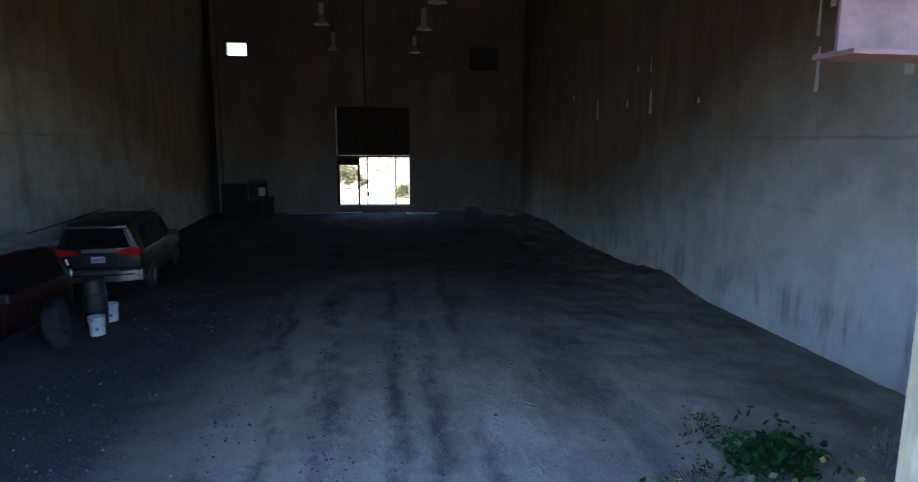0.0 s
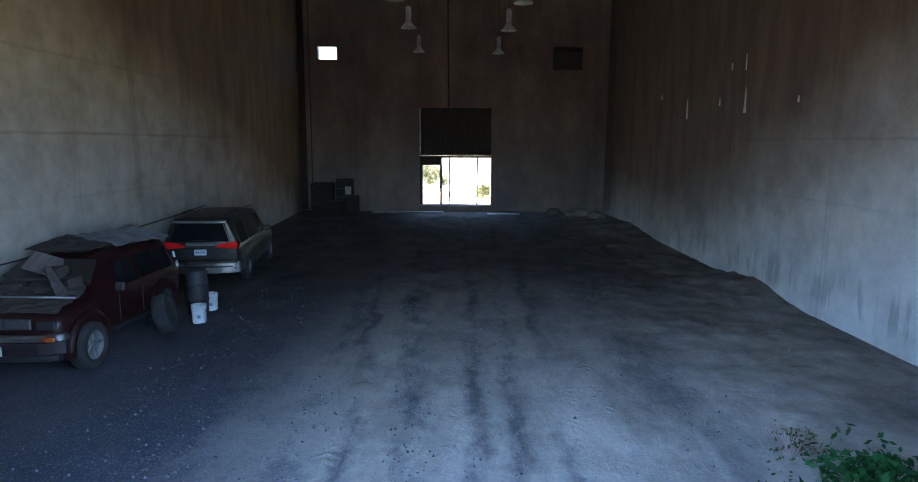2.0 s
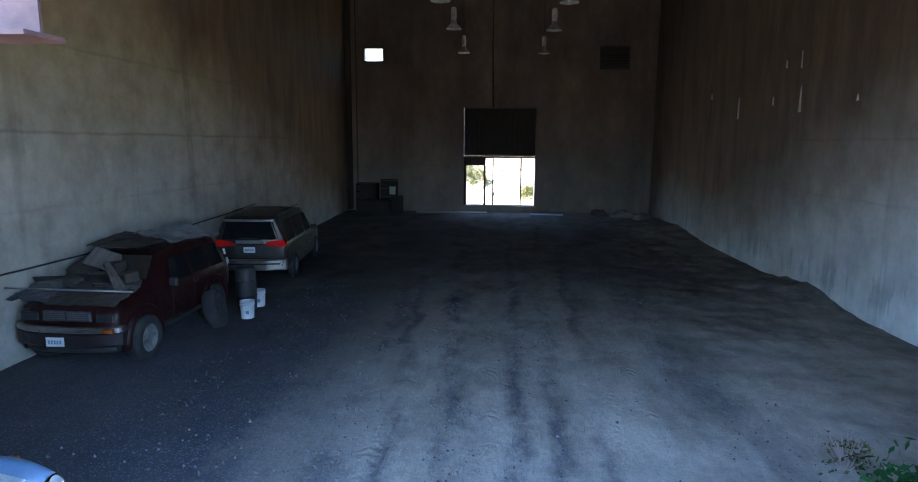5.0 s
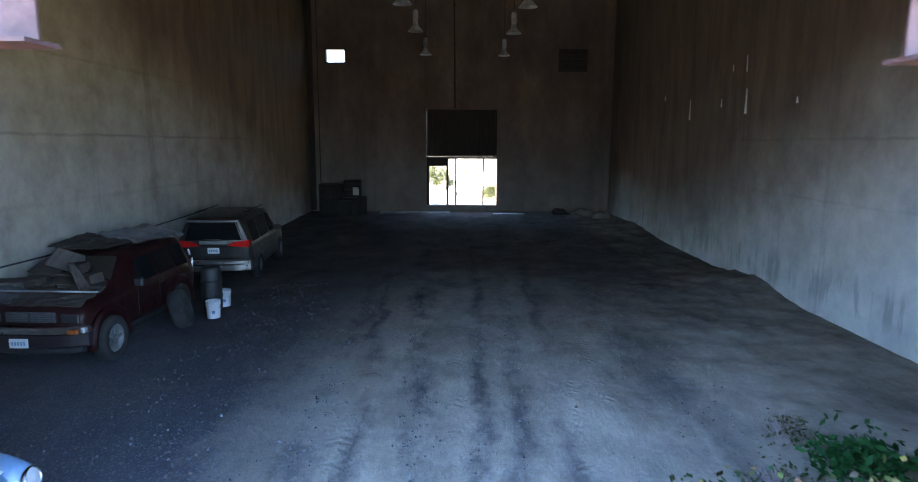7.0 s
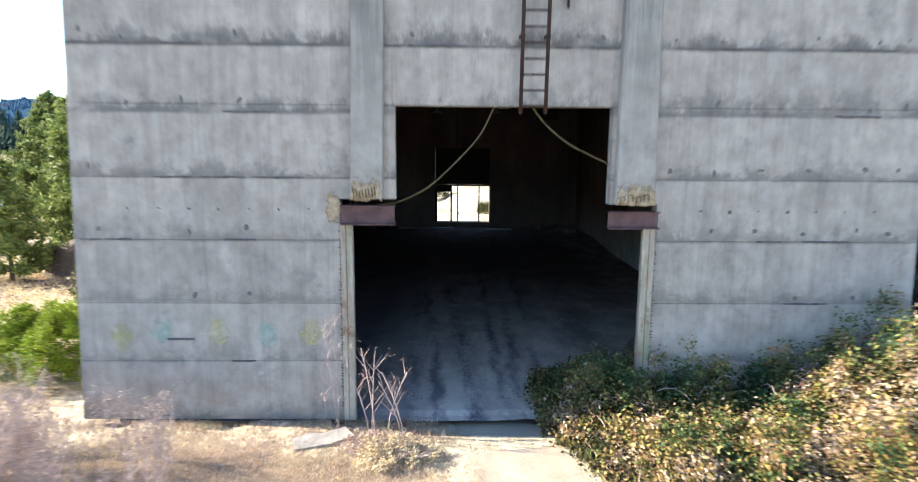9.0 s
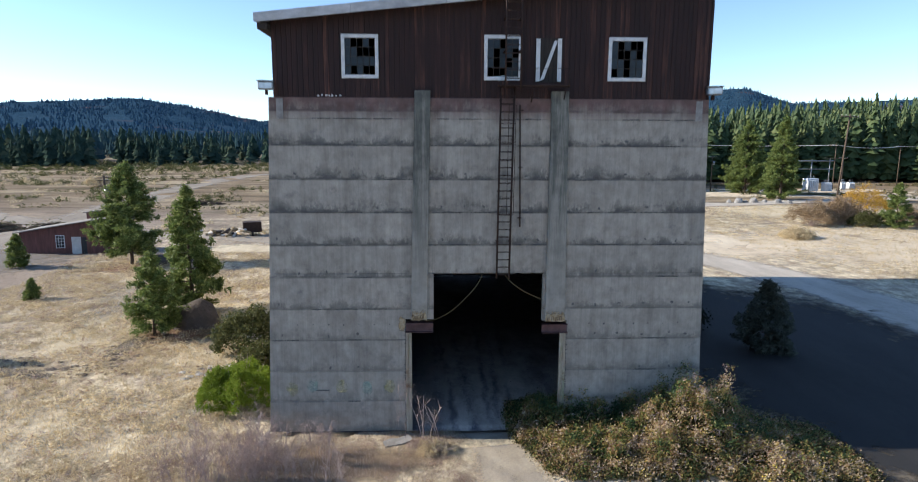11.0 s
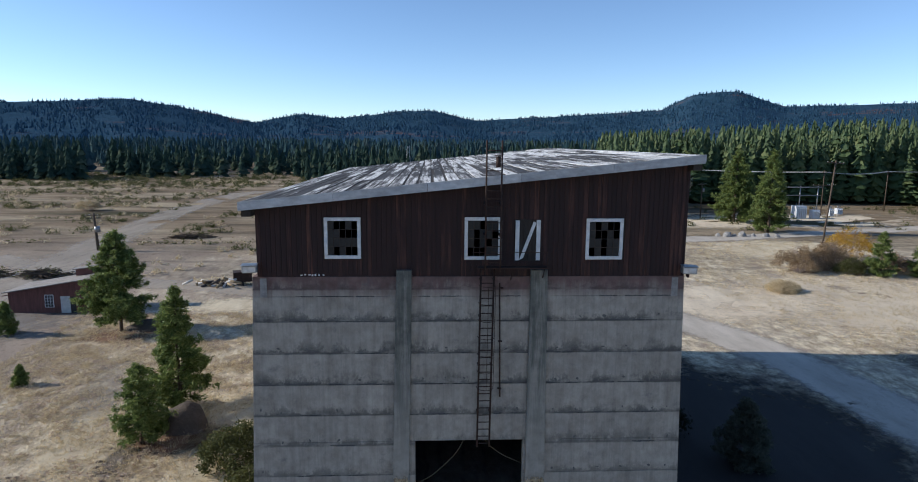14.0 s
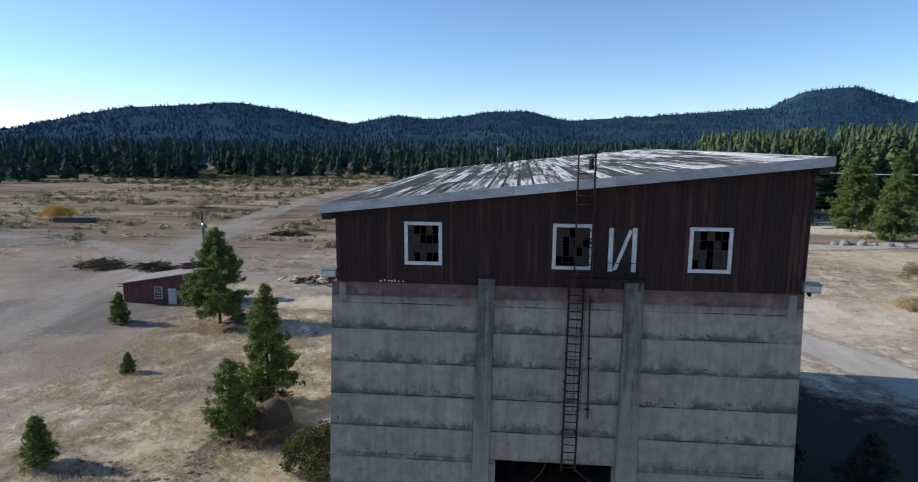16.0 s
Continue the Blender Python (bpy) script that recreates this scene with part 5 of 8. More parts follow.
ground_patch("weedy_patch", -6.5, -2.6, 6.0, 2.0, ((0.20, 0.13, 0.09), (0.42, 0.31, 0.21)), "brown dead weeds and soil before the front wall", 0.7, 0.03)
# shade of the building laid over the ground as two dark sheets
ground_patch("painted_shade_sheet", 43.5, 8.0, 8.5, 26.0, ((0.05, 0.047, 0.045), (0.10, 0.092, 0.085)), "darker ground across the road with the building's shade painted in", 0.95, 0.04)
ground_patch("painted_shade_sheet", 19.0, 10.0, 14.5, 27.0, ((0.012, 0.012, 0.013), (0.028, 0.026, 0.026)), "near-black ground beside the building with its shade painted in", 1.0, 0.04)
ground_patch("bare_patch", -27.0, 24.0, 3.0, 10.0, GREY_SOIL, "bare grey stony strip down the slope", 0.35, 0.035, 14)
ground_patch("bare_patch", -25.5, 7.6, 5.5, 1.0, ((0.07, 0.058, 0.048), (0.16, 0.13, 0.105)), "dark turned earth in a strip across the slope", 0.85, 0.035, -14)
ground_patch("bare_patch", -20.2, 11.2, 1.2, 2.6, ((0.08, 0.066, 0.054), (0.18, 0.15, 0.12)), "dark stony earth below the young pine", 0.8, 0.035, 10)
ground_patch("bare_patch", -56.0, 40.0, 22.0, 12.0, GREY_SOIL, "bare grey gravel yard before the shed", 0.75, 0.02, 10)
ground_patch("bare_patch", -120.0, 90.0, 50.0, 15.0, GREY_SOIL, "bare grey gravel on the flats", 0.8, 0.03, -4)
STRAW_SOIL = ((0.58, 0.47, 0.31), (0.92, 0.80, 0.57))
ground_patch("straw_patch", -14.0, 14.0, 5.5, 14.0, STRAW_SOIL, "pale flattened dry grass beside the building", 0.75, 0.03, 6)
ground_patch("straw_patch", -23.5, 15.0, 4.0, 9.0, STRAW_SOIL, "pale flattened dry grass on the slope", 0.6, 0.03, 20)
ground_patch("straw_patch", -17.0, 1.0, 8.0, 5.0, STRAW_SOIL, "pale flattened dry grass before the juniper", 0.35, 0.03, -10)
ground_patch("straw_patch", -24.0, 50.0, 9.0, 5.0, STRAW_SOIL, "pale dry grass beside the yard track", 0.8, 0.03, 5)
ground_patch("dust_patch", 36.0, 48.0, 18.0, 13.0, DUST, "pale dusty ground at the roadside", 0.9, 0.025, 20)
ground_patch("dust_patch", 50.0, 48.0, 26.0, 20.0, DUST, "pale dusty ground beside the road", 0.8, 0.02, 30)
ground_patch("dust_patch", 46.0, 90.0, 24.0, 6.0, DUST, "pale dusty road verge", 0.7, 0.03, 5)
ground_patch("dust_patch", 86.0, 126.0, 60.0, 20.0, DUST, "pale ground round the switchyard", 0.95, 0.03, 8)
ground_patch("straw_patch", 66.0, 84.0, 26.0, 16.0, STRAW_SOIL, "pale dry grass beside the road bend", 0.8, 0.03, 0)
ground_patch("green_strip", 10.0, 262.0, 62.0, 11.0, ((0.09, 0.11, 0.035), (0.17, 0.18, 0.06)), "strip of green field before the far trees", 0.95, 0.2, 0)
ground_patch("dust_patch", -46.0, 240.0, 26.0, 5.0, DUST, "pale spoil heap area before the far trees", 1.0, 0.15, 0)

# wooded hills round the horizon: bearing in degrees, height in degrees
RIDGE = [(-180, 1.6), (-120, 2.2), (-75, 1.4), (-48, 0.5), (-42, 0.8), (-37.5, 1.9), (-33.8, 2.7), (-29, 3.0), (-25.4, 3.3), (-22, 2.9), (-15.7, 1.6), (-11.7, 2.4), (-7.7, 2.1), (-3.6, 2.7), (-0.2, 2.9),
         (4.3, 2.0), (13.1, 2.5), (20.4, 2.9), (23.1, 4.2), (26.4, 4.4), (30.1, 3.1), (35.1, 3.1), (48, 3.3), (75, 2.0), (120, 2.4), (180, 1.6)]
rb, rh = [a for a, _ in RIDGE], [h for _, h in RIDGE]


def hill_point(r, d):
    """A place on the hills at a distance and bearing from the yard."""
    h = np.interp(d, rb, rh) + 0.10 * noise.noise(Vector((d * 0.5, 3.0, 0))) + 0.05 * noise.noise(Vector((d * 2.0, 1.0, 0)))
    s = min(1.0, (r - 620) / 1980)
    crest = 19 + 2620 * math.tan(math.radians(h))
    z = -4 + (crest + 4) * (s ** 1.7) + 32 * s * (1 - s) * noise.noise(Vector((r / 300, d / 6, 2.0)))
    if r > 2620:
        z = crest - (r - 2600) * 0.4
    return (r * math.sin(radians(d)), r * math.cos(radians(d)) - 23, z)


bear = np.arange(-180, 180.1, 0.5)
rings = np.concatenate([np.linspace(620, 2600, 26), [2750, 3000]])
verts = [hill_point(r, d) for r in rings for d in bear]
nb = len(bear)
faces = [(j * nb + i, j * nb + i + 1, (j + 1) * nb + i + 1, (j + 1) * nb + i) for j in range(len(rings) - 1) for i in range(nb - 1)]
tagged(raw("hills", verts, faces, HILL, smooth=True), "long wooded hills on the horizon, haze painted in as blue", "hills", kind="structure")


def conifers(name, spots, heights, layers, sides, material, label, seed, width=0.17, skirt=0.06):
    """Many spire-shaped trees with ragged tiers, joined."""
    g = np.random.default_rng(seed)
    vs, fs, base = [], [], 0
    for (x, y, z), h in zip(spots, heights):
        r0 = h * width * g.uniform(0.75, 1.25)
        for l in range(layers):
            f0, f1 = l / layers, (l + 1.75) / layers
            zb, zt = z + h * (skirt + (1 - skirt) * f0), z + h * min(1.0, skirt + (1 - skirt) * f1)
            r = r0 * (1 - f0) ** 0.8 * g.uniform(0.85, 1.15) * (0.75 if l == 0 else 1.0)
            t = np.linspace(0, 2 * math.pi, sides + 1)[:-1] + g.uniform(0, 6)
            rr = r * g.uniform(0.45, 1.25, sides)
            dx, dy = g.normal(0, 0.03 * h / layers, 2)
            vs.append(np.stack([x + rr * np.cos(t), y + rr * np.sin(t), zb + g.normal(0, 0.3 * h / layers, sides)], 1))
            vs.append(np.array([[x + dx, y + dy, zt]]))
            fs += [(base + k, base + (k + 1) % sides, base + sides) for k in range(sides)]
            base += sides + 1
    ob = raw(name, np.concatenate(vs), fs, material)
    return tagged(ob, label, "trees", kind="stuff")


def scatter(n, seed, bearing, dist, test=None):
    g = np.random.default_rng(seed)
    out = []
    while len(out) < n:
        a = radians(g.uniform(*bearing))
        r = math.sqrt(g.uniform(dist[0] ** 2, dist[1] ** 2))
        x, y = r * math.sin(a), r * math.cos(a) - 23
        if test is None or test(x, y):
            out.append((x, y, ground_z(x, y) - 0.2))
    return out


g = np.random.default_rng(5)
east = scatter(1500, 11, (15, 62), (165, 300), lambda x, y: y > 150 - 0.15 * x + 14 * smooth_noise(x, 0, 40) and not (60 < x < 150 and y < 168))
conifers("forest_east", east, np.array([19 + 0.05 * max(0, min(140, x - 40)) for x, _, _ in east]) * g.uniform(0.72, 1.2, len(east)), 19, 11, FIR, "dense dark green conifer forest", 21, 0.15)
mid = scatter(750, 12, (-12, 60), (300, 430))
conifers("forest_north", mid, np.array([14 + 6 * min(1, max(0, (x + 60) / 220)) for x, _, _ in mid]) * g.uniform(0.6, 1.25, len(mid)), 7, 8, FAR_FIR, "dense conifer forest behind the flats", 22, 0.17)
back = scatter(5200, 14, (-66, 60), (425, 880))
conifers("forest_hazy", [(x, y, max(z, hill_point(math.hypot(x, y + 23), math.degrees(math.atan2(x, y + 23)))[2] - 0.5 if math.hypot(x, y + 23) > 640 else z)) for x, y, z in back], g.uniform(9, 21, len(back)), 5, 7, HAZE_TINT_FIR, "conifer forest rising towards the hills, tinted blue for haze", 25, 0.20)
west = scatter(520, 13, (-66, -6), (318, 440), lambda x, y: smooth_noise(x, y, 30, 3) > -0.05 and math.hypot(x, y + 23) > 345 + 30 * smooth_noise(x, 3, 25))
conifers("forest_west", west, np.array([9 + 10 * abs(g.normal(0, 0.55)) for _ in west]).clip(6, 21), 8, 8, FAR_FIR, "dark conifer belt beyond the bare flats", 23, 0.24)
pick = []
while len(pick) < 15000:
    d, r = g.uniform(-56, 56), 640 + 1980 * math.sqrt(g.random())
    if noise.noise(Vector((d * 0.35, r / 260, 4.0))) > -0.32:
        x, y, z = hill_point(r, d)
        pick.append((x, y, z - 1.5))
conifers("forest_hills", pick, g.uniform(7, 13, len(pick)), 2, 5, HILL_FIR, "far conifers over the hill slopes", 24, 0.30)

# ---- vehicles and things inside ----
def wheel(parent, x, y, r, w, side, rim_mat=GREY_METAL, lean=0.0):
    """A wheel at the end of an axle; side is the way its face looks."""
    m = pose(x, y, r, 0, 90 * side + lean, 0)
    bm = bmesh.new()
    lathe(bm, [(r * 0.62, -w / 2), (r * 0.90, -w / 2), (r * 0.985, -w * 0.36), (r, -w * 0.15), (r, w * 0.15), (r * 0.985, w * 0.36), (r * 0.90, w / 2), (r * 0.62, w / 2), (r * 0.60, w * 0.3)], n=28, m=m)
    tyre = part("wheel", bm, RUBBER, parent, "dusty black tyre", True)
    bm = bmesh.new()
    lathe(bm, [(r * 0.63, w * 0.40), (r * 0.58, w * 0.44), (r * 0.54, w * 0.25), (r * 0.2, w * 0.22), (r * 0.16, w * 0.34), (0.001, w * 0.34)], n=24, m=m)
    part("rim", bm, rim_mat, tyre, "dull alloy rim", True)
    bm = bmesh.new()
    for k in range(5):
        a = 2 * math.pi * k / 5 + 0.3
        box(bm, 0.14 * r, 0.56 * r, -0.07 * r, 0.07 * r, w * 0.24, w * 0.36, m=m @ pose(0, 0, 0, 0, 0, math.degrees(a)))
    part("spoke_star", bm, rim_mat, tyre)
    return tyre


def car_ring(s):
    y, hw, zb, zbelt, zt, hwt = s
    half = [(hw * 0.90, zb), (hw * 0.985, zb + 0.10), (hw, zb + 0.30), (hw, zbelt - 0.12), (hw * 0.985, zbelt), (hwt * 1.0, zt - 0.07), (hwt * 0.94, zt - 0.015), (hwt * 0.6, zt + 0.01)]
    return [(a, y, z) for a, z in half] + [(-a, y, z) for a, z in half[::-1]]


def at_station(st, y):
    for a, b in zip(st, st[1:]):
        if a[0] <= y <= b[0]:
            f = (y - a[0]) / max(1e-6, b[0] - a[0])
            return [p + (q - p) * f for p, q in zip(a, b)]
    return list(st[-1])


def side_glass(parent, st, y0, y1, side, mat=GLASS_DARK, lo=0.08, hi=0.86, slant=(0.0, 0.0)):
    bm = bmesh.new()
    rows = []
    for i in range(5):
        f = i / 4
        r = []
        for u in (lo, hi):
            y = (y0 + slant[0] * (u - lo)) * (1 - f) + (y1 + slant[1] * (u - lo)) * f
            _, hw, zb, zbelt, zt, hwt = at_station(st, y)
            r.append(bm.verts.new((side * (hw * 0.985 + (hwt - hw * 0.985) * u + 0.024), y, zbelt + (zt - 0.07 - zbelt) * u)))
        rows.append(r)
    for a, b in zip(rows, rows[1:]):
        bm.faces.new((a[0], b[0], b[1], a[1]))
    bmesh.ops.recalc_face_normals(bm, faces=bm.faces[:])
    return part("side_window", bm, mat, parent, "dark tinted side window")


def plate(parent, x, y, z, turn=0):
    p = part("plate", boxed(-0.155, 0.155, -0.006, 0.006, -0.078, 0.078, 0.004, m=pose(x, y, z, 0, 0, turn)), WHITE, parent, "white rectangular plate")
    bm = bmesh.new()
    for i in range(5):
        box(bm, -0.115 + i * 0.048, -0.083 + i * 0.048, -0.009, -0.0065, -0.035, 0.03, m=pose(x, y, z, 0, 0, turn))
    part("plate_mark", bm, BLUE_PAINT, p)


def bow(bm, half, y0, depth, z0, z1, curve, n=15, power=3.0):
    """A bumper-like bar that bends back towards both ends."""
    secs = []
    for i in range(n):
        x = half * (2 * i / (n - 1) - 1)
        y = y0 + curve * abs(x / half) ** power
        e = min(0.03, (z1 - z0) / 4)
        secs.append([(x, y + e, z0), (x, y, z0 + e), (x, y, z1 - e), (x, y + e, z1), (x, y + depth, z1), (x, y + depth, z0)])
    loft(bm, secs)


def minivan(at):
    v = thing("minivan", "dusty grey-taupe minivan parked with its tail outwards", "van", at=at)
    st = [(0.0, 0.90, 0.44, 1.05, 1.70, 0.64), (0.05, 0.94, 0.38, 1.05, 1.77, 0.70), (0.30, 0.965, 0.32, 1.05, 1.815, 0.74), (1.2, 0.975, 0.26, 1.04, 1.83, 0.75), (2.6, 0.975, 0.24, 1.03, 1.82, 0.745), (3.25, 0.97, 0.24, 1.02, 1.74, 0.71),
          (3.75, 0.965, 0.24, 1.02, 1.40, 0.74), (4.10, 0.955, 0.24, 1.01, 1.13, 0.80), (4.6, 0.93, 0.26, 0.92, 1.00, 0.78), (4.95, 0.80, 0.30, 0.74, 0.82, 0.66), (5.08, 0.62, 0.38, 0.62, 0.68, 0.5)]
    bm = bmesh.new()
    loft(bm, [car_ring(s) for s in st])
    part("body", bm, VAN_PAINT, v, smooth=True)
    for s in (-1, 1):
        side_glass(v, st, 0.34, 1.15, s, CAR_GLASS, slant=(0.12, 0))
        side_glass(v, st, 1.25, 2.35, s, CAR_GLASS)
        side_glass(v, st, 2.45, 3.35, s, CAR_GLASS, slant=(0, -0.25))
        wheel(v, s * 0.90, 1.02, 0.335, 0.22, s)
        wheel(v, s * 0.90, 4.05, 0.335, 0.22, s)
        bm = bmesh.new()
        prism(bm, [(s * 0.36, 1.05), (s * 0.93, 1.00), (s * 0.955, 1.14), (s * 0.90, 1.20), (s * 0.52, 1.155)], -0.035, 0.26)
        part("tail_light", bm, RED_LENS, v, "red wraparound tail light")
        bm = bmesh.new()
        loft(bm, [[(s * (0.60 + 0.14 * (1 - f)), -0.03, 1.20 + 0.47 * f), (s * (0.70 + 0.20 * (1 - f)), 0.0, 1.20 + 0.47 * f), (s * (0.72 + 0.22 * (1 - f)), 0.12, 1.20 + 0.47 * f), (s * (0.58 + 0.14 * (1 - f)), 0.06, 1.20 + 0.47 * f)] for f in (0, 0.5, 1)])
        part("corner_pillar", bm, VAN_PAINT, v)
        part("door_mirror", boxed(s * 1.06 - 0.10, s * 1.06 + 0.10, 3.2, 3.32, 1.04, 1.20, 0.03), VAN_PAINT, v)
        rods("roof_rail", BLACK, v, ((s * 0.66, 0.7, 1.87), (s * 0.66, 2.9, 1.87), 0.018))
        for y in (1.02, 4.05):
            bm = bmesh.new()
            lathe(bm, [(0.39, -0.10), (0.39, 0.02), (0.36, 0.02), (0.36, -0.10)], n=24, m=pose(s * 0.955, y, 0.335, 0, 90 * s, 0))
            part("wheel_arch", bm, BLACK, v)
        part("door_handle", boxed(s * 0.985 - 0.012, s * 0.985 + 0.012, 2.5, 2.68, 0.95, 0.985, 0.006), VAN_PAINT, v)
        part("slide_rail", boxed(s * 0.98 - 0.008, s * 0.98 + 0.008, 0.45, 1.9, 0.99, 1.01), BLACK, v)
    bm = bmesh.new()
    prism(bm, [(-0.78, 1.20), (0.78, 1.20), (0.64, 1.68), (-0.64, 1.68)], -0.024, 0.03)
    part("rear_window", bm, CAR_GLASS, v, "dark rear window")
    bm = bmesh.new()
    bow(bm, 0.66, -0.13, 0.35, 1.70, 1.745, 0.08, 11)
    part("spoiler", bm, GREY_METAL, v, "pale roof spoiler edge")
    bm = bmesh.new()
    bow(bm, 0.36, -0.045, 0.06, 1.09, 1.175, 0.0, 5)
    part("garnish", bm, GREY_METAL, v, "pale strip over the plate")
    bm = bmesh.new()
    bow(bm, 0.86, -0.03, 0.10, 0.70, 1.04, 0.05, 11)
    part("tailgate", bm, VAN_PAINT, v)
    bm = bmesh.new()
    bow(bm, 0.95, -0.13, 0.22, 0.36, 0.66, 0.16, 15)
    bumper = part("rear_bumper", bm, TARNISHED, v, "dull silver-grey rear bumper")
    bm = bmesh.new()
    bow(bm, 0.80, -0.145, 0.05, 0.52, 0.56, 0.10, 13)
    part("bumper_groove", bm, BLACK, bumper)
    part("plate_recess", boxed(-0.34, 0.34, -0.034, -0.025, 0.78, 1.02, 0.003), BLACK, v)
    plate(v, 0, -0.046, 0.92)
    part("wiper", boxed(-0.25, 0.2, -0.034, -0.026, 1.22, 1.235), BLACK, v)
    return v


def red_truck(at):
    """Front towards -y."""
    v = thing("red_truck", "dusty dark red truck with junk heaped on its bonnet and roof", "truck", at=at)
    st = [(0.0, 0.80, 0.52, 0.98, 1.06, 0.66), (0.10, 0.87, 0.46, 1.06, 1.14, 0.74), (0.55, 0.90, 0.44, 1.10, 1.18, 0.78), (1.00, 0.90, 0.44, 1.12, 1.20, 0.80), (1.15, 0.90, 0.44, 1.13, 1.30, 0.78), (1.60, 0.90, 0.44, 1.14, 1.68, 0.69),
          (1.9, 0.90, 0.44, 1.14, 1.75, 0.68), (3.3, 0.90, 0.42, 1.14, 1.77, 0.68), (3.65, 0.90, 0.44, 1.14, 1.74, 0.66), (3.85, 0.87, 0.48, 1.12, 1.60, 0.64), (3.95, 0.84, 0.54, 1.08, 1.20, 0.72)]
    bm = bmesh.new()
    loft(bm, [car_ring(s) for s in st])
    part("body", bm, RED_PAINT, v, smooth=True)
    for s in (-1, 1):
        side_glass(v, st, 1.55, 2.3, s, CAR_GLASS, slant=(0.25, 0))
        side_glass(v, st, 2.4, 3.0, s, CAR_GLASS)
        side_glass(v, st, 3.08, 3.6, s, CAR_GLASS)
        wheel(v, s * 0.87, 0.66, 0.40, 0.27, s)
        wheel(v, s * 0.83, 3.15, 0.40, 0.27, s)
        for y in (0.66, 3.15):
            bm = bmesh.new()
            prof = []
            for t in np.linspace(-0.15, math.pi + 0.15, 15):
                c_, s_ = math.cos(t), math.sin(t)
                prof.append([(s * 0.80, y + 0.45 * c_, 0.42 + 0.47 * s_), (s * 0.965, y + 0.46 * c_, 0.42 + 0.48 * s_), (s * 0.965, y + 0.53 * c_, 0.42 + 0.54 * s_), (s * 0.86, y + 0.60 * c_, 0.42 + 0.62 * s_)])
            loft(bm, prof)
            part("wheel_flare", bm, RED_PAINT, v, smooth=True)
        part("headlight", boxed(s * 0.66 - 0.15, s * 0.66 + 0.15, -0.03, 0.05, 0.86, 1.00, 0.012), BLACK, v, "dull empty headlight")
        part("door_mirror", boxed(s * 0.99 - 0.08, s * 0.99 + 0.08, 1.45, 1.55, 1.14, 1.29, 0.02), BLACK, v)
        part("door_handle", boxed(s * 0.905 - 0.01, s * 0.905 + 0.012, 2.4, 2.55, 1.00, 1.03, 0.004), BLACK, v)
        part("rocker_panel", boxed(s * 0.86 - 0.06, s * 0.86 + 0.06, 1.15, 2.65, 0.40, 0.50, 0.02), BLACK, v)
        for y in (1.58, 2.36):
            part("door_seam", boxed(s * 0.903 - 0.004, s * 0.903 + 0.004, y, y + 0.012, 0.52, 1.10), BLACK, v)
    part("turn_signal", boxed(0.52, 0.84, -0.13, -0.02, 0.70, 0.775, 0.012), AMBER, v, "dim amber turn signal")
    part("side_lamp", boxed(0.845, 0.91, -0.06, 0.06, 0.70, 0.79, 0.012), CLEAR_LENS, v, "clear corner lamp")
    part("grille", boxed(-0.42, 0.42, -0.035, 0.05, 0.86, 1.03, 0.012), DUSTY_PLASTIC, v, "dusty grey grille")
    for i in range(4):
        part("grille_bar", boxed(-0.40, 0.40, -0.048, -0.037, 0.882 + i * 0.037, 0.892 + i * 0.037), BLACK, v)
    part("grille_mark", boxed(-0.02, 0.02, -0.052, -0.04, 0.86, 1.03, 0.004), BLACK, v)
    bm = bmesh.new()
    bow(bm, 0.93, -0.19, 0.22, 0.46, 0.70, 0.20, 17)
    bumper = part("front_bumper", bm, DARK_RED_TRIM, v, "dark painted front bumper")
    bm = bmesh.new()
    bow(bm, 0.94, -0.205, 0.10, 0.70, 0.80, 0.20, 17)
    part("bumper_strip", bm, TARNISHED, bumper, "tarnished chrome bumper strip")
    bm = bmesh.new()
    bow(bm, 0.80, -0.12, 0.12, 0.34, 0.458, 0.14, 13)
    part("valance", bm, BLACK, bumper)
    plate(v, -0.10, -0.205, 0.56, 2)
    bm = bmesh.new()
    loft(bm, [[(-0.66, 1.16, 1.32), (0.66, 1.16, 1.32), (0.66, 1.17, 1.31), (-0.66, 1.17, 1.31)], [(-0.56, 1.57, 1.685), (0.56, 1.57, 1.685), (0.56, 1.58, 1.675), (-0.56, 1.58, 1.675)]])
    part("windscreen", bm, CAR_GLASS, v, "dusty windscreen")
    bm = bmesh.new()
    tube(bm, [(0.82, 3.9, 1.02), (0.84, 3.92, 1.12), (0.83, 3.92, 1.22)], 0.03, 7)
    tube(bm, [(0.80, 3.9, 1.30), (0.77, 3.9, 1.42)], 0.025, 7)
    part("tail_lamp", bm, CLEAR_LENS, v, "bright cracked tail lamp", True)
    return v


minivan(pose(-6.60, 13.0, 0.02, 0, 0, 5.6))
red_truck(pose(-7.0, 6.45, 0.02, 0, 0, -2.0))


def plank_thing(name, label, cat, size, m, mat=BOARD, group=""):
    t = thing(name, label, cat, group, at=m)
    x, y, z = size
    part("sheet", boxed(-x / 2, x / 2, -y / 2, y / 2, 0, z, min(0.006, z / 3)), mat, t)
    return t


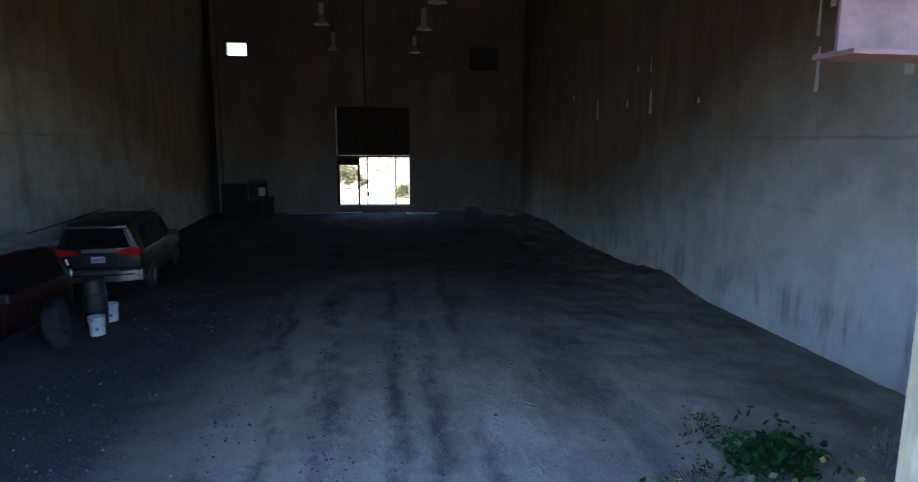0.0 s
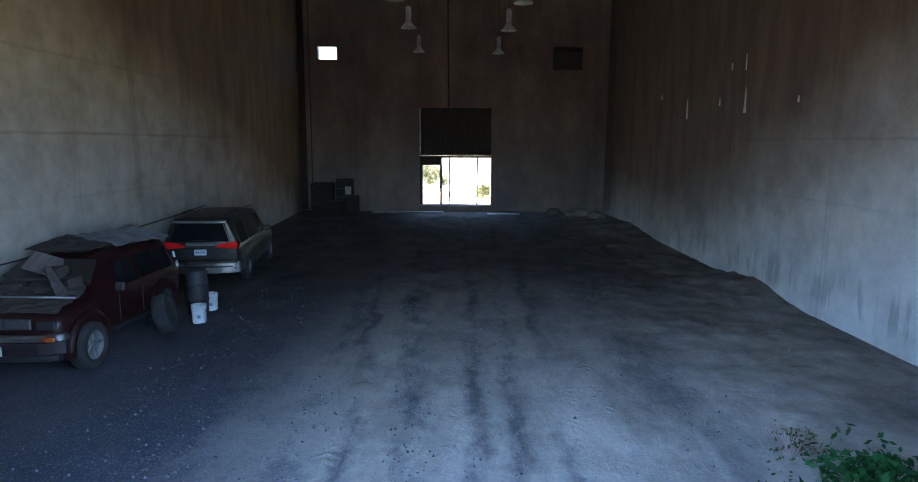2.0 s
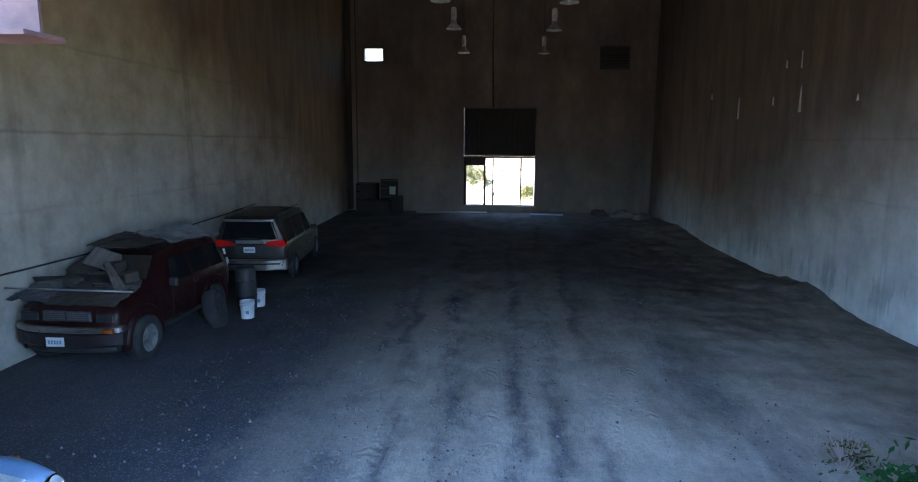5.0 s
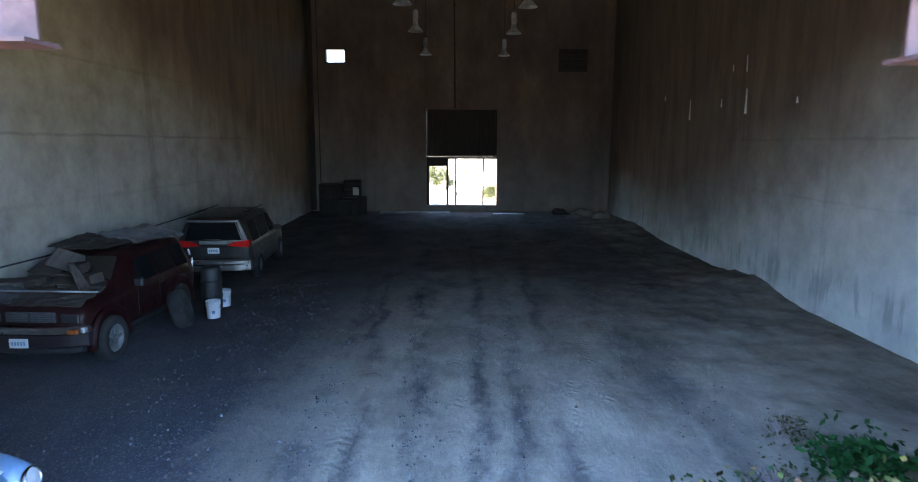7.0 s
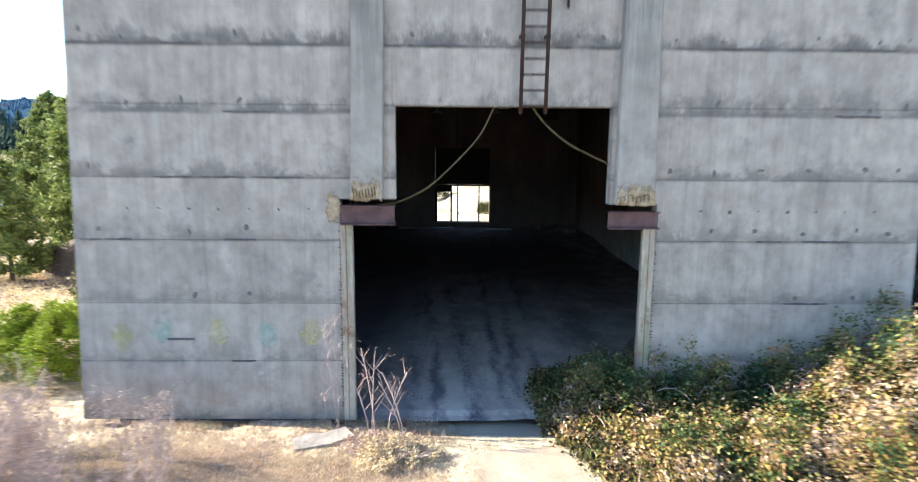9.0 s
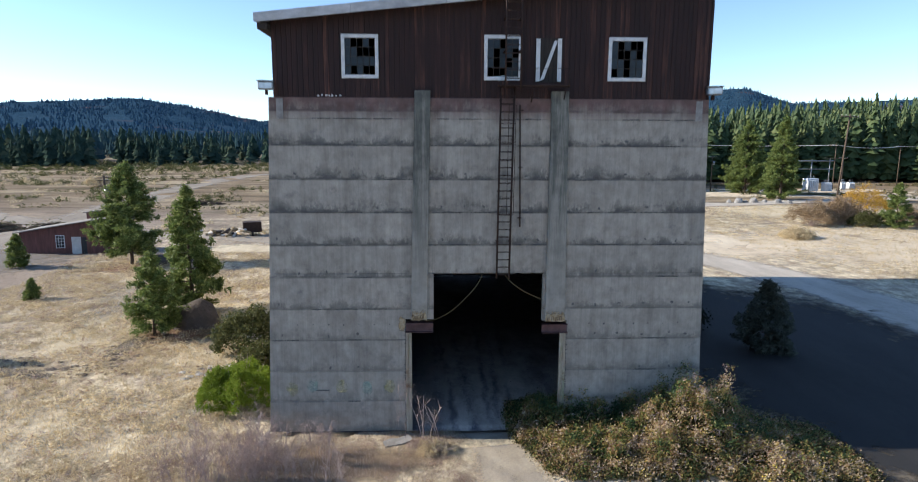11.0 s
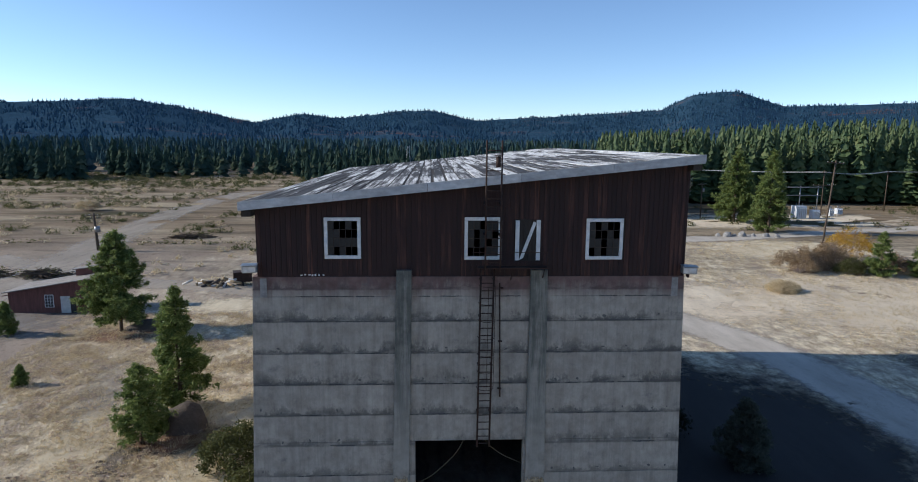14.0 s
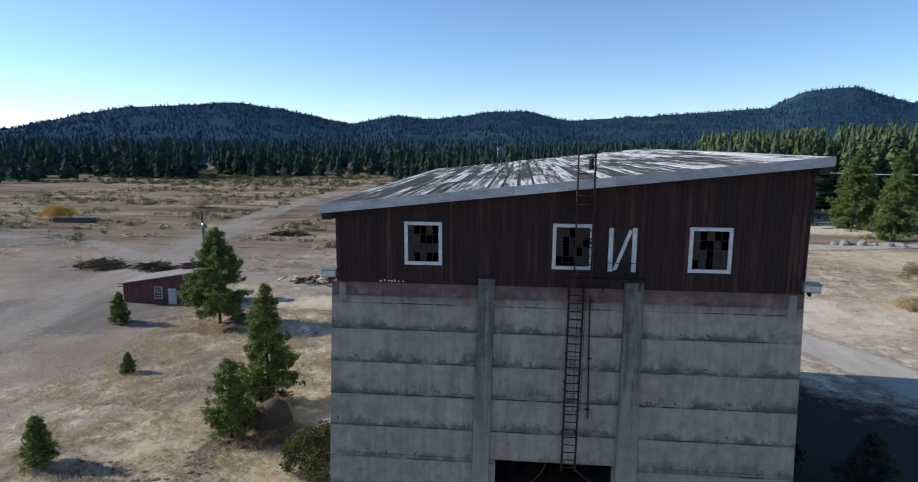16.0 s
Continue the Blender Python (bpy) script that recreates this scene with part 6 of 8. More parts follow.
# junk heaped on the truck
def warped_sheet(name, label, pts, mat, sag=0.05, seed=1, category="sheet"):
    """A limp sheet through four corners, buckled, with thickness."""
    a, b, c, d = [Vector(p) for p in pts]
    t = thing(name, label, category, at=Matrix.Translation((a + b + c + d) / 4))
    o = (a + b + c + d) / 4
    bm = bmesh.new()
    n = 9
    top = [[(a.lerp(b, i / n)).lerp(d.lerp(c, i / n), j / n) - o + Vector((0, 0, sag * noise.noise(Vector((i * 0.55, j * 0.55, seed))) + 0.4 * sag * noise.noise(Vector((i * 1.3, j * 1.3, seed))))) for i in range(n + 1)] for j in range(n + 1)]
    va = [[bm.verts.new(p) for p in r] for r in top]
    vb = [[bm.verts.new(p - Vector((0, 0, 0.012))) for p in r] for r in top]
    for j in range(n):
        for i in range(n):
            bm.faces.new((va[j][i], va[j][i + 1], va[j + 1][i + 1], va[j + 1][i]))
            bm.faces.new((vb[j][i], vb[j + 1][i], vb[j + 1][i + 1], vb[j][i + 1]))
    for k in range(n):
        bm.faces.new((va[0][k + 1], va[0][k], vb[0][k], vb[0][k + 1])), bm.faces.new((va[n][k], va[n][k + 1], vb[n][k + 1], vb[n][k]))
        bm.faces.new((va[k][0], va[k + 1][0], vb[k + 1][0], vb[k][0])), bm.faces.new((va[k + 1][n], va[k][n], vb[k][n], vb[k + 1][n]))
    part("sheet", bm, mat, t)
    return t


warped_sheet("roof_tarp", "pale dusty sheet thrown over the truck roof", [(-7.30, 8.9, 1.98), (-6.35, 8.75, 1.86), (-6.12, 10.25, 1.80), (-7.0, 10.4, 2.02)], TARP, 0.09, 3)
warped_sheet("roof_tarp", "brown warped board lying across the truck roof", [(-7.75, 8.1, 1.86), (-6.65, 8.0, 1.84), (-6.6, 9.0, 1.86), (-7.6, 9.1, 2.0)], CARD, 0.06, 5)
warped_sheet("front_panel_sheet", "buckled brown sheet hanging over the front of the bonnet", [(-7.35, 6.36, 1.20), (-6.15, 6.40, 1.16), (-6.05, 6.80, 1.34), (-7.3, 6.9, 1.36)], CARD, 0.07, 8)
warped_sheet("front_panel_sheet", "dark buckled sheet on the bonnet", [(-8.0, 6.40, 1.24), (-7.3, 6.40, 1.22), (-7.2, 6.95, 1.34), (-7.9, 6.95, 1.38)], DUSTY_PLASTIC, 0.05, 9)
warped_sheet("leaning_board", "pale thin board leaning across the windscreen", [(-6.85, 7.25, 1.72), (-6.72, 7.22, 1.74), (-6.10, 6.75, 1.30), (-6.30, 6.70, 1.28)], BOARD, 0.02, 4, "board")
for i, (x, y, z, sx, sy, r, tilt) in enumerate(((-7.35, 7.0, 1.26, 1.3, 0.45, 6, -4), (-6.95, 7.2, 1.30, 1.3, 0.16, -10, 5), (-6.75, 7.45, 1.36, 0.8, 0.5, 24, 14), (-7.35, 7.5, 1.42, 0.8, 0.35, -30, -14), (-7.0, 7.85, 1.56, 1.0, 0.45, 10, 34), (-7.5, 7.8, 1.52, 0.5, 0.6, -20, 30), (-7.6, 7.25, 1.40, 0.9, 0.2, 50, 10), (-6.5, 7.1, 1.27, 0.6, 0.3, 12, 6))):
    plank_thing("scrap_board", "dusty scrap board heaped on the truck bonnet", "board", (sx, sy, 0.03), pose(x, y, z, tilt, tilt * 0.6, r), BOARD if i % 3 == 1 else CARD, "boards on the bonnet")
for x, y, z, s, r in ((-7.45, 7.35, 1.24, 0.36, 20), (-6.95, 7.75, 1.44, 0.30, -15), (-7.4, 7.95, 1.50, 0.28, 40), (-7.1, 7.15, 1.22, 0.26, 10), (-6.6, 7.55, 1.28, 0.32, -30)):
    b = thing("cardboard_box", "crushed dusty cardboard box heaped before the windscreen", "box", "boxes on the bonnet", at=pose(x, y, z, 6, -5, r))
    part("carton", boxed(-s / 2, s / 2, -s * 0.4, s * 0.4, 0, s * 0.6, 0.008), CARD, b)
    part("flap", boxed(-s / 2, s / 2, -s * 0.4, -s * 0.05, s * 0.605, s * 0.615, m=pose(0, 0, 0, 8)), CARD, b)
pole_t = thing("pale_pole", "thin pale pole laid across the truck bonnet", "pole")
rods("pole", GREY_METAL, pole_t, ((-8.08, 6.5, 1.40), (-5.96, 6.6, 1.36), 0.016))

# cable strung along the west wall
cab = thing("wall_cable", "black cable sagging along the west wall", "cable")
bm = bmesh.new()
tube(bm, [(-8.02 + 0.12 * math.sin(u * 3), 1.0 + 15 * u, 1.82 - 0.10 * u - 0.35 * math.sin(math.pi * u) * 0.35) for u in np.linspace(0, 1, 24)], 0.018, 6)
part("cable", bm, BLACK, cab, smooth=True)

# loose tyre, buckets, bin
lt = thing("loose_tyre", "worn loose truck tyre leaning against the truck", "tyre", at=pose(-5.72, 9.0, 0.02, 0, 0, 12))
wheel(lt, 0, 0, 0.40, 0.27, 1, RUBBER, -14)
for x, y, lab in ((-5.36, 9.75, "white plastic bucket with a dark rim standing on the dirt"), (-5.5, 10.75, "white plastic bucket standing behind another on the dirt")):
    b = thing("bucket", lab, "bucket", "white buckets", at=pose(x, y, floor_z(x, y)))
    bm = bmesh.new()
    lathe(bm, [(0.001, 0.0), (0.132, 0.0), (0.137, 0.01), (0.150, 0.36), (0.158, 0.365), (0.158, 0.385), (0.148, 0.385), (0.130, 0.03), (0.001, 0.03)], n=24)
    part("pail", bm, BUCKET_WHITE, b, smooth=True)
    bm = bmesh.new()
    lathe(bm, [(0.156, 0.30), (0.162, 0.302), (0.162, 0.315), (0.156, 0.317)], n=24)
    part("rib", bm, BUCKET_WHITE, b, smooth=True)
    bm = bmesh.new()
    tube(bm, [(0.16 * math.cos(t), -0.16 * math.sin(t) * 0.5 - 0.02, 0.30 - 0.13 * math.sin(t)) for t in np.linspace(0, math.pi, 11)], 0.004, 4)
    part("handle", bm, GREY_METAL, b)
    part("label_mark", boxed(0.02, 0.09, -0.150, -0.1465, 0.12, 0.19), BLUE_PAINT, b)
bin_ = thing("dark_drum", "tall black plastic drum standing behind the buckets", "drum", at=pose(-5.62, 10.35, 0.04))
bm = bmesh.new()
lathe(bm, [(0.001, 0), (0.20, 0), (0.22, 0.05), (0.23, 0.5), (0.215, 0.95), (0.19, 1.0), (0.001, 1.0)], n=26)
part("drum_body", bm, BLACK, bin_, smooth=True)
for z in (0.30, 0.66):
    bm = bmesh.new()
    lathe(bm, [(0.222, z), (0.24, z + 0.015), (0.24, z + 0.035), (0.222, z + 0.05)], n=26)
    part("hoop", bm, BLACK, bin_, smooth=True)


def blue_car(at):
    """Old round-winged car, front towards -y in its own frame."""
    v = thing("blue_car", "old light blue round-winged car parked beside the front wall", "car", at=at)
    st = [(0.0, 0.55, 0.40, 0.62, 0.70, 0.42), (0.12, 0.62, 0.36, 0.74, 0.82, 0.46), (0.5, 0.66, 0.34, 0.86, 0.93, 0.50), (1.1, 0.70, 0.30, 0.92, 1.00, 0.54), (1.35, 0.74, 0.30, 0.92, 1.05, 0.56), (1.75, 0.76, 0.30, 0.92, 1.42, 0.50),
          (2.4, 0.77, 0.30, 0.92, 1.48, 0.52), (3.0, 0.76, 0.30, 0.90, 1.36, 0.5), (3.6, 0.70, 0.34, 0.84, 1.00, 0.46), (3.95, 0.55, 0.42, 0.66, 0.72, 0.36)]
    bm = bmesh.new()
    loft(bm, [car_ring(s) for s in st])
    part("body", bm, [BLUE_PAINT], v, smooth=True)
    bm = bmesh.new()
    loft(bm, [[(-0.42, 0.10, 0.845), (0.42, 0.10, 0.845), (0.42, 0.10, 0.86), (-0.42, 0.10, 0.86)], [(-0.50, 1.2, 1.025), (0.50, 1.2, 1.025), (0.50, 1.2, 1.045), (-0.50, 1.2, 1.045)]])
    part("bonnet", bm, BUCKET_WHITE, v, "dusty pale bonnet")
    for s in (-1, 1):
        bm = bmesh.new()
        secs = []
        for i in range(9):
            f = i / 8
            y, r = 0.02 + 1.05 * f, 0.10 + 0.16 * math.sin(math.pi * (0.12 + 0.80 * f)) ** 0.7
            secs.append([(s * (0.60 + r * 0.85 * math.cos(t)), y, 0.60 + r * 1.15 * math.sin(t) + 0.06 * math.sin(math.pi * f)) for t in np.linspace(0, 2 * math.pi, 15)[:-1]])
        loft(bm, secs)
        part("front_wing", bm, BLUE_PAINT, v, "rounded light blue wing", True)
        bm = bmesh.new()
        lathe(bm, [(0.115, -0.05), (0.118, 0.02), (0.105, 0.035), (0.098, 0.02)], n=22, m=pose(s * 0.60, -0.01, 0.68, 75))
        bezel = part("headlight", bm, CHROME, v, "round chrome headlight", True)
        bm = bmesh.new()
        lathe(bm, [(0.099, 0.02), (0.07, 0.038), (0.001, 0.046)], n=22, m=pose(s * 0.60, -0.01, 0.68, 75))
        part("lens", bm, CLEAR_LENS, bezel, smooth=True)
        part("turn_signal", boxed(s * 0.66 - 0.045, s * 0.66 + 0.045, 0.34, 0.46, 0.885, 0.93, 0.015), AMBER, v, "amber turn signal")
        wheel(v, s * 0.66, 0.55, 0.31, 0.16, s)
        wheel(v, s * 0.66, 3.1, 0.31, 0.16, s)
        side_glass(v, st, 1.8, 2.4, s)
        side_glass(v, st, 2.48, 3.0, s)
    part("front_bumper", boxed(-0.68, 0.68, -0.16, -0.08, 0.40, 0.50, 0.03), CHROME, v)
    return v


blue_car(pose(-3.95, 1.42, 0.02, 0, 0, 92))

# pendant lamps in two rows
def pendant(x, y, z):
    p = thing("pendant_lamp", "old high-bay pendant lamp with a dull grey shade", "lamp", "hanging lamps", at=pose(x, y, z))
    bm = bmesh.new()
    lathe(bm, [(0.001, 0.30), (0.09, 0.30), (0.11, 0.18), (0.22, 0.06), (0.27, 0.0), (0.285, -0.01), (0.27, -0.012), (0.20, 0.05), (0.09, 0.16), (0.001, 0.20)], n=22)
    part("shade", bm, ENAMEL, p, "dusty grey shade", True)
    bm = bmesh.new()
    lathe(bm, [(0.001, 0.30), (0.08, 0.30), (0.10, 0.40), (0.10, 0.66), (0.07, 0.74), (0.001, 0.74)], n=16)
    part("ballast", bm, ENAMEL, p, smooth=True)
    bm = bmesh.new()
    lathe(bm, [(0.001, -0.02), (0.05, 0.0), (0.06, 0.06), (0.03, 0.18)], n=12)
    part("bulb", bm, CLEAR_LENS, p, smooth=True)
    rods("stem", BLACK, p, ((0, 0, 0.8), (0, 0, TOP - 0.5 - z), 0.014))


for x, y, z in ((-1.66, 15.3, 7.82), (-1.62, 20.0, 7.88), (-1.58, 25.9, 7.87), (2.02, 15.7, 7.84), (1.98, 20.1, 7.84), (2.06, 26.3, 7.90)):
    pendant(x, y, z)

# rubbish heap by the back wall
for x, y, w, d, h, mat in ((-6.9, 29.6, 1.1, 0.7, 1.55, DARK), (-5.75, 29.7, 0.9, 0.6, 1.75, DARK), (-6.3, 29.1, 1.3, 0.5, 0.7, DARK), (-5.2, 29.3, 0.5, 0.5, 0.9, DARK)):
    t = thing("old_crate", "dark broken timber crate piled by the back wall", "crate", "crates by the back wall", at=pose(x, y, floor_z(x, y), 0, 0, rng.uniform(-12, 12)))
    n = 4
    for i in range(n):
        part("slat", boxed(-w / 2, w / 2, -d / 2, -d / 2 + 0.02, i * h / n, (i + 0.85) * h / n, 0.004), mat, t)
        part("slat", boxed(-w / 2, w / 2, d / 2 - 0.02, d / 2, i * h / n, (i + 0.85) * h / n, 0.004), mat, t)
    for sx in (-1, 1):
        part("side", boxed(sx * w / 2 - 0.012, sx * w / 2 + 0.012, -d / 2 + 0.025, d / 2 - 0.025, 0, h, 0.004), mat, t)
    part("lid", boxed(-w / 2, w / 2, -d / 2, d / 2, h + 0.002, h + 0.024, 0.004), mat, t)
sign = thing("leaning_sheet", "small pale sheet propped on the crates", "sheet", at=pose(-5.5, 29.25, 1.1, -8, 0, 5))
part("board", boxed(-0.16, 0.16, -0.01, 0.01, 0, 0.42, 0.004), PALE_STONE, sign)
for x, y, w in ((6.6, 29.2, 1.4), (7.3, 28.0, 0.9), (5.4, 29.6, 0.8)):
    bm = bmesh.new()
    bmesh.ops.create_icosphere(bm, subdivisions=3, radius=1.0)
    for v in bm.verts:
        k = 1 + 0.35 * noise.noise(v.co * 1.7 + Vector((x, y, 0)))
        v.co = Vector((v.co.x * w * 0.5 * k, v.co.y * 0.35 * k, max(-0.05, v.co.z * 0.32 * k)))
    bmesh.ops.translate(bm, verts=bm.verts[:], vec=(x, y, floor_z(x, y)))
    tagged(part("dirt_heap", bm, FLOOR, None, "", True), "low dark heap of dirt by the back wall", "heap", "dirt heaps")

# pale drips of lime on the east wall
for y, z0, z1, w in ((14.62, 4.72, 5.42, 0.075), (14.72, 5.9, 6.35, 0.045), (18.95, 4.70, 5.40, 0.085), (21.7, 5.55, 5.75, 0.07), (16.3, 5.0, 5.25, 0.06), (11.9, 4.85, 5.0, 0.06), (15.6, 6.0, 6.2, 0.05), (7.74, 4.8, 5.6, 0.06), (7.82, 5.8, 6.5, 0.05), (7.5, 6.25, 6.5, 0.09), (5.75, 4.9, 5.5, 0.09)):
    bm = bmesh.new()
    n = 9
    prev = None
    for i in range(n + 1):
        f = i / n
        ww = w * (0.35 + 0.65 * (1 - f)) * (0.8 + 0.4 * rng.random())
        zz = z0 + (z1 - z0) * f
        row = [bm.verts.new((RIGHT_IN - 0.004, y - ww, zz)), bm.verts.new((RIGHT_IN - 0.02, y, zz)), bm.verts.new((RIGHT_IN - 0.004, y + ww, zz))]
        if prev:
            bm.faces.new((prev[0], prev[1], row[1], row[0])), bm.faces.new((prev[1], prev[2], row[2], row[1]))
        prev = row
    tagged(part("lime_drip", bm, WHITE), "white lime drip down the stained east wall", "drip", "lime drips", "structure")

# loose gravel on the floor, thickest in the wheel lanes
g = np.random.default_rng(66)
base = np.array([(1, 0, 0), (-1, 0, 0), (0, 1, 0), (0, -1, 0), (0, 0, 1), (0, 0, -1)], float)
tri = np.array([(0, 2, 4), (2, 1, 4), (1, 3, 4), (3, 0, 4), (2, 0, 5), (1, 2, 5), (3, 1, 5), (0, 3, 5)])
LANES = ((-0.3, -0.055, 0.20), (0.33, 0.012, 0.14), (0.65, 0.045, 0.14), (-3.6, -0.05, 0.9), (-1.9, -0.03, 0.3), (3.5, 0.0, 0.45))
for nm, count, mat, lab, lo, hi in (("floor_gravel", 4200, GRIT, "bluish grey gravel pressed into the wheel lanes", 0.006, 0.024), ("floor_stones", 420, ROCK, "small brown stones strewn over the dirt floor", 0.007, 0.028)):
    vs, fs = [], []
    while len(vs) < count:
        y = 1.0 + 12 * g.random() ** 1.4
        if nm == "floor_gravel":
            x0, drift, half = LANES[int(g.integers(0, 6))] if g.random() < 0.75 else LANES[3]
            x = x0 + drift * y + g.normal(0, half * 0.75)
        else:
            x = g.uniform(-6, 7.5)
        if smooth_noise(x, y, 1.1, 11) < -0.02 and g.random() < 0.8:
            continue
        s = lo + (hi - lo) * g.random() ** 3
        vs.append(np.array((x, y, floor_z(x, y) + s * 0.3)) + base * s * g.uniform(0.6, 1.3, (6, 3)))
        fs.append(tri + 6 * (len(vs) - 1))
    tagged(raw(nm, np.concatenate(vs), np.concatenate(fs), mat), lab, "stones", kind="stuff")

# ---- plants and the yard ----
def foliage(name, parent, centres, size, per, mat, seed, flat=0.6, spread=0.3, slim=0.5):
    v, f = leaf_cloud(np.array(centres), size, per, flat, seed, spread, slim)
    return raw(name, v, f, mat, parent)


def pine(x, y, h, label, seed, width=0.30, bare=0.12, mat=PINE, whorls=None, dense=1.0):
    """A pine: tapered trunk, whorls of limbs, tufts of needles along each limb."""
    z = ground_z(x, y)
    t = thing("pine_tree", label, "tree", "pines", at=pose(x, y, z - 0.05))
    g = np.random.default_rng(seed)
    bm = bmesh.new()
    k = 8
    tube(bm, [(0.05 * h * 0.1 * math.sin(i), 0.04 * h * 0.1 * math.cos(i * 1.3), h * i / k) for i in range(k)], 0.001, 7)
    for i, v in enumerate(bm.verts):
        ring = i // 7
        r = 0.017 * h * (1 - ring / k) + 0.012
        a = 2 * math.pi * (i % 7) / 7
        v.co = Vector((0.008 * h * math.sin(ring * 1.1) * 0.4 + r * math.cos(a), r * math.sin(a), h * ring / k))
    part("trunk", bm, BARK, t, smooth=True)
    cs, bm = [], bmesh.new()
    whorls = whorls or int(9 + 1.25 * h)
    for w in range(whorls):
        f = bare + (0.985 - bare) * (w + g.uniform(-0.3, 0.3)) / whorls
        f = min(max(f, bare), 0.98)
        length = h * width * (1 - f) ** 0.72 * (0.55 + 0.45 * min(1.0, (f - bare) * 6 + 0.3))
        for b in range(int(g.integers(5, 8))):
            a = g.uniform(0, 2 * math.pi)
            l = length * g.uniform(0.72, 1.12)
            p = Vector((0, 0, h * f))
            q = p + Vector((l * math.cos(a), l * math.sin(a), l * g.uniform(-0.08, 0.30)))
            rod(bm, p, q, 0.012 * l + 0.006, 0.004, 4)
            for s in np.linspace(0.38, 1.0, max(3, int(l * 4.5 * dense))):
                c = p.lerp(q, s)
                cs.append((c.x + g.normal(0, 0.10 * l * s), c.y + g.normal(0, 0.10 * l * s), c.z + g.normal(0.03, 0.05 * l)))
    cs += [(g.normal(0, 0.05), g.normal(0, 0.05), h * u) for u in np.linspace(0.9, 1.0, 6)]
    tagged(part("branchwork", bm, BARK, t), kind="stuff")
    foliage("crown", t, cs, 0.03 * h ** 0.5 + 0.085, 28, mat, seed, 0.8, 0.020 * h ** 0.6 + 0.045, 0.22)
    return t


pine(-33.35, 38.9, 10.6, "tall full green pine standing on the dry slope", 31, 0.42, 0.12, dense=1.3)
pine(-19.25, 18.5, 9.1, "slender green pine behind a dirt mound", 32, 0.30, 0.08, dense=0.95)
pine(-19.65, 13.4, 5.3, "young green pine beside a dirt mound", 33, 0.38, 0.10, dense=1.0)
pine(-44.5, 38.4, 3.4, "small rounded dark pine on bare ground", 34, 0.38, 0.06, whorls=16)
pine(-34.2, 24.4, 1.7, "small bushy pine sapling on dry grass", 35, 0.42, 0.05, whorls=10)
pine(-29.6, 9.2, 3.2, "young bright green pine on dry grass", 36, 0.36, 0.06, whorls=14)
pine(74, 124.5, 18.0, "broad dark green pine beside the road", 37, 0.33, 0.02, whorls=30, mat=PINE, dense=1.0)
pine(71.8, 104.8, 18.0, "tall dark pine beside the boulders", 38, 0.26, 0.03, whorls=32, mat=PINE, dense=1.0)
pine(64.6, 61.5, 6.6, "young bright green pine among golden shrubs", 39, 0.36, 0.02, whorls=16)
pine(69.6, 59.5, 6.6, "young green pine at the edge of the shrubs", 40, 0.36, 0.02, whorls=16)
pine(80, 118, 16.0, "dark pine in front of the forest", 41, 0.22, 0.04, whorls=24, mat=FIR, dense=0.7)


def shrub(name, x, y, w, d, h, mat, label, seed, n=60, per=26, size=0.07, group="", z=None, leaf=True, twigs=14):
    """A mound of leaves over a few stems with an uneven outline."""
    z = ground_z(x, y) if z is None else z
    t = thing(name, label, "bush", group, at=pose(x, y, z))
    g = np.random.default_rng(seed)
    bm = bmesh.new()
    for _ in range(twigs):
        a, r = g.uniform(0, 6.28), g.uniform(0.2, 0.95)
        q = (w / 2 * r * math.cos(a), d / 2 * r * math.sin(a), h * (1 - r * r * 0.6) * g.uniform(0.7, 1.1))
        rod(bm, (q[0] * 0.25, q[1] * 0.25, 0), q, 0.014, 0.004, 4)
    part("stem_cluster", bm, TWIG, t)
    if leaf:
        cs = []
        for _ in range(n):
            a, r = g.uniform(0, 6.28), math.sqrt(g.uniform(0, 1))
            k = 0.75 + 0.4 * noise.noise(Vector((x + 1.5 * math.cos(a), y + 1.5 * math.sin(a), seed)))
            top = h * math.sqrt(max(0.05, 1 - (r * 0.95) ** 2)) * (0.8 + 0.35 * noise.noise(Vector((seed + r * 2 * math.cos(a), r * 2 * math.sin(a), 1.0))))
            cs.append((w / 2 * k * 1.2 * r * math.cos(a), d / 2 * k * 1.2 * r * math.sin(a), top * g.uniform(0.55, 1.0)))
        foliage("foliage", t, cs, size, per, mat, seed, 0.7, size * 2.2)
    return t


# bramble thicket against the east half of the front wall
WALL_X = (1.2, 2.1, 3.3, 4.5, 5.6, 6.5, 7.0, 7.5, 8.0, 9.1, 10.8, 13.3)
WALL_H = (0.4, 1.0, 1.7, 1.45, 1.4, 1.7, 2.0, 2.35, 2.5, 2.35, 1.5, 0.4)


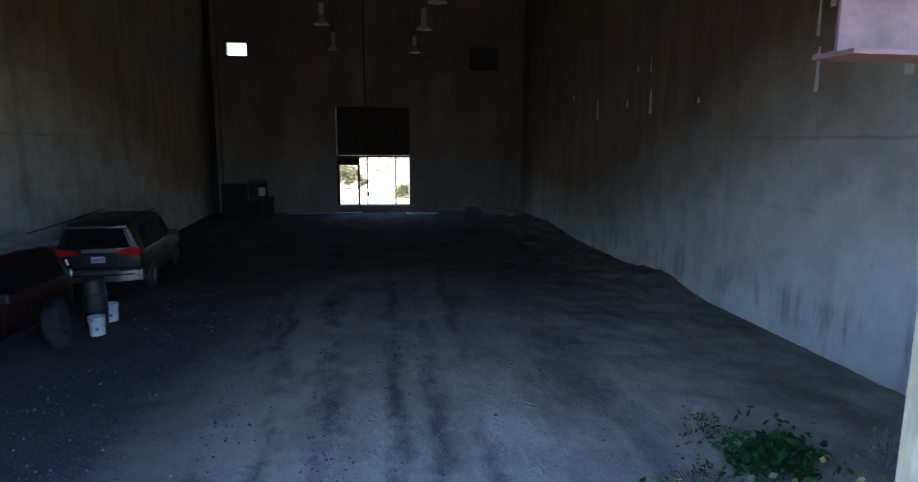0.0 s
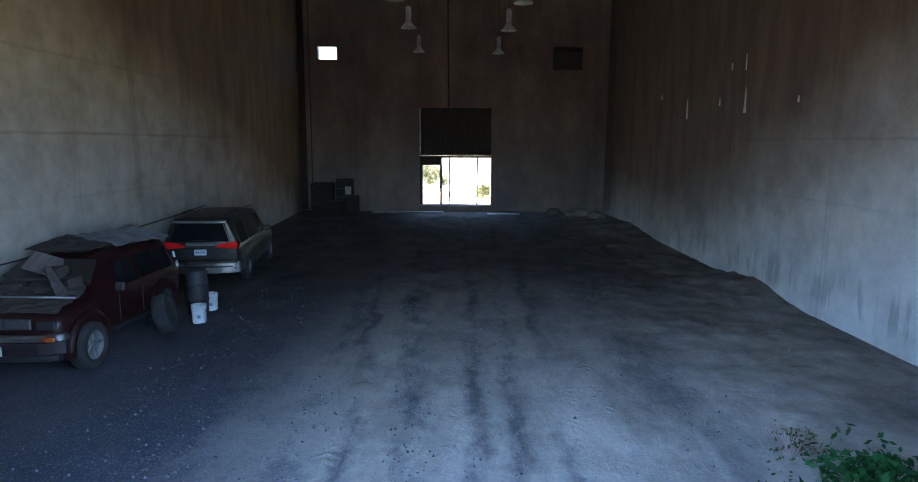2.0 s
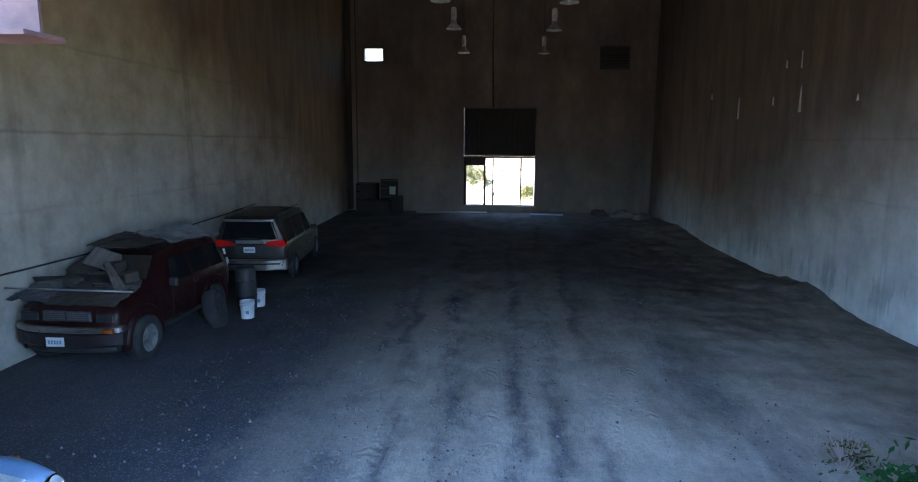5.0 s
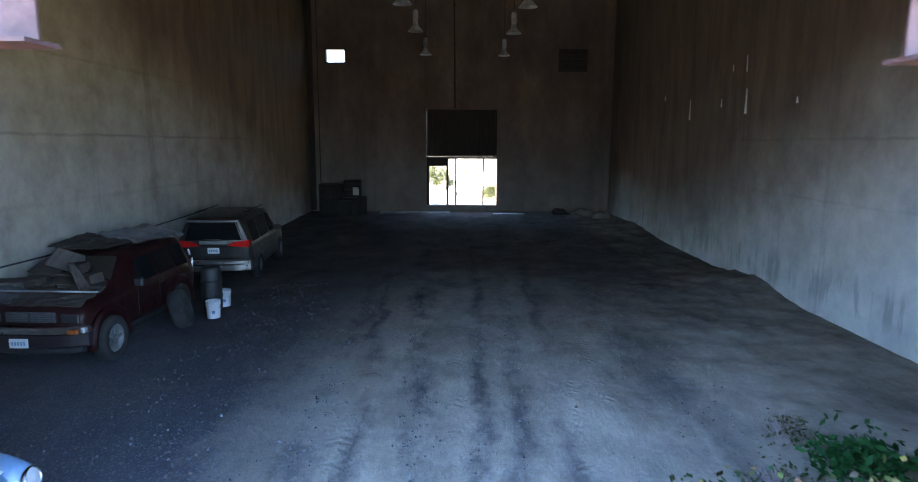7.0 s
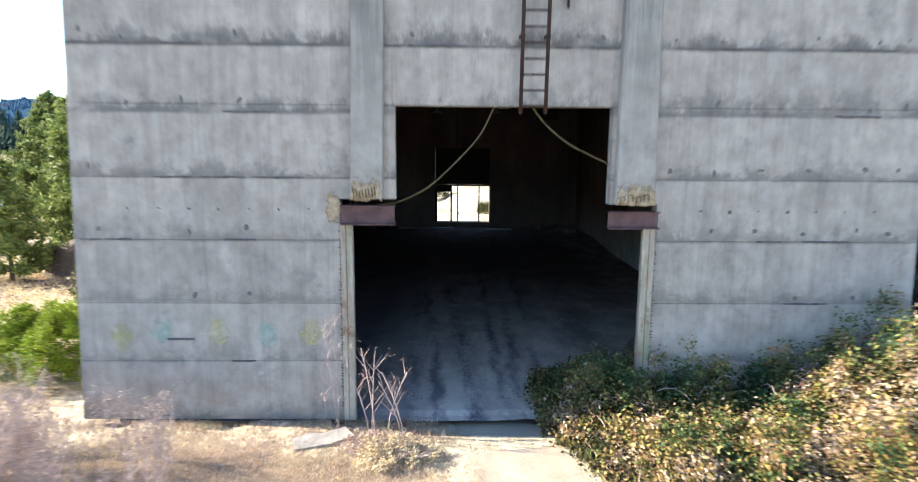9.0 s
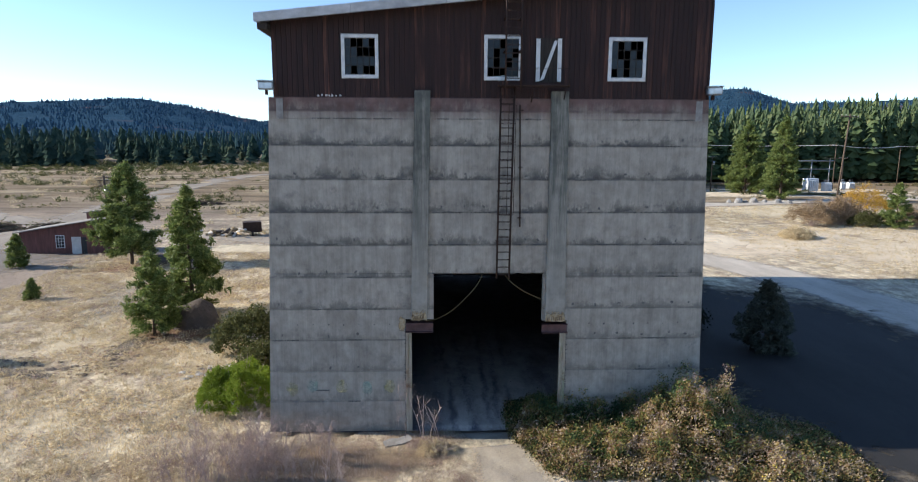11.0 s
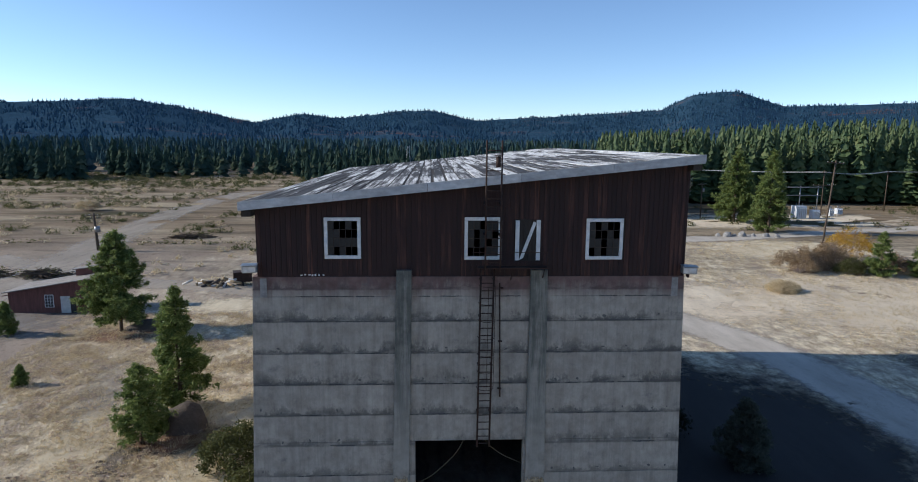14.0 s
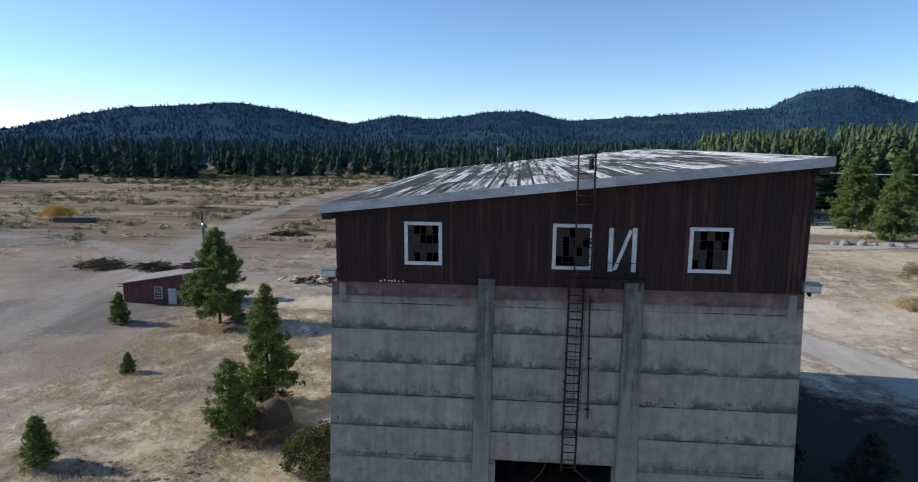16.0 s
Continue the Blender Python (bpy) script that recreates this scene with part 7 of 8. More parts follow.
def bramble_height(x, y):
    """Height of the thicket over the ground."""
    wall = float(np.interp(x, WALL_X, WALL_H))
    if y > -0.05:
        h = min(1.3, wall) * max(0.0, 1 - ((y - 0.1) / 2.4) ** 2) * min(1.0, max(0.0, (x - 0.95) / 0.6)) * min(1.0, max(0.0, (5.2 - x) / 1.6))
    else:
        south = -3.6 - 0.10 * x + 0.9 * smooth_noise(x, 0, 2.3, 3)
        edge = min(1.0, max(0.0, (y - south) / 1.5)) * min(1.0, max(0.0, (x - 1.1 + 0.35 * min(0.0, y + 0.5)) / 1.1)) * min(1.0, max(0.0, (14.2 - x) / 2.5))
        base = max(wall * math.exp(-(min(0.0, y + 0.45) / 0.75) ** 2), 0.50 + 0.05 * (x - 3.0))
        base = max(base, 0.6 + 2.25 * math.exp(-((x - 8.2) / 2.1) ** 2 - ((y + 1.7) / 1.35) ** 2))
        if x > 9.4:
            base *= max(0.4, 1 - 0.13 * (x - 9.4))
        h = edge ** 0.6 * base
    return max(0.0, h * (0.86 + 0.60 * smooth_noise(x, y, 0.9, 7) + 0.50 * smooth_noise(x, y, 0.36, 11)))


bramble = thing("bramble_thicket", "tangled bramble thicket in green, yellow and rust autumn leaf", "thicket")
g = np.random.default_rng(77)
cs = []
while len(cs) < 5200:
    x, y = g.uniform(0.8, 14.5), g.uniform(-6.2, 4.3)
    if abs(y - 0.25) < 0.42 and (x > 3.3 or x < 0.9):
        continue
    h = bramble_height(x, y)
    if h > 0.05:
        cs.append((x, y, h * (g.uniform(0.6, 1.03) if len(cs) < 3500 else g.uniform(0.2, 0.6))))
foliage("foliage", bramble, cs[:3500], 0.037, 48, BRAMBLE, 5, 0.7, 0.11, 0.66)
foliage("inner_foliage", bramble, cs[3500:], 0.055, 50, BRAMBLE_IN, 6, 0.7, 0.13, 0.6)
heads = []
while len(heads) < 200:
    x, y = g.uniform(2.0, 12.5), g.uniform(-4.2, -0.9)
    if smooth_noise(x, y, 0.8, 31) + 0.25 * g.normal() > 0.3:
        heads.append((x, y, bramble_height(x, y) * g.uniform(0.9, 1.1) + 0.04))
foliage("seed_head", bramble, heads, 0.024, 20, DEAD_LEAF, 9, 0.9, 0.06)
bm = bmesh.new()
for _ in range(420):
    x, y = g.uniform(1.4, 13.5), g.uniform(-4.6, -0.5)
    h = bramble_height(x, y)
    if h < 0.3:
        continue
    a, l = g.uniform(0, 6.28), g.uniform(0.3, 0.9)
    tube(bm, [(x + l * s * math.cos(a), y + min(0.0, l * s * math.sin(a)), h * (0.6 + 0.75 * s - 0.55 * s * s)) for s in np.linspace(0, 1, 5)], 0.007, 4)
tagged(part("cane_tangle", bm, TWIG, bramble, "pale arching canes"), kind="stuff")

# inside by the doorway: a low leafy clump and dry weeds
shrub("weed_clump", 4.7, 3.3, 0.95, 0.8, 0.42, GREEN_WEED, "leafy green weeds growing just inside the doorway", 51, 60, 12, 0.06, z=0.05)
shrub("dry_weeds", 4.25, 4.15, 0.6, 0.6, 0.42, OLIVE, "dry brown weeds on the dirt floor", 52, 26, 8, 0.03, z=0.05, twigs=34)
shrub("dry_weeds", 3.6, 3.0, 0.8, 0.7, 0.30, OLIVE, "low dry weeds on the dirt floor", 50, 20, 8, 0.03, z=0.05, twigs=26)
shrub("dry_weeds", 6.1, 3.2, 0.7, 0.7, 0.50, DEAD_LEAF, "dry brown weeds by the doorway post", 53, 10, 6, 0.035, z=0.05, twigs=34)

# bare shrubs left of the doorway
def bare_shrub(x, y, h, n, label, seed, lean=0.25, dead=0, stout=0.0055, twigs=10):
    t = thing("bare_shrub", label, "bush", "bare shrubs", at=pose(x, y, ground_z(x, y)))
    g = np.random.default_rng(seed)
    tips = []
    for _ in range(n):
        bm = bmesh.new()
        a, l = g.uniform(0, 6.28), h * g.uniform(0.55, 1.1)
        dx, dy = lean * l * math.cos(a) * g.uniform(0.2, 1), lean * l * math.sin(a) * g.uniform(0.2, 1)
        bx, by = 0.25 * g.normal(), 0.2 * g.normal()
        pts = [(bx + dx * s ** 1.5, by + dy * s ** 1.5, l * s) for s in np.linspace(0, 1, 5)]
        tube(bm, pts, stout, 5)
        for _ in range(twigs):
            s = g.uniform(0.25, 0.95)
            b = g.uniform(0, 6.28)
            p = Vector((bx + dx * s ** 1.5, by + dy * s ** 1.5, l * s))
            m = g.uniform(0.12, 0.45) * h * 0.4
            q = p + Vector((m * math.cos(b), m * math.sin(b), m * 1.2))
            rod(bm, p, q, 0.75 * stout, 0.0025, 4)
            for _ in range(2):
                o = p.lerp(q, g.uniform(0.4, 0.9))
                b2 = b + g.uniform(-1, 1)
                rod(bm, o, o + Vector((0.4 * m * math.cos(b2), 0.4 * m * math.sin(b2), 0.5 * m)), 0.003, 0.002, 3)
            tips.append(tuple(q))
        part("stem", bm, TWIG, t)
    if dead:
        low = [(g.normal(0, 0.30), g.normal(0, 0.28), abs(g.normal(0.08, 0.16))) for _ in range(dead)]
        foliage("dead_foliage", t, tips + low, 0.016, 7, DEAD_LEAF, seed, 0.8, 0.06)


bare_shrub(-3.5, -0.75, 2.4, 3, "leafless pale shrub beside the doorway post", 61, 0.3, 8, 0.006, 8)
bare_shrub(-2.35, -0.95, 1.95, 6, "leafless pale shrub in front of the doorway", 62, 0.42, 16, 0.012, 7)
shrub("dry_weeds", -2.1, -1.75, 1.9, 1.3, 0.5, STRAW, "pale dry grass clump beside the entry track", 58, 120, 22, 0.028, twigs=90)
shrub("dry_weeds", -2.35, -1.5, 1.7, 1.1, 0.42, DEAD_LEAF, "dead reddish-brown weeds round the bare shrub", 57, 90, 26, 0.022, twigs=60)
g = np.random.default_rng(8)
for i in range(26):
    x, y = g.uniform(-11.5, -5.4), g.uniform(-4.8, -1.4)
    bare_shrub(x, y, g.uniform(1.0, 2.2), 11, "leafless greyish-purple shrub before the front wall", 70 + i, 0.4, 26)
slab_ = thing("concrete_slab", "broken pale concrete slab lying in the grass", "slab", at=pose(-3.55, -0.98, ground_z(-3.5, -1.0) + 0.01, 3, -2, 24))
bm = bmesh.new()
prism(bm, [(-0.62, -0.22), (0.1, -0.30), (0.60, -0.18), (0.52, 0.22), (0.0, 0.16), (-0.2, 0.30), (-0.58, 0.20)], 0.0, 0.06, "z")
part("slab", bm, SLAB, slab_)

shrub("olive_bush", 2.45, 40.0, 1.6, 1.4, 1.1, OLIVE, "low green bush behind the rear doorway", 59, 90, 26, 0.07)
shrub("olive_bush", -3.0, 62.0, 5.0, 4.0, 3.0, OLIVE, "round green bush on the flats behind the building", 60, 160, 26, 0.10)
shrub("juniper", -11.2, 3.2, 4.4, 5.0, 2.2, JUNIPER, "rounded bright green juniper beside the building", 54, 900, 90, 0.032)
shrub("olive_bush", -12.9, 10.5, 4.6, 4.2, 2.9, OLIVE, "dark olive bush beside the building", 55, 300, 34, 0.08)
shrub("olive_bush", -11.2, 7.6, 2.6, 2.6, 1.6, OLIVE, "dark olive bush beside the juniper", 56, 120, 30, 0.08)

# dry grass: tufts as one mass
def tufts(name, n, area, seed, hgt=(0.15, 0.45), test=None, wide=0.014, mat=STRAW, label="dry straw-coloured grass tufts"):
    g = np.random.default_rng(seed)
    x, y = g.uniform(area[0], area[1], n), g.uniform(area[2], area[3], n)
    keep = np.array([(test is None or test(a, b)) for a, b in zip(x, y)])
    x, y = x[keep], y[keep]
    z = np.array([ground_z(a, b) for a, b in zip(x, y)])
    vs = []
    per = 7
    for _ in range(per):
        a = g.uniform(0, 6.28, len(x))
        h = g.uniform(*hgt, len(x))
        o = g.normal(0, 0.10, (2, len(x)))
        wx, wy = wide * np.cos(a + 1.57), wide * np.sin(a + 1.57)
        bx, by = x + o[0], y + o[1]
        tip = np.stack([bx + 0.8 * h * np.cos(a), by + 0.8 * h * np.sin(a), z + h], 1)
        vs.append(np.stack([np.stack([bx - wx, by - wy, z - 0.02], 1), np.stack([bx + wx, by + wy, z - 0.02], 1), tip], 1))
    v = np.concatenate(vs).reshape(-1, 3)
    tagged(raw(name, v, np.arange(len(v)).reshape(-1, 3), mat), label, "grass", kind="stuff")


clear = lambda x, y: not (-9.2 < x < 9.4 and -0.1 < y < 31.6) and not (abs(x - 0.2 + 0.16 * min(0, y)) < 1.5 and y < 0.6)
tufts("grass_front", 14000, (-14, 0.5, -8, -0.1), 91, (0.03, 0.11), lambda x, y: clear(x, y) and smooth_noise(x, y, 1.4, 2) + 0.3 * rng.normal() > 0.05, 0.006)
tufts("dead_grass_front", 13000, (-14, 0.5, -8, -0.1), 94, (0.04, 0.13), lambda x, y: clear(x, y) and smooth_noise(x, y, 0.9, 12) + 0.3 * rng.normal() > 0.0, 0.007, DEAD_LEAF, "dead brown grass tufts")
tufts("grass_west", 40000, (-40, -9.3, -6, 44), 92, (0.08, 0.26), lambda x, y: clear(x, y) and smooth_noise(x, y, 3.0, 2) + 0.5 * smooth_noise(x, y, 9, 5) + 0.5 * rng.normal() > 0.1)
g = np.random.default_rng(616)
pale, dull = [], []
while len(pale) < 8500:
    x, y = g.uniform(-46, -9.5), g.uniform(-7, 46)
    k = smooth_noise(x, y, 2.2, 21) + 0.6 * smooth_noise(x, y, 6.0, 22)
    if clear(x, y) and k + 0.3 * g.normal() > 0.15 and x > -38 + 0.25 * (30 - y):
        (pale if g.random() < 0.8 else dull).append((x, y, ground_z(x, y) + 0.03))
for nm, pts, mat, lab in (("straw_clumps", pale, STRAW, "pale clumps of flattened straw on the slope"), ("brown_clumps", dull, DEAD_LEAF, "brown dead weed clumps on the slope")):
    v, f = leaf_cloud(np.array(pts), 0.15, 13, 0.7, 617, 0.12, 0.09)
    tagged(raw(nm, v, f, mat), lab, "grass", kind="stuff")
tufts("grass_east", 26000, (36, 74, 26, 94), 93, (0.08, 0.34), lambda x, y: smooth_noise(x, y, 3.0, 4) + 0.5 * rng.normal() > 0.1)

# scrub with the building's shade painted into its leaves, and scrub over the flats
g = np.random.default_rng(15)
for i in range(5):
    x, y = g.uniform(10.5, 14.5), g.uniform(4, 29)
    shrub("olive_bush", x, y, g.uniform(2.5, 4.5), g.uniform(2.5, 4.5), g.uniform(1.2, 2.4), SHADED_OLIVE, "bush beside the building, its leaves darkened for the shade", 200 + i, 90, 24, 0.10, "shaded bushes")
pine(17.2, 9.5, 4.2, "young dark pine in the shade of the building", 42, 0.48, 0.04, whorls=16, mat=SHADE_TONED_NEEDLES)


def scrub(name, n, area, seed, mat, size, label, test=None):
    g = np.random.default_rng(seed)
    cs = []
    while n > 0:
        x, y = g.uniform(area[0], area[1]), g.uniform(area[2], area[3])
        if test and not test(x, y):
            continue
        n -= 1
        s = size * g.uniform(0.5, 1.6)
        z = ground_z(x, y)
        cs += [(x + g.normal(0, s * 0.5), y + g.normal(0, s * 0.5), z + abs(g.normal(0.2, 0.3)) * s) for _ in range(int(6 + 5 * s))]
    v, f = leaf_cloud(np.array(cs), 0.16 * size, 9, 0.7, seed, 0.22 * size)
    tagged(raw(name, v, f, mat), label, "scrub", kind="stuff")


flats = lambda x, y: smooth_noise(x, y, 22, 6) > -0.1 and abs(x + 66) > 8 and not (-9 < x < 10)
scrub("scrub_flats", 700, (-170, 10, 88, 300), 101, OLIVE, 1.1, "low olive scrub dotted over the flats", flats)
scrub("scrub_dry", 500, (-170, 10, 60, 280), 102, STRAW, 0.9, "tawny dry scrub over the flats", flats)
scrub("scrub_far", 420, (-220, 40, 230, 330), 103, OLIVE, 1.6, "dark scrub band before the far trees")
g = np.random.default_rng(515)
cs, ds = [], []
for _ in range(34):
    x0, y0, l = g.uniform(-170, 0), g.uniform(75, 300), g.uniform(10, 46)
    for s in np.arange(0, l, 0.55):
        if g.random() < 0.75:
            x, y = x0 + s, y0 + 0.8 * math.sin(s * 0.15 + x0) + g.normal(0, 0.35)
            if abs(x + 66 + 0.03 * (y - 100)) > 8:
                (cs if g.random() < 0.6 else ds).append((x, y, ground_z(x, y) + abs(g.normal(0.05, 0.22))))
for nm, pts, mat, lab in (("bank_scrub", cs, OLIVE, "dark scrub strung along low banks"), ("bank_grass", ds, STRAW, "tawny grass strung along low banks")):
    v, f = leaf_cloud(np.array(pts), 0.20, 12, 0.5, 516, 0.28)
    tagged(raw(nm, v, f, mat), lab, "scrub", kind="stuff")
scrub("scrub_east", 70, (55, 150, 108, 160), 104, OLIVE, 1.0, "low scrub by the switchyard")

# autumn shrubs at the road bend
for x, y, w, h, mat, lab in ((54.5, 65.0, 7, 4.4, BROWN_SHRUB, "bare grey-brown shrub thicket by the utility pole"), (68.5, 74.0, 9, 6.5, GOLD, "golden autumn shrub by the utility pole"), (59.0, 66.0, 6.5, 4.8, BROWN_SHRUB, "tawny autumn shrub by the utility pole"), (69, 64, 6, 3.2, BROWN_SHRUB, "bare brown shrub between the young pines"), (61.5, 69.0, 6.0, 4.6, BROWN_SHRUB, "reddish-brown bare thicket round the utility pole"), (61.5, 63.5, 5.0, 2.6, OLIVE, "low olive shrub before the utility pole"), (45, 53, 4.5, 1.5, STRAW, "pale dry shrub in the grass"), (-117, 120, 9, 4, GOLD, "pale golden shrub on the far flats"), (-96, 150, 8, 3.5, STRAW, "tan shrub on the far flats")):
    shrub("autumn_shrub", x, y, w, w * 0.8, h, mat, lab, int(abs(x * 7 + y)), 380, 26, 0.09, "autumn shrubs", twigs=120)

# bare tree by the forest
bt = thing("bare_tree", "leafless grey tree in front of the forest", "tree", at=pose(65.5, 141, 0))
bm = bmesh.new()
g = np.random.default_rng(3)
rod(bm, (0, 0, 0), (0, 0, 6), 0.3, 0.18, 7)
for _ in range(420):
    a, z = g.uniform(0, 6.28), g.uniform(2, 8)
    l = g.uniform(1.5, 4.5)
    rod(bm, (0.3 * math.cos(a), 0.3 * math.sin(a), z), (l * math.cos(a), l * math.sin(a), z + l * g.uniform(0.4, 1.6)), 0.09, 0.04, 4)
part("branchwork", bm, TWIG, bt)

# ---- yard: shed, mounds, poles, switchyard ----
def boulder(name, x, y, w, d, h, mat, label, seed, group="", sub=3):
    bm = bmesh.new()
    bmesh.ops.create_icosphere(bm, subdivisions=sub, radius=1.0)
    for v in bm.verts:
        k = 1 + 0.28 * noise.noise(v.co * 1.3 + Vector((seed, 0, 0))) + 0.12 * noise.noise(v.co * 4 + Vector((0, seed, 0)))
        v.co = Vector((v.co.x * w / 2 * k, v.co.y * d / 2 * k, v.co.z * h * k * (1.0 if v.co.z > 0 else 0.3)))
    bmesh.ops.translate(bm, verts=bm.verts[:], vec=(x, y, ground_z(x, y)))
    tagged(part(name, bm, mat, None, "", sub > 2), label, "mound" if sub > 2 else "rock", group)


boulder("dirt_mound", -17.9, 15.6, 3.3, 2.8, 1.6, SOIL, "steep dark dirt mound between the pines", 3)
boulder("dirt_mound", -30.5, 40.0, 5.5, 3.5, 0.8, SOIL, "low rubbly mound under the tall pine", 4)
g = np.random.default_rng(44)
for i in range(150):
    u = g.normal(0, 1)
    x, y = (-24.5 + 2.6 * u, 8.5 - 0.8 * u + g.normal(0, 0.7)) if i % 2 else (-20.0 + g.normal(0, 0.7), 10.5 + 1.6 * u)
    s = g.uniform(0.10, 0.5) ** 1.4
    boulder("rubble_stone", x, y, s * 1.5, s, s * 0.35, ROCK, "rough grey rubble stone in the grass", i + 10, "rubble stones", 1)
for i in range(60):
    x, y = g.normal(-13.6, 0.95), g.normal(6.9, 0.6)
    s = g.uniform(0.12, 0.42)
    boulder("pale_stone", x, y, s * 1.4, s, s * 0.35, (PALE_STONE, SLAB, SLAB)[i % 3], "pale broken stone behind the juniper", i + 90, "pale stones", 1)
for x, y, s in ((59, 101, 1.0), (60.6, 100.2, 1.7), (63.5, 99.6, 1.5), (65.5, 99.2, 0.9), (67.8, 98.4, 1.3), (70, 98, 1.0), (62.2, 100.6, 0.8)):
    boulder("boulder", x, y, s * 1.2, s * 1.0, s * 0.7, SLAB, "pale boulder in a row beside the road", x, "roadside boulders", 2)

shed = thing("red_shed", "weathered red low-roofed shed with a pale door", "shed", at=pose(-46.2, 49.2, ground_z(-46, 49) - 0.1, 0, 0, 2))
bm = bmesh.new()
prism(bm, [(-3.6, 0), (7.2, 0), (7.2, 3.75), (5.6, 4.05), (-3.6, 2.55)], -2.3, 2.3)
part("wall", bm, RED_WALL, shed)
for a, b in (((-4.1, 2.50), (5.6, 4.08)), ((7.7, 3.68), (5.6, 4.08))):
    bm = bmesh.new()
    prism(bm, [a, b, (b[0], b[1] + 0.10), (a[0], a[1] + 0.10)], -2.65, 2.7)
    part("roof", bm, SHED_ROOF, shed, "grey rolled roofing")
bm = bmesh.new()
prism(bm, [(2.2, 3.7), (6.4, 4.15), (6.4, 4.95), (2.2, 4.45)], 1.2, 2.2)
part("roof_monitor", bm, RED_WALL, shed, "dark red raised roof strip")
bm = bmesh.new()
prism(bm, [(1.9, 4.44), (6.7, 5.02), (6.7, 5.12), (1.9, 4.54)], 1.0, 2.5)
part("monitor_roof", bm, SHED_ROOF, shed)
w = part("window", boxed(0.35, 1.35, -2.34, -2.3, 0.75, 2.25, 0.01), WHITE, shed)
for i in range(3):
    for j in range(4):
        part("pane", boxed(0.42 + i * 0.30, 0.67 + i * 0.30, -2.347, -2.341, 0.82 + j * 0.35, 1.12 + j * 0.35), GLASS_DARK if j < 2 else DUSTY_PLASTIC, w)
part("door", boxed(2.1, 3.15, -2.34, -2.3, 0.02, 2.05, 0.01), PALE_STONE, shed, "pale grey door")
part("doorway", boxed(3.2, 3.75, -2.33, -2.3, 0.02, 2.0), BLACK, shed, "dark doorway")
part("fascia", boxed(-4.1, 5.6, -2.69, -2.655, -0.09, 0.0, m=pose(0, 0, 2.927, 0, -9.25, 0)), RED_WALL, shed)


def pole(x, y, h, arms, label, lean=0.0, box_z=None, thick=1.0):
    p = thing("utility_pole", label, "pole", "utility poles", at=pose(x, y, ground_z(x, y) - 0.2, 0, lean, 0))
    bm = bmesh.new()
    rod(bm, (0, 0, 0), (0, 0, h), 0.17 * thick, 0.11 * thick, 10)
    part("shaft", bm, BARK, p, smooth=True)
    for z, w in arms:
        part("crossarm", boxed(-w / 2, w / 2, -0.07, 0.07, z - 0.07, z + 0.07, 0.01), BARK, p)
        for s in (-1, -0.5, 0.5, 1):
            rods("insulator", PALE_STONE, p, ((s * w * 0.46, 0, z + 0.07), (s * w * 0.46, 0, z + 0.24), 0.045))
    if box_z:
        bm = bmesh.new()
        rod(bm, (0.38, -0.1, box_z), (0.38, -0.1, box_z + 1.0), 0.28 * thick, n=14)
        part("transformer", bm, GREY_METAL, p, "grey can transformer", True)
    return p


pole(-61.5, 88.5, 7.0, [(6.6, 3.2), (6.1, 2.6)], "short dark utility pole with a transformer on the flats", -3, 3.6, 1.7)
pole(60.7, 69.8, 17.0, [(16.6, 2.8)], "tall brown utility pole leaning over the shrubs", 3.5)
pole(105, 138, 12.5, [(11.9, 3.2), (8.5, 6.0)], "grey double utility pole in the switchyard")
pole(108, 139, 9.0, [(8.5, 2.4)], "short grey pole in the switchyard")
pole(132, 150, 12.0, [(11.6, 3.0)], "grey utility pole at the edge of the switchyard")
pole(69.5, 133.5, 9.5, [(9.0, 2.0)], "pole with a white lamp box beside the road", 0, 7.0)
wire = thing("power_lines", "pale sagging power lines between the poles", "cable")
for a, b in (((60, 160, 12.5), (105, 138, 11.9)), ((105, 138, 11.9), (132, 150, 11.6)), ((132, 150, 11.6), (190, 165, 12.5))):
    for o in (-0.9, 0.0, 0.9):
        bm = bmesh.new()
        tube(bm, [(a[0] + (b[0] - a[0]) * s, a[1] + (b[1] - a[1]) * s + o, a[2] + (b[2] - a[2]) * s - 1.3 * 4 * s * (1 - s) * 0.5) for s in np.linspace(0, 1, 12)], 0.05, 4)
        part("wire", bm, PALE_STONE, wire)
for x, y, w, h in ((94.5, 131, 3.0, 3.4), (98.5, 130.5, 2.0, 2.4), (106, 135.5, 1.2, 2.2), (112, 141, 1.6, 1.8)):
    t = thing("transformer", "white switchyard transformer with cooling fins", "transformer", "switchyard transformers", at=pose(x, y, 0))
    part("tank", boxed(-w / 2, w / 2, -w * 0.35, w * 0.35, 0, h, 0.06), BUCKET_WHITE, t)
    for i in range(6):
        part("fin", boxed(-w / 2 + (i + 0.2) * w / 6, -w / 2 + (i + 0.6) * w / 6, -w * 0.35 - 0.3, -w * 0.35 - 0.01, 0.3, h * 0.85), BUCKET_WHITE, t)
    for i in range(3):
        rods("bushing", GREY_METAL, t, ((-w / 4 + i * w / 4, 0, h), (-w / 4 + i * w / 4, 0, h + 0.7), 0.08))
gan = thing("switchyard_frame", "grey steel switchyard frame", "frame", at=pose(100, 140, 0))
for x in (-5, 0, 5):
    rods("upright", GREY_METAL, gan, ((x, 0, 0), (x, 0, 8), 0.14))
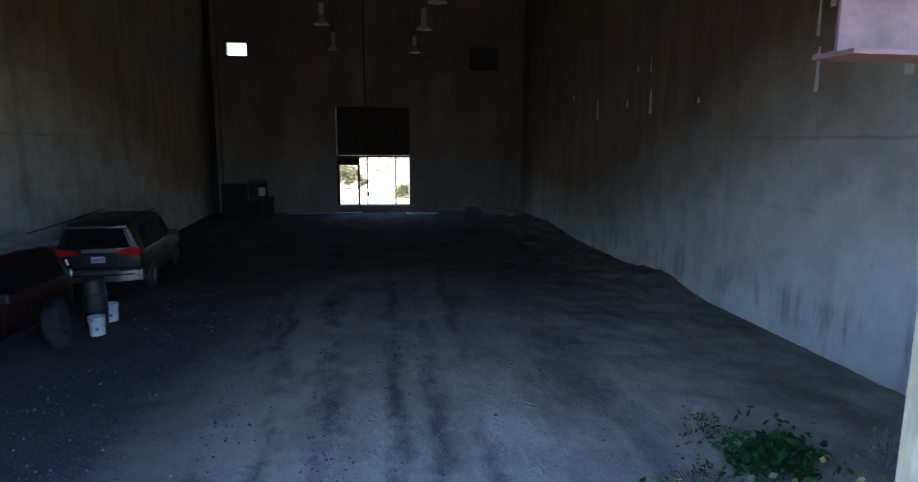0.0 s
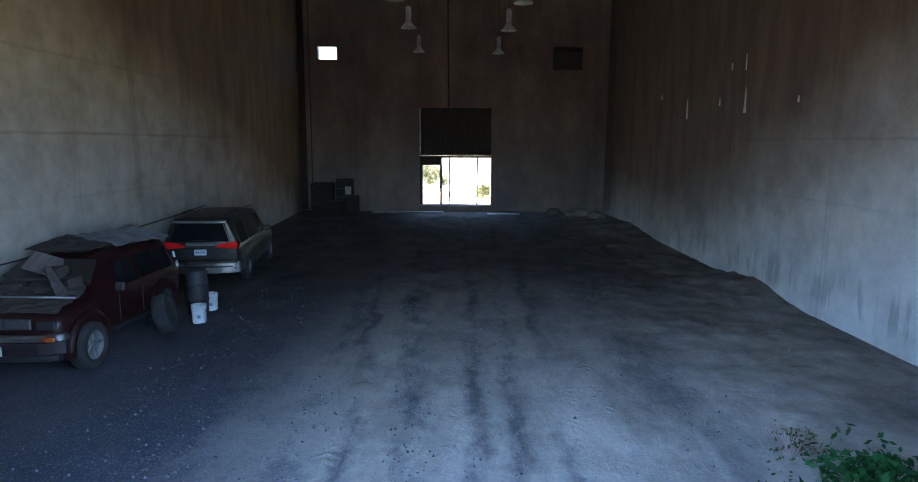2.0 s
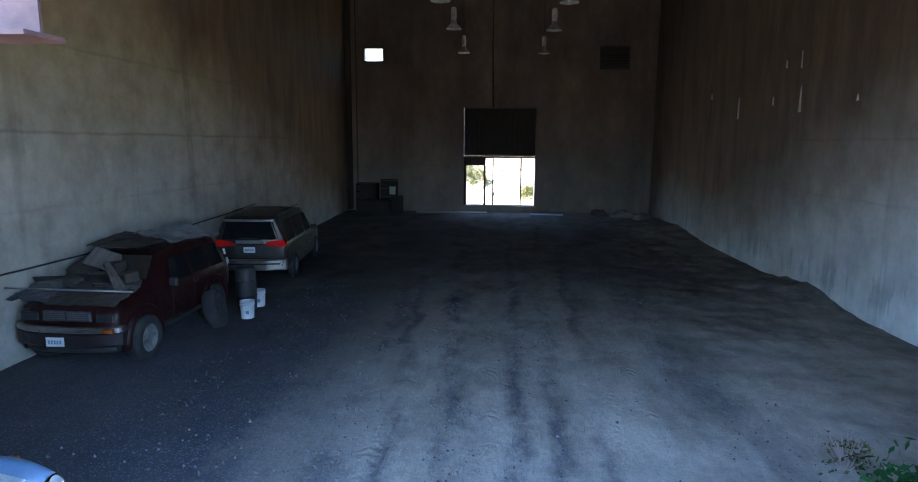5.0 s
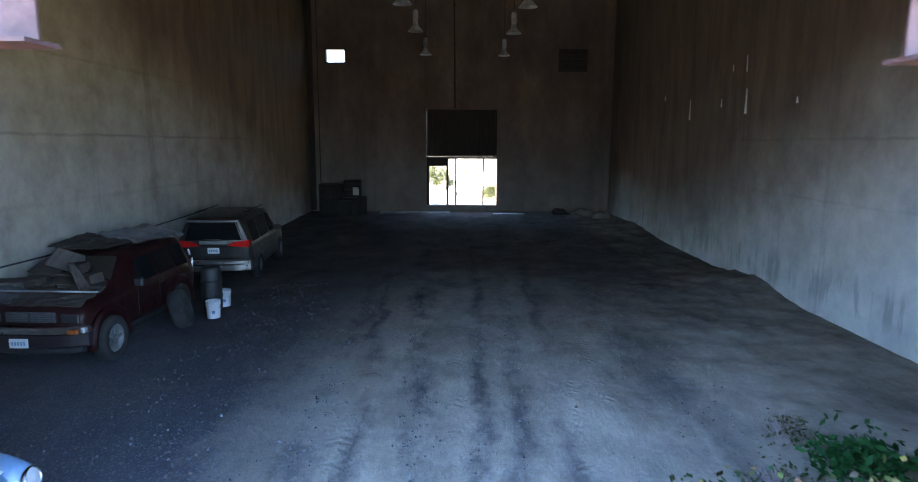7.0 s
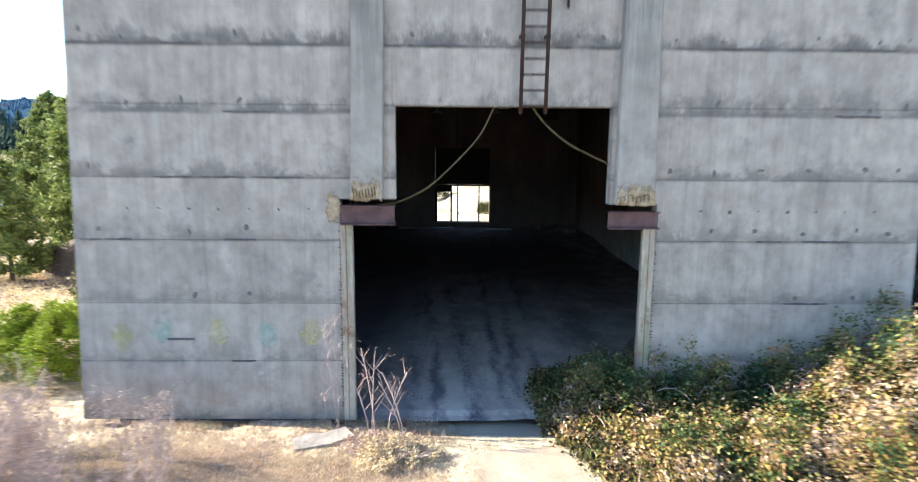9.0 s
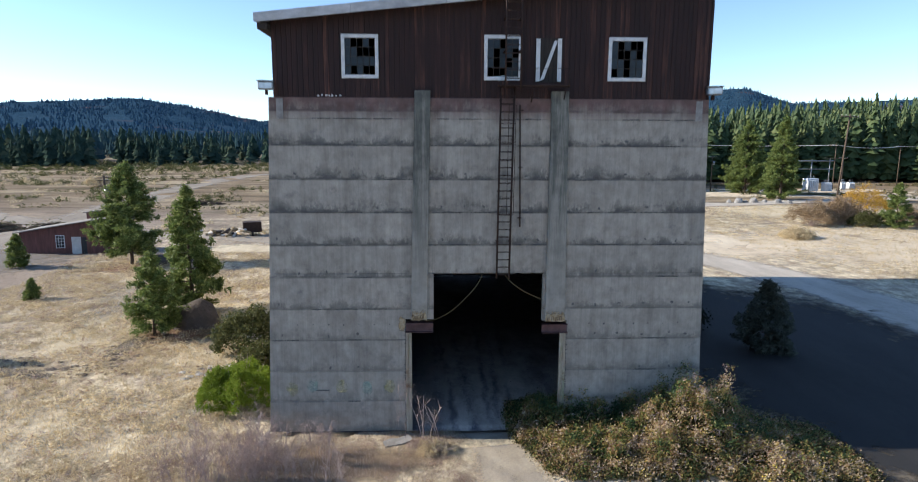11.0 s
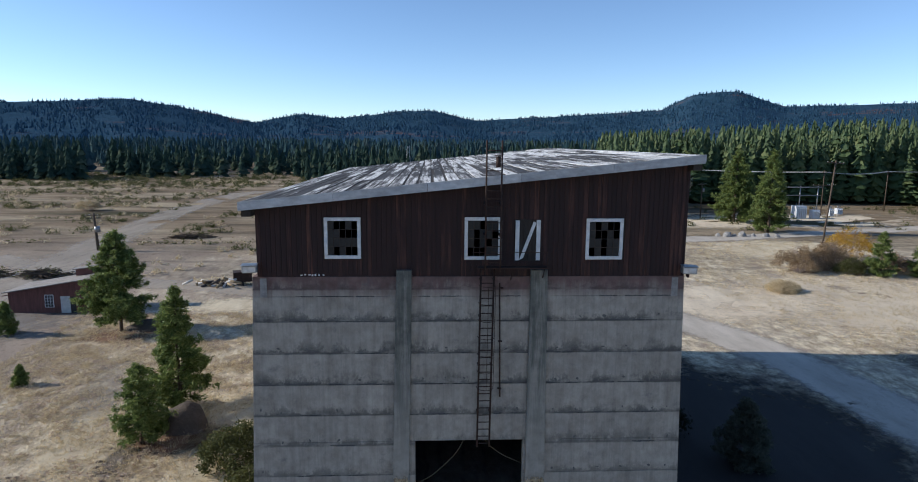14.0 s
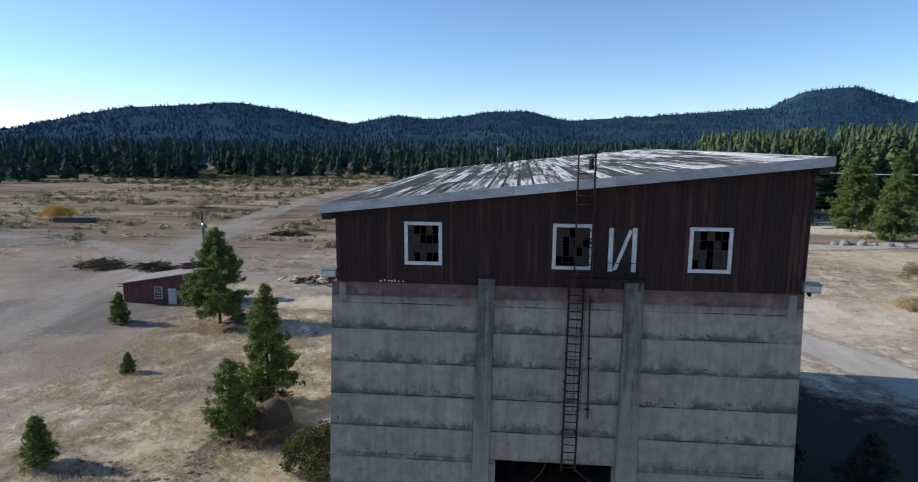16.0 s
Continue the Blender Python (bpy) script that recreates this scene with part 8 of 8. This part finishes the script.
rods("beam", GREY_METAL, gan, ((-6, 0, 7.6), (6, 0, 7.6), 0.16))
rods("beam", GREY_METAL, gan, ((-6, 0, 5.4), (6, 0, 5.4), 0.12))

# brush piles and timber stacks on the flats
def brush_pile(x, y, w, d, h, seed, label):
    t = thing("brush_pile", label, "pile", "brush piles", at=pose(x, y, ground_z(x, y)))
    g = np.random.default_rng(seed)
    bm = bmesh.new()
    for _ in range(170):
        a = g.uniform(0, 6.28)
        px, py = g.normal(0, w / 4.5), g.normal(0, d / 4.5)
        z = max(0.1, h * (1 - (2 * px / w) ** 2 - (2 * py / d) ** 2)) * g.uniform(0.3, 1)
        l = g.uniform(0.6, 1.8)
        rod(bm, (px - l * math.cos(a), py - l * math.sin(a), z), (px + l * math.cos(a), py + l * math.sin(a), z + g.uniform(-0.3, 0.5)), 0.06, 0.04, 5)
    tagged(part("brushwood", bm, BARK, t), kind="stuff")
    cs = [(g.normal(0, w / 5), g.normal(0, d / 5), abs(g.normal(0, h * 0.5))) for _ in range(60)]
    foliage("dead_foliage", t, cs, 0.14, 10, OLIVE, seed, 0.7, 0.3)


brush_pile(-67.0, 67.0, 9, 6, 1.5, 3, "heap of dry brush and reddish bark on bare ground")
brush_pile(-58.0, 66.5, 7, 4, 1.1, 4, "heap of cut green brush behind the shed")
brush_pile(-50.5, 103, 9, 3, 0.8, 5, "low heap of brush beside the track")
for i in range(26):
    g2 = np.random.default_rng(300 + i)
    t = thing("cut_log", "short weathered cut log in a loose heap", "log", "log heap", at=pose(-30.6 + g2.normal(0, 1.6), 59.6 + g2.normal(0, 0.7), ground_z(-30, 60) + 0.2 + 0.25 * (i % 3), 90 + g2.normal(0, 12), 0, g2.uniform(0, 180)))
    bm = bmesh.new()
    rod(bm, (0, 0, -0.7), (0, 0, 0.7), 0.17, 0.15, 9)
    part("log", bm, (PALE_STONE, SPALL, BOARD, SPALL)[i % 4], t, smooth=True)
trailer = thing("old_trailer", "rusty dark box trailer beside the log heap", "trailer", at=pose(-27.6, 61.0, ground_z(-28, 61), 0, 0, 20))
part("box_body", boxed(-1.2, 1.2, -0.9, 0.9, 0.5, 1.9, 0.03), RUST, trailer)
for s in (-1, 1):
    wheel(trailer, 0, s * 0.95, 0.3, 0.18, 1)
bench = thing("long_wall", "low dark concrete wall on the far flats", "wall", at=pose(-107, 113, ground_z(-107, 113), 0, 0, 4))
part("wall_block", boxed(-5, 5, -0.5, 0.5, 0, 1.2, 0.05), SEAM, bench)
tower = thing("lattice_mast", "thin pale lattice mast beyond the trees", "mast", at=pose(-14, 330, 0))
for sx, sy in ((-1, -1), (1, -1), (1, 1), (-1, 1)):
    rods("leg", PALE_STONE, tower, ((sx * 1.6, sy * 1.6, 0), (sx * 0.5, sy * 0.5, 17), 0.12))
for z in range(3, 17, 3):
    rods("brace", PALE_STONE, tower, ((-1.6 + z * 0.036, -1.6 + z * 0.036, z), (1.6 - z * 0.036, -1.6 + z * 0.036, z + 2.5), 0.07))
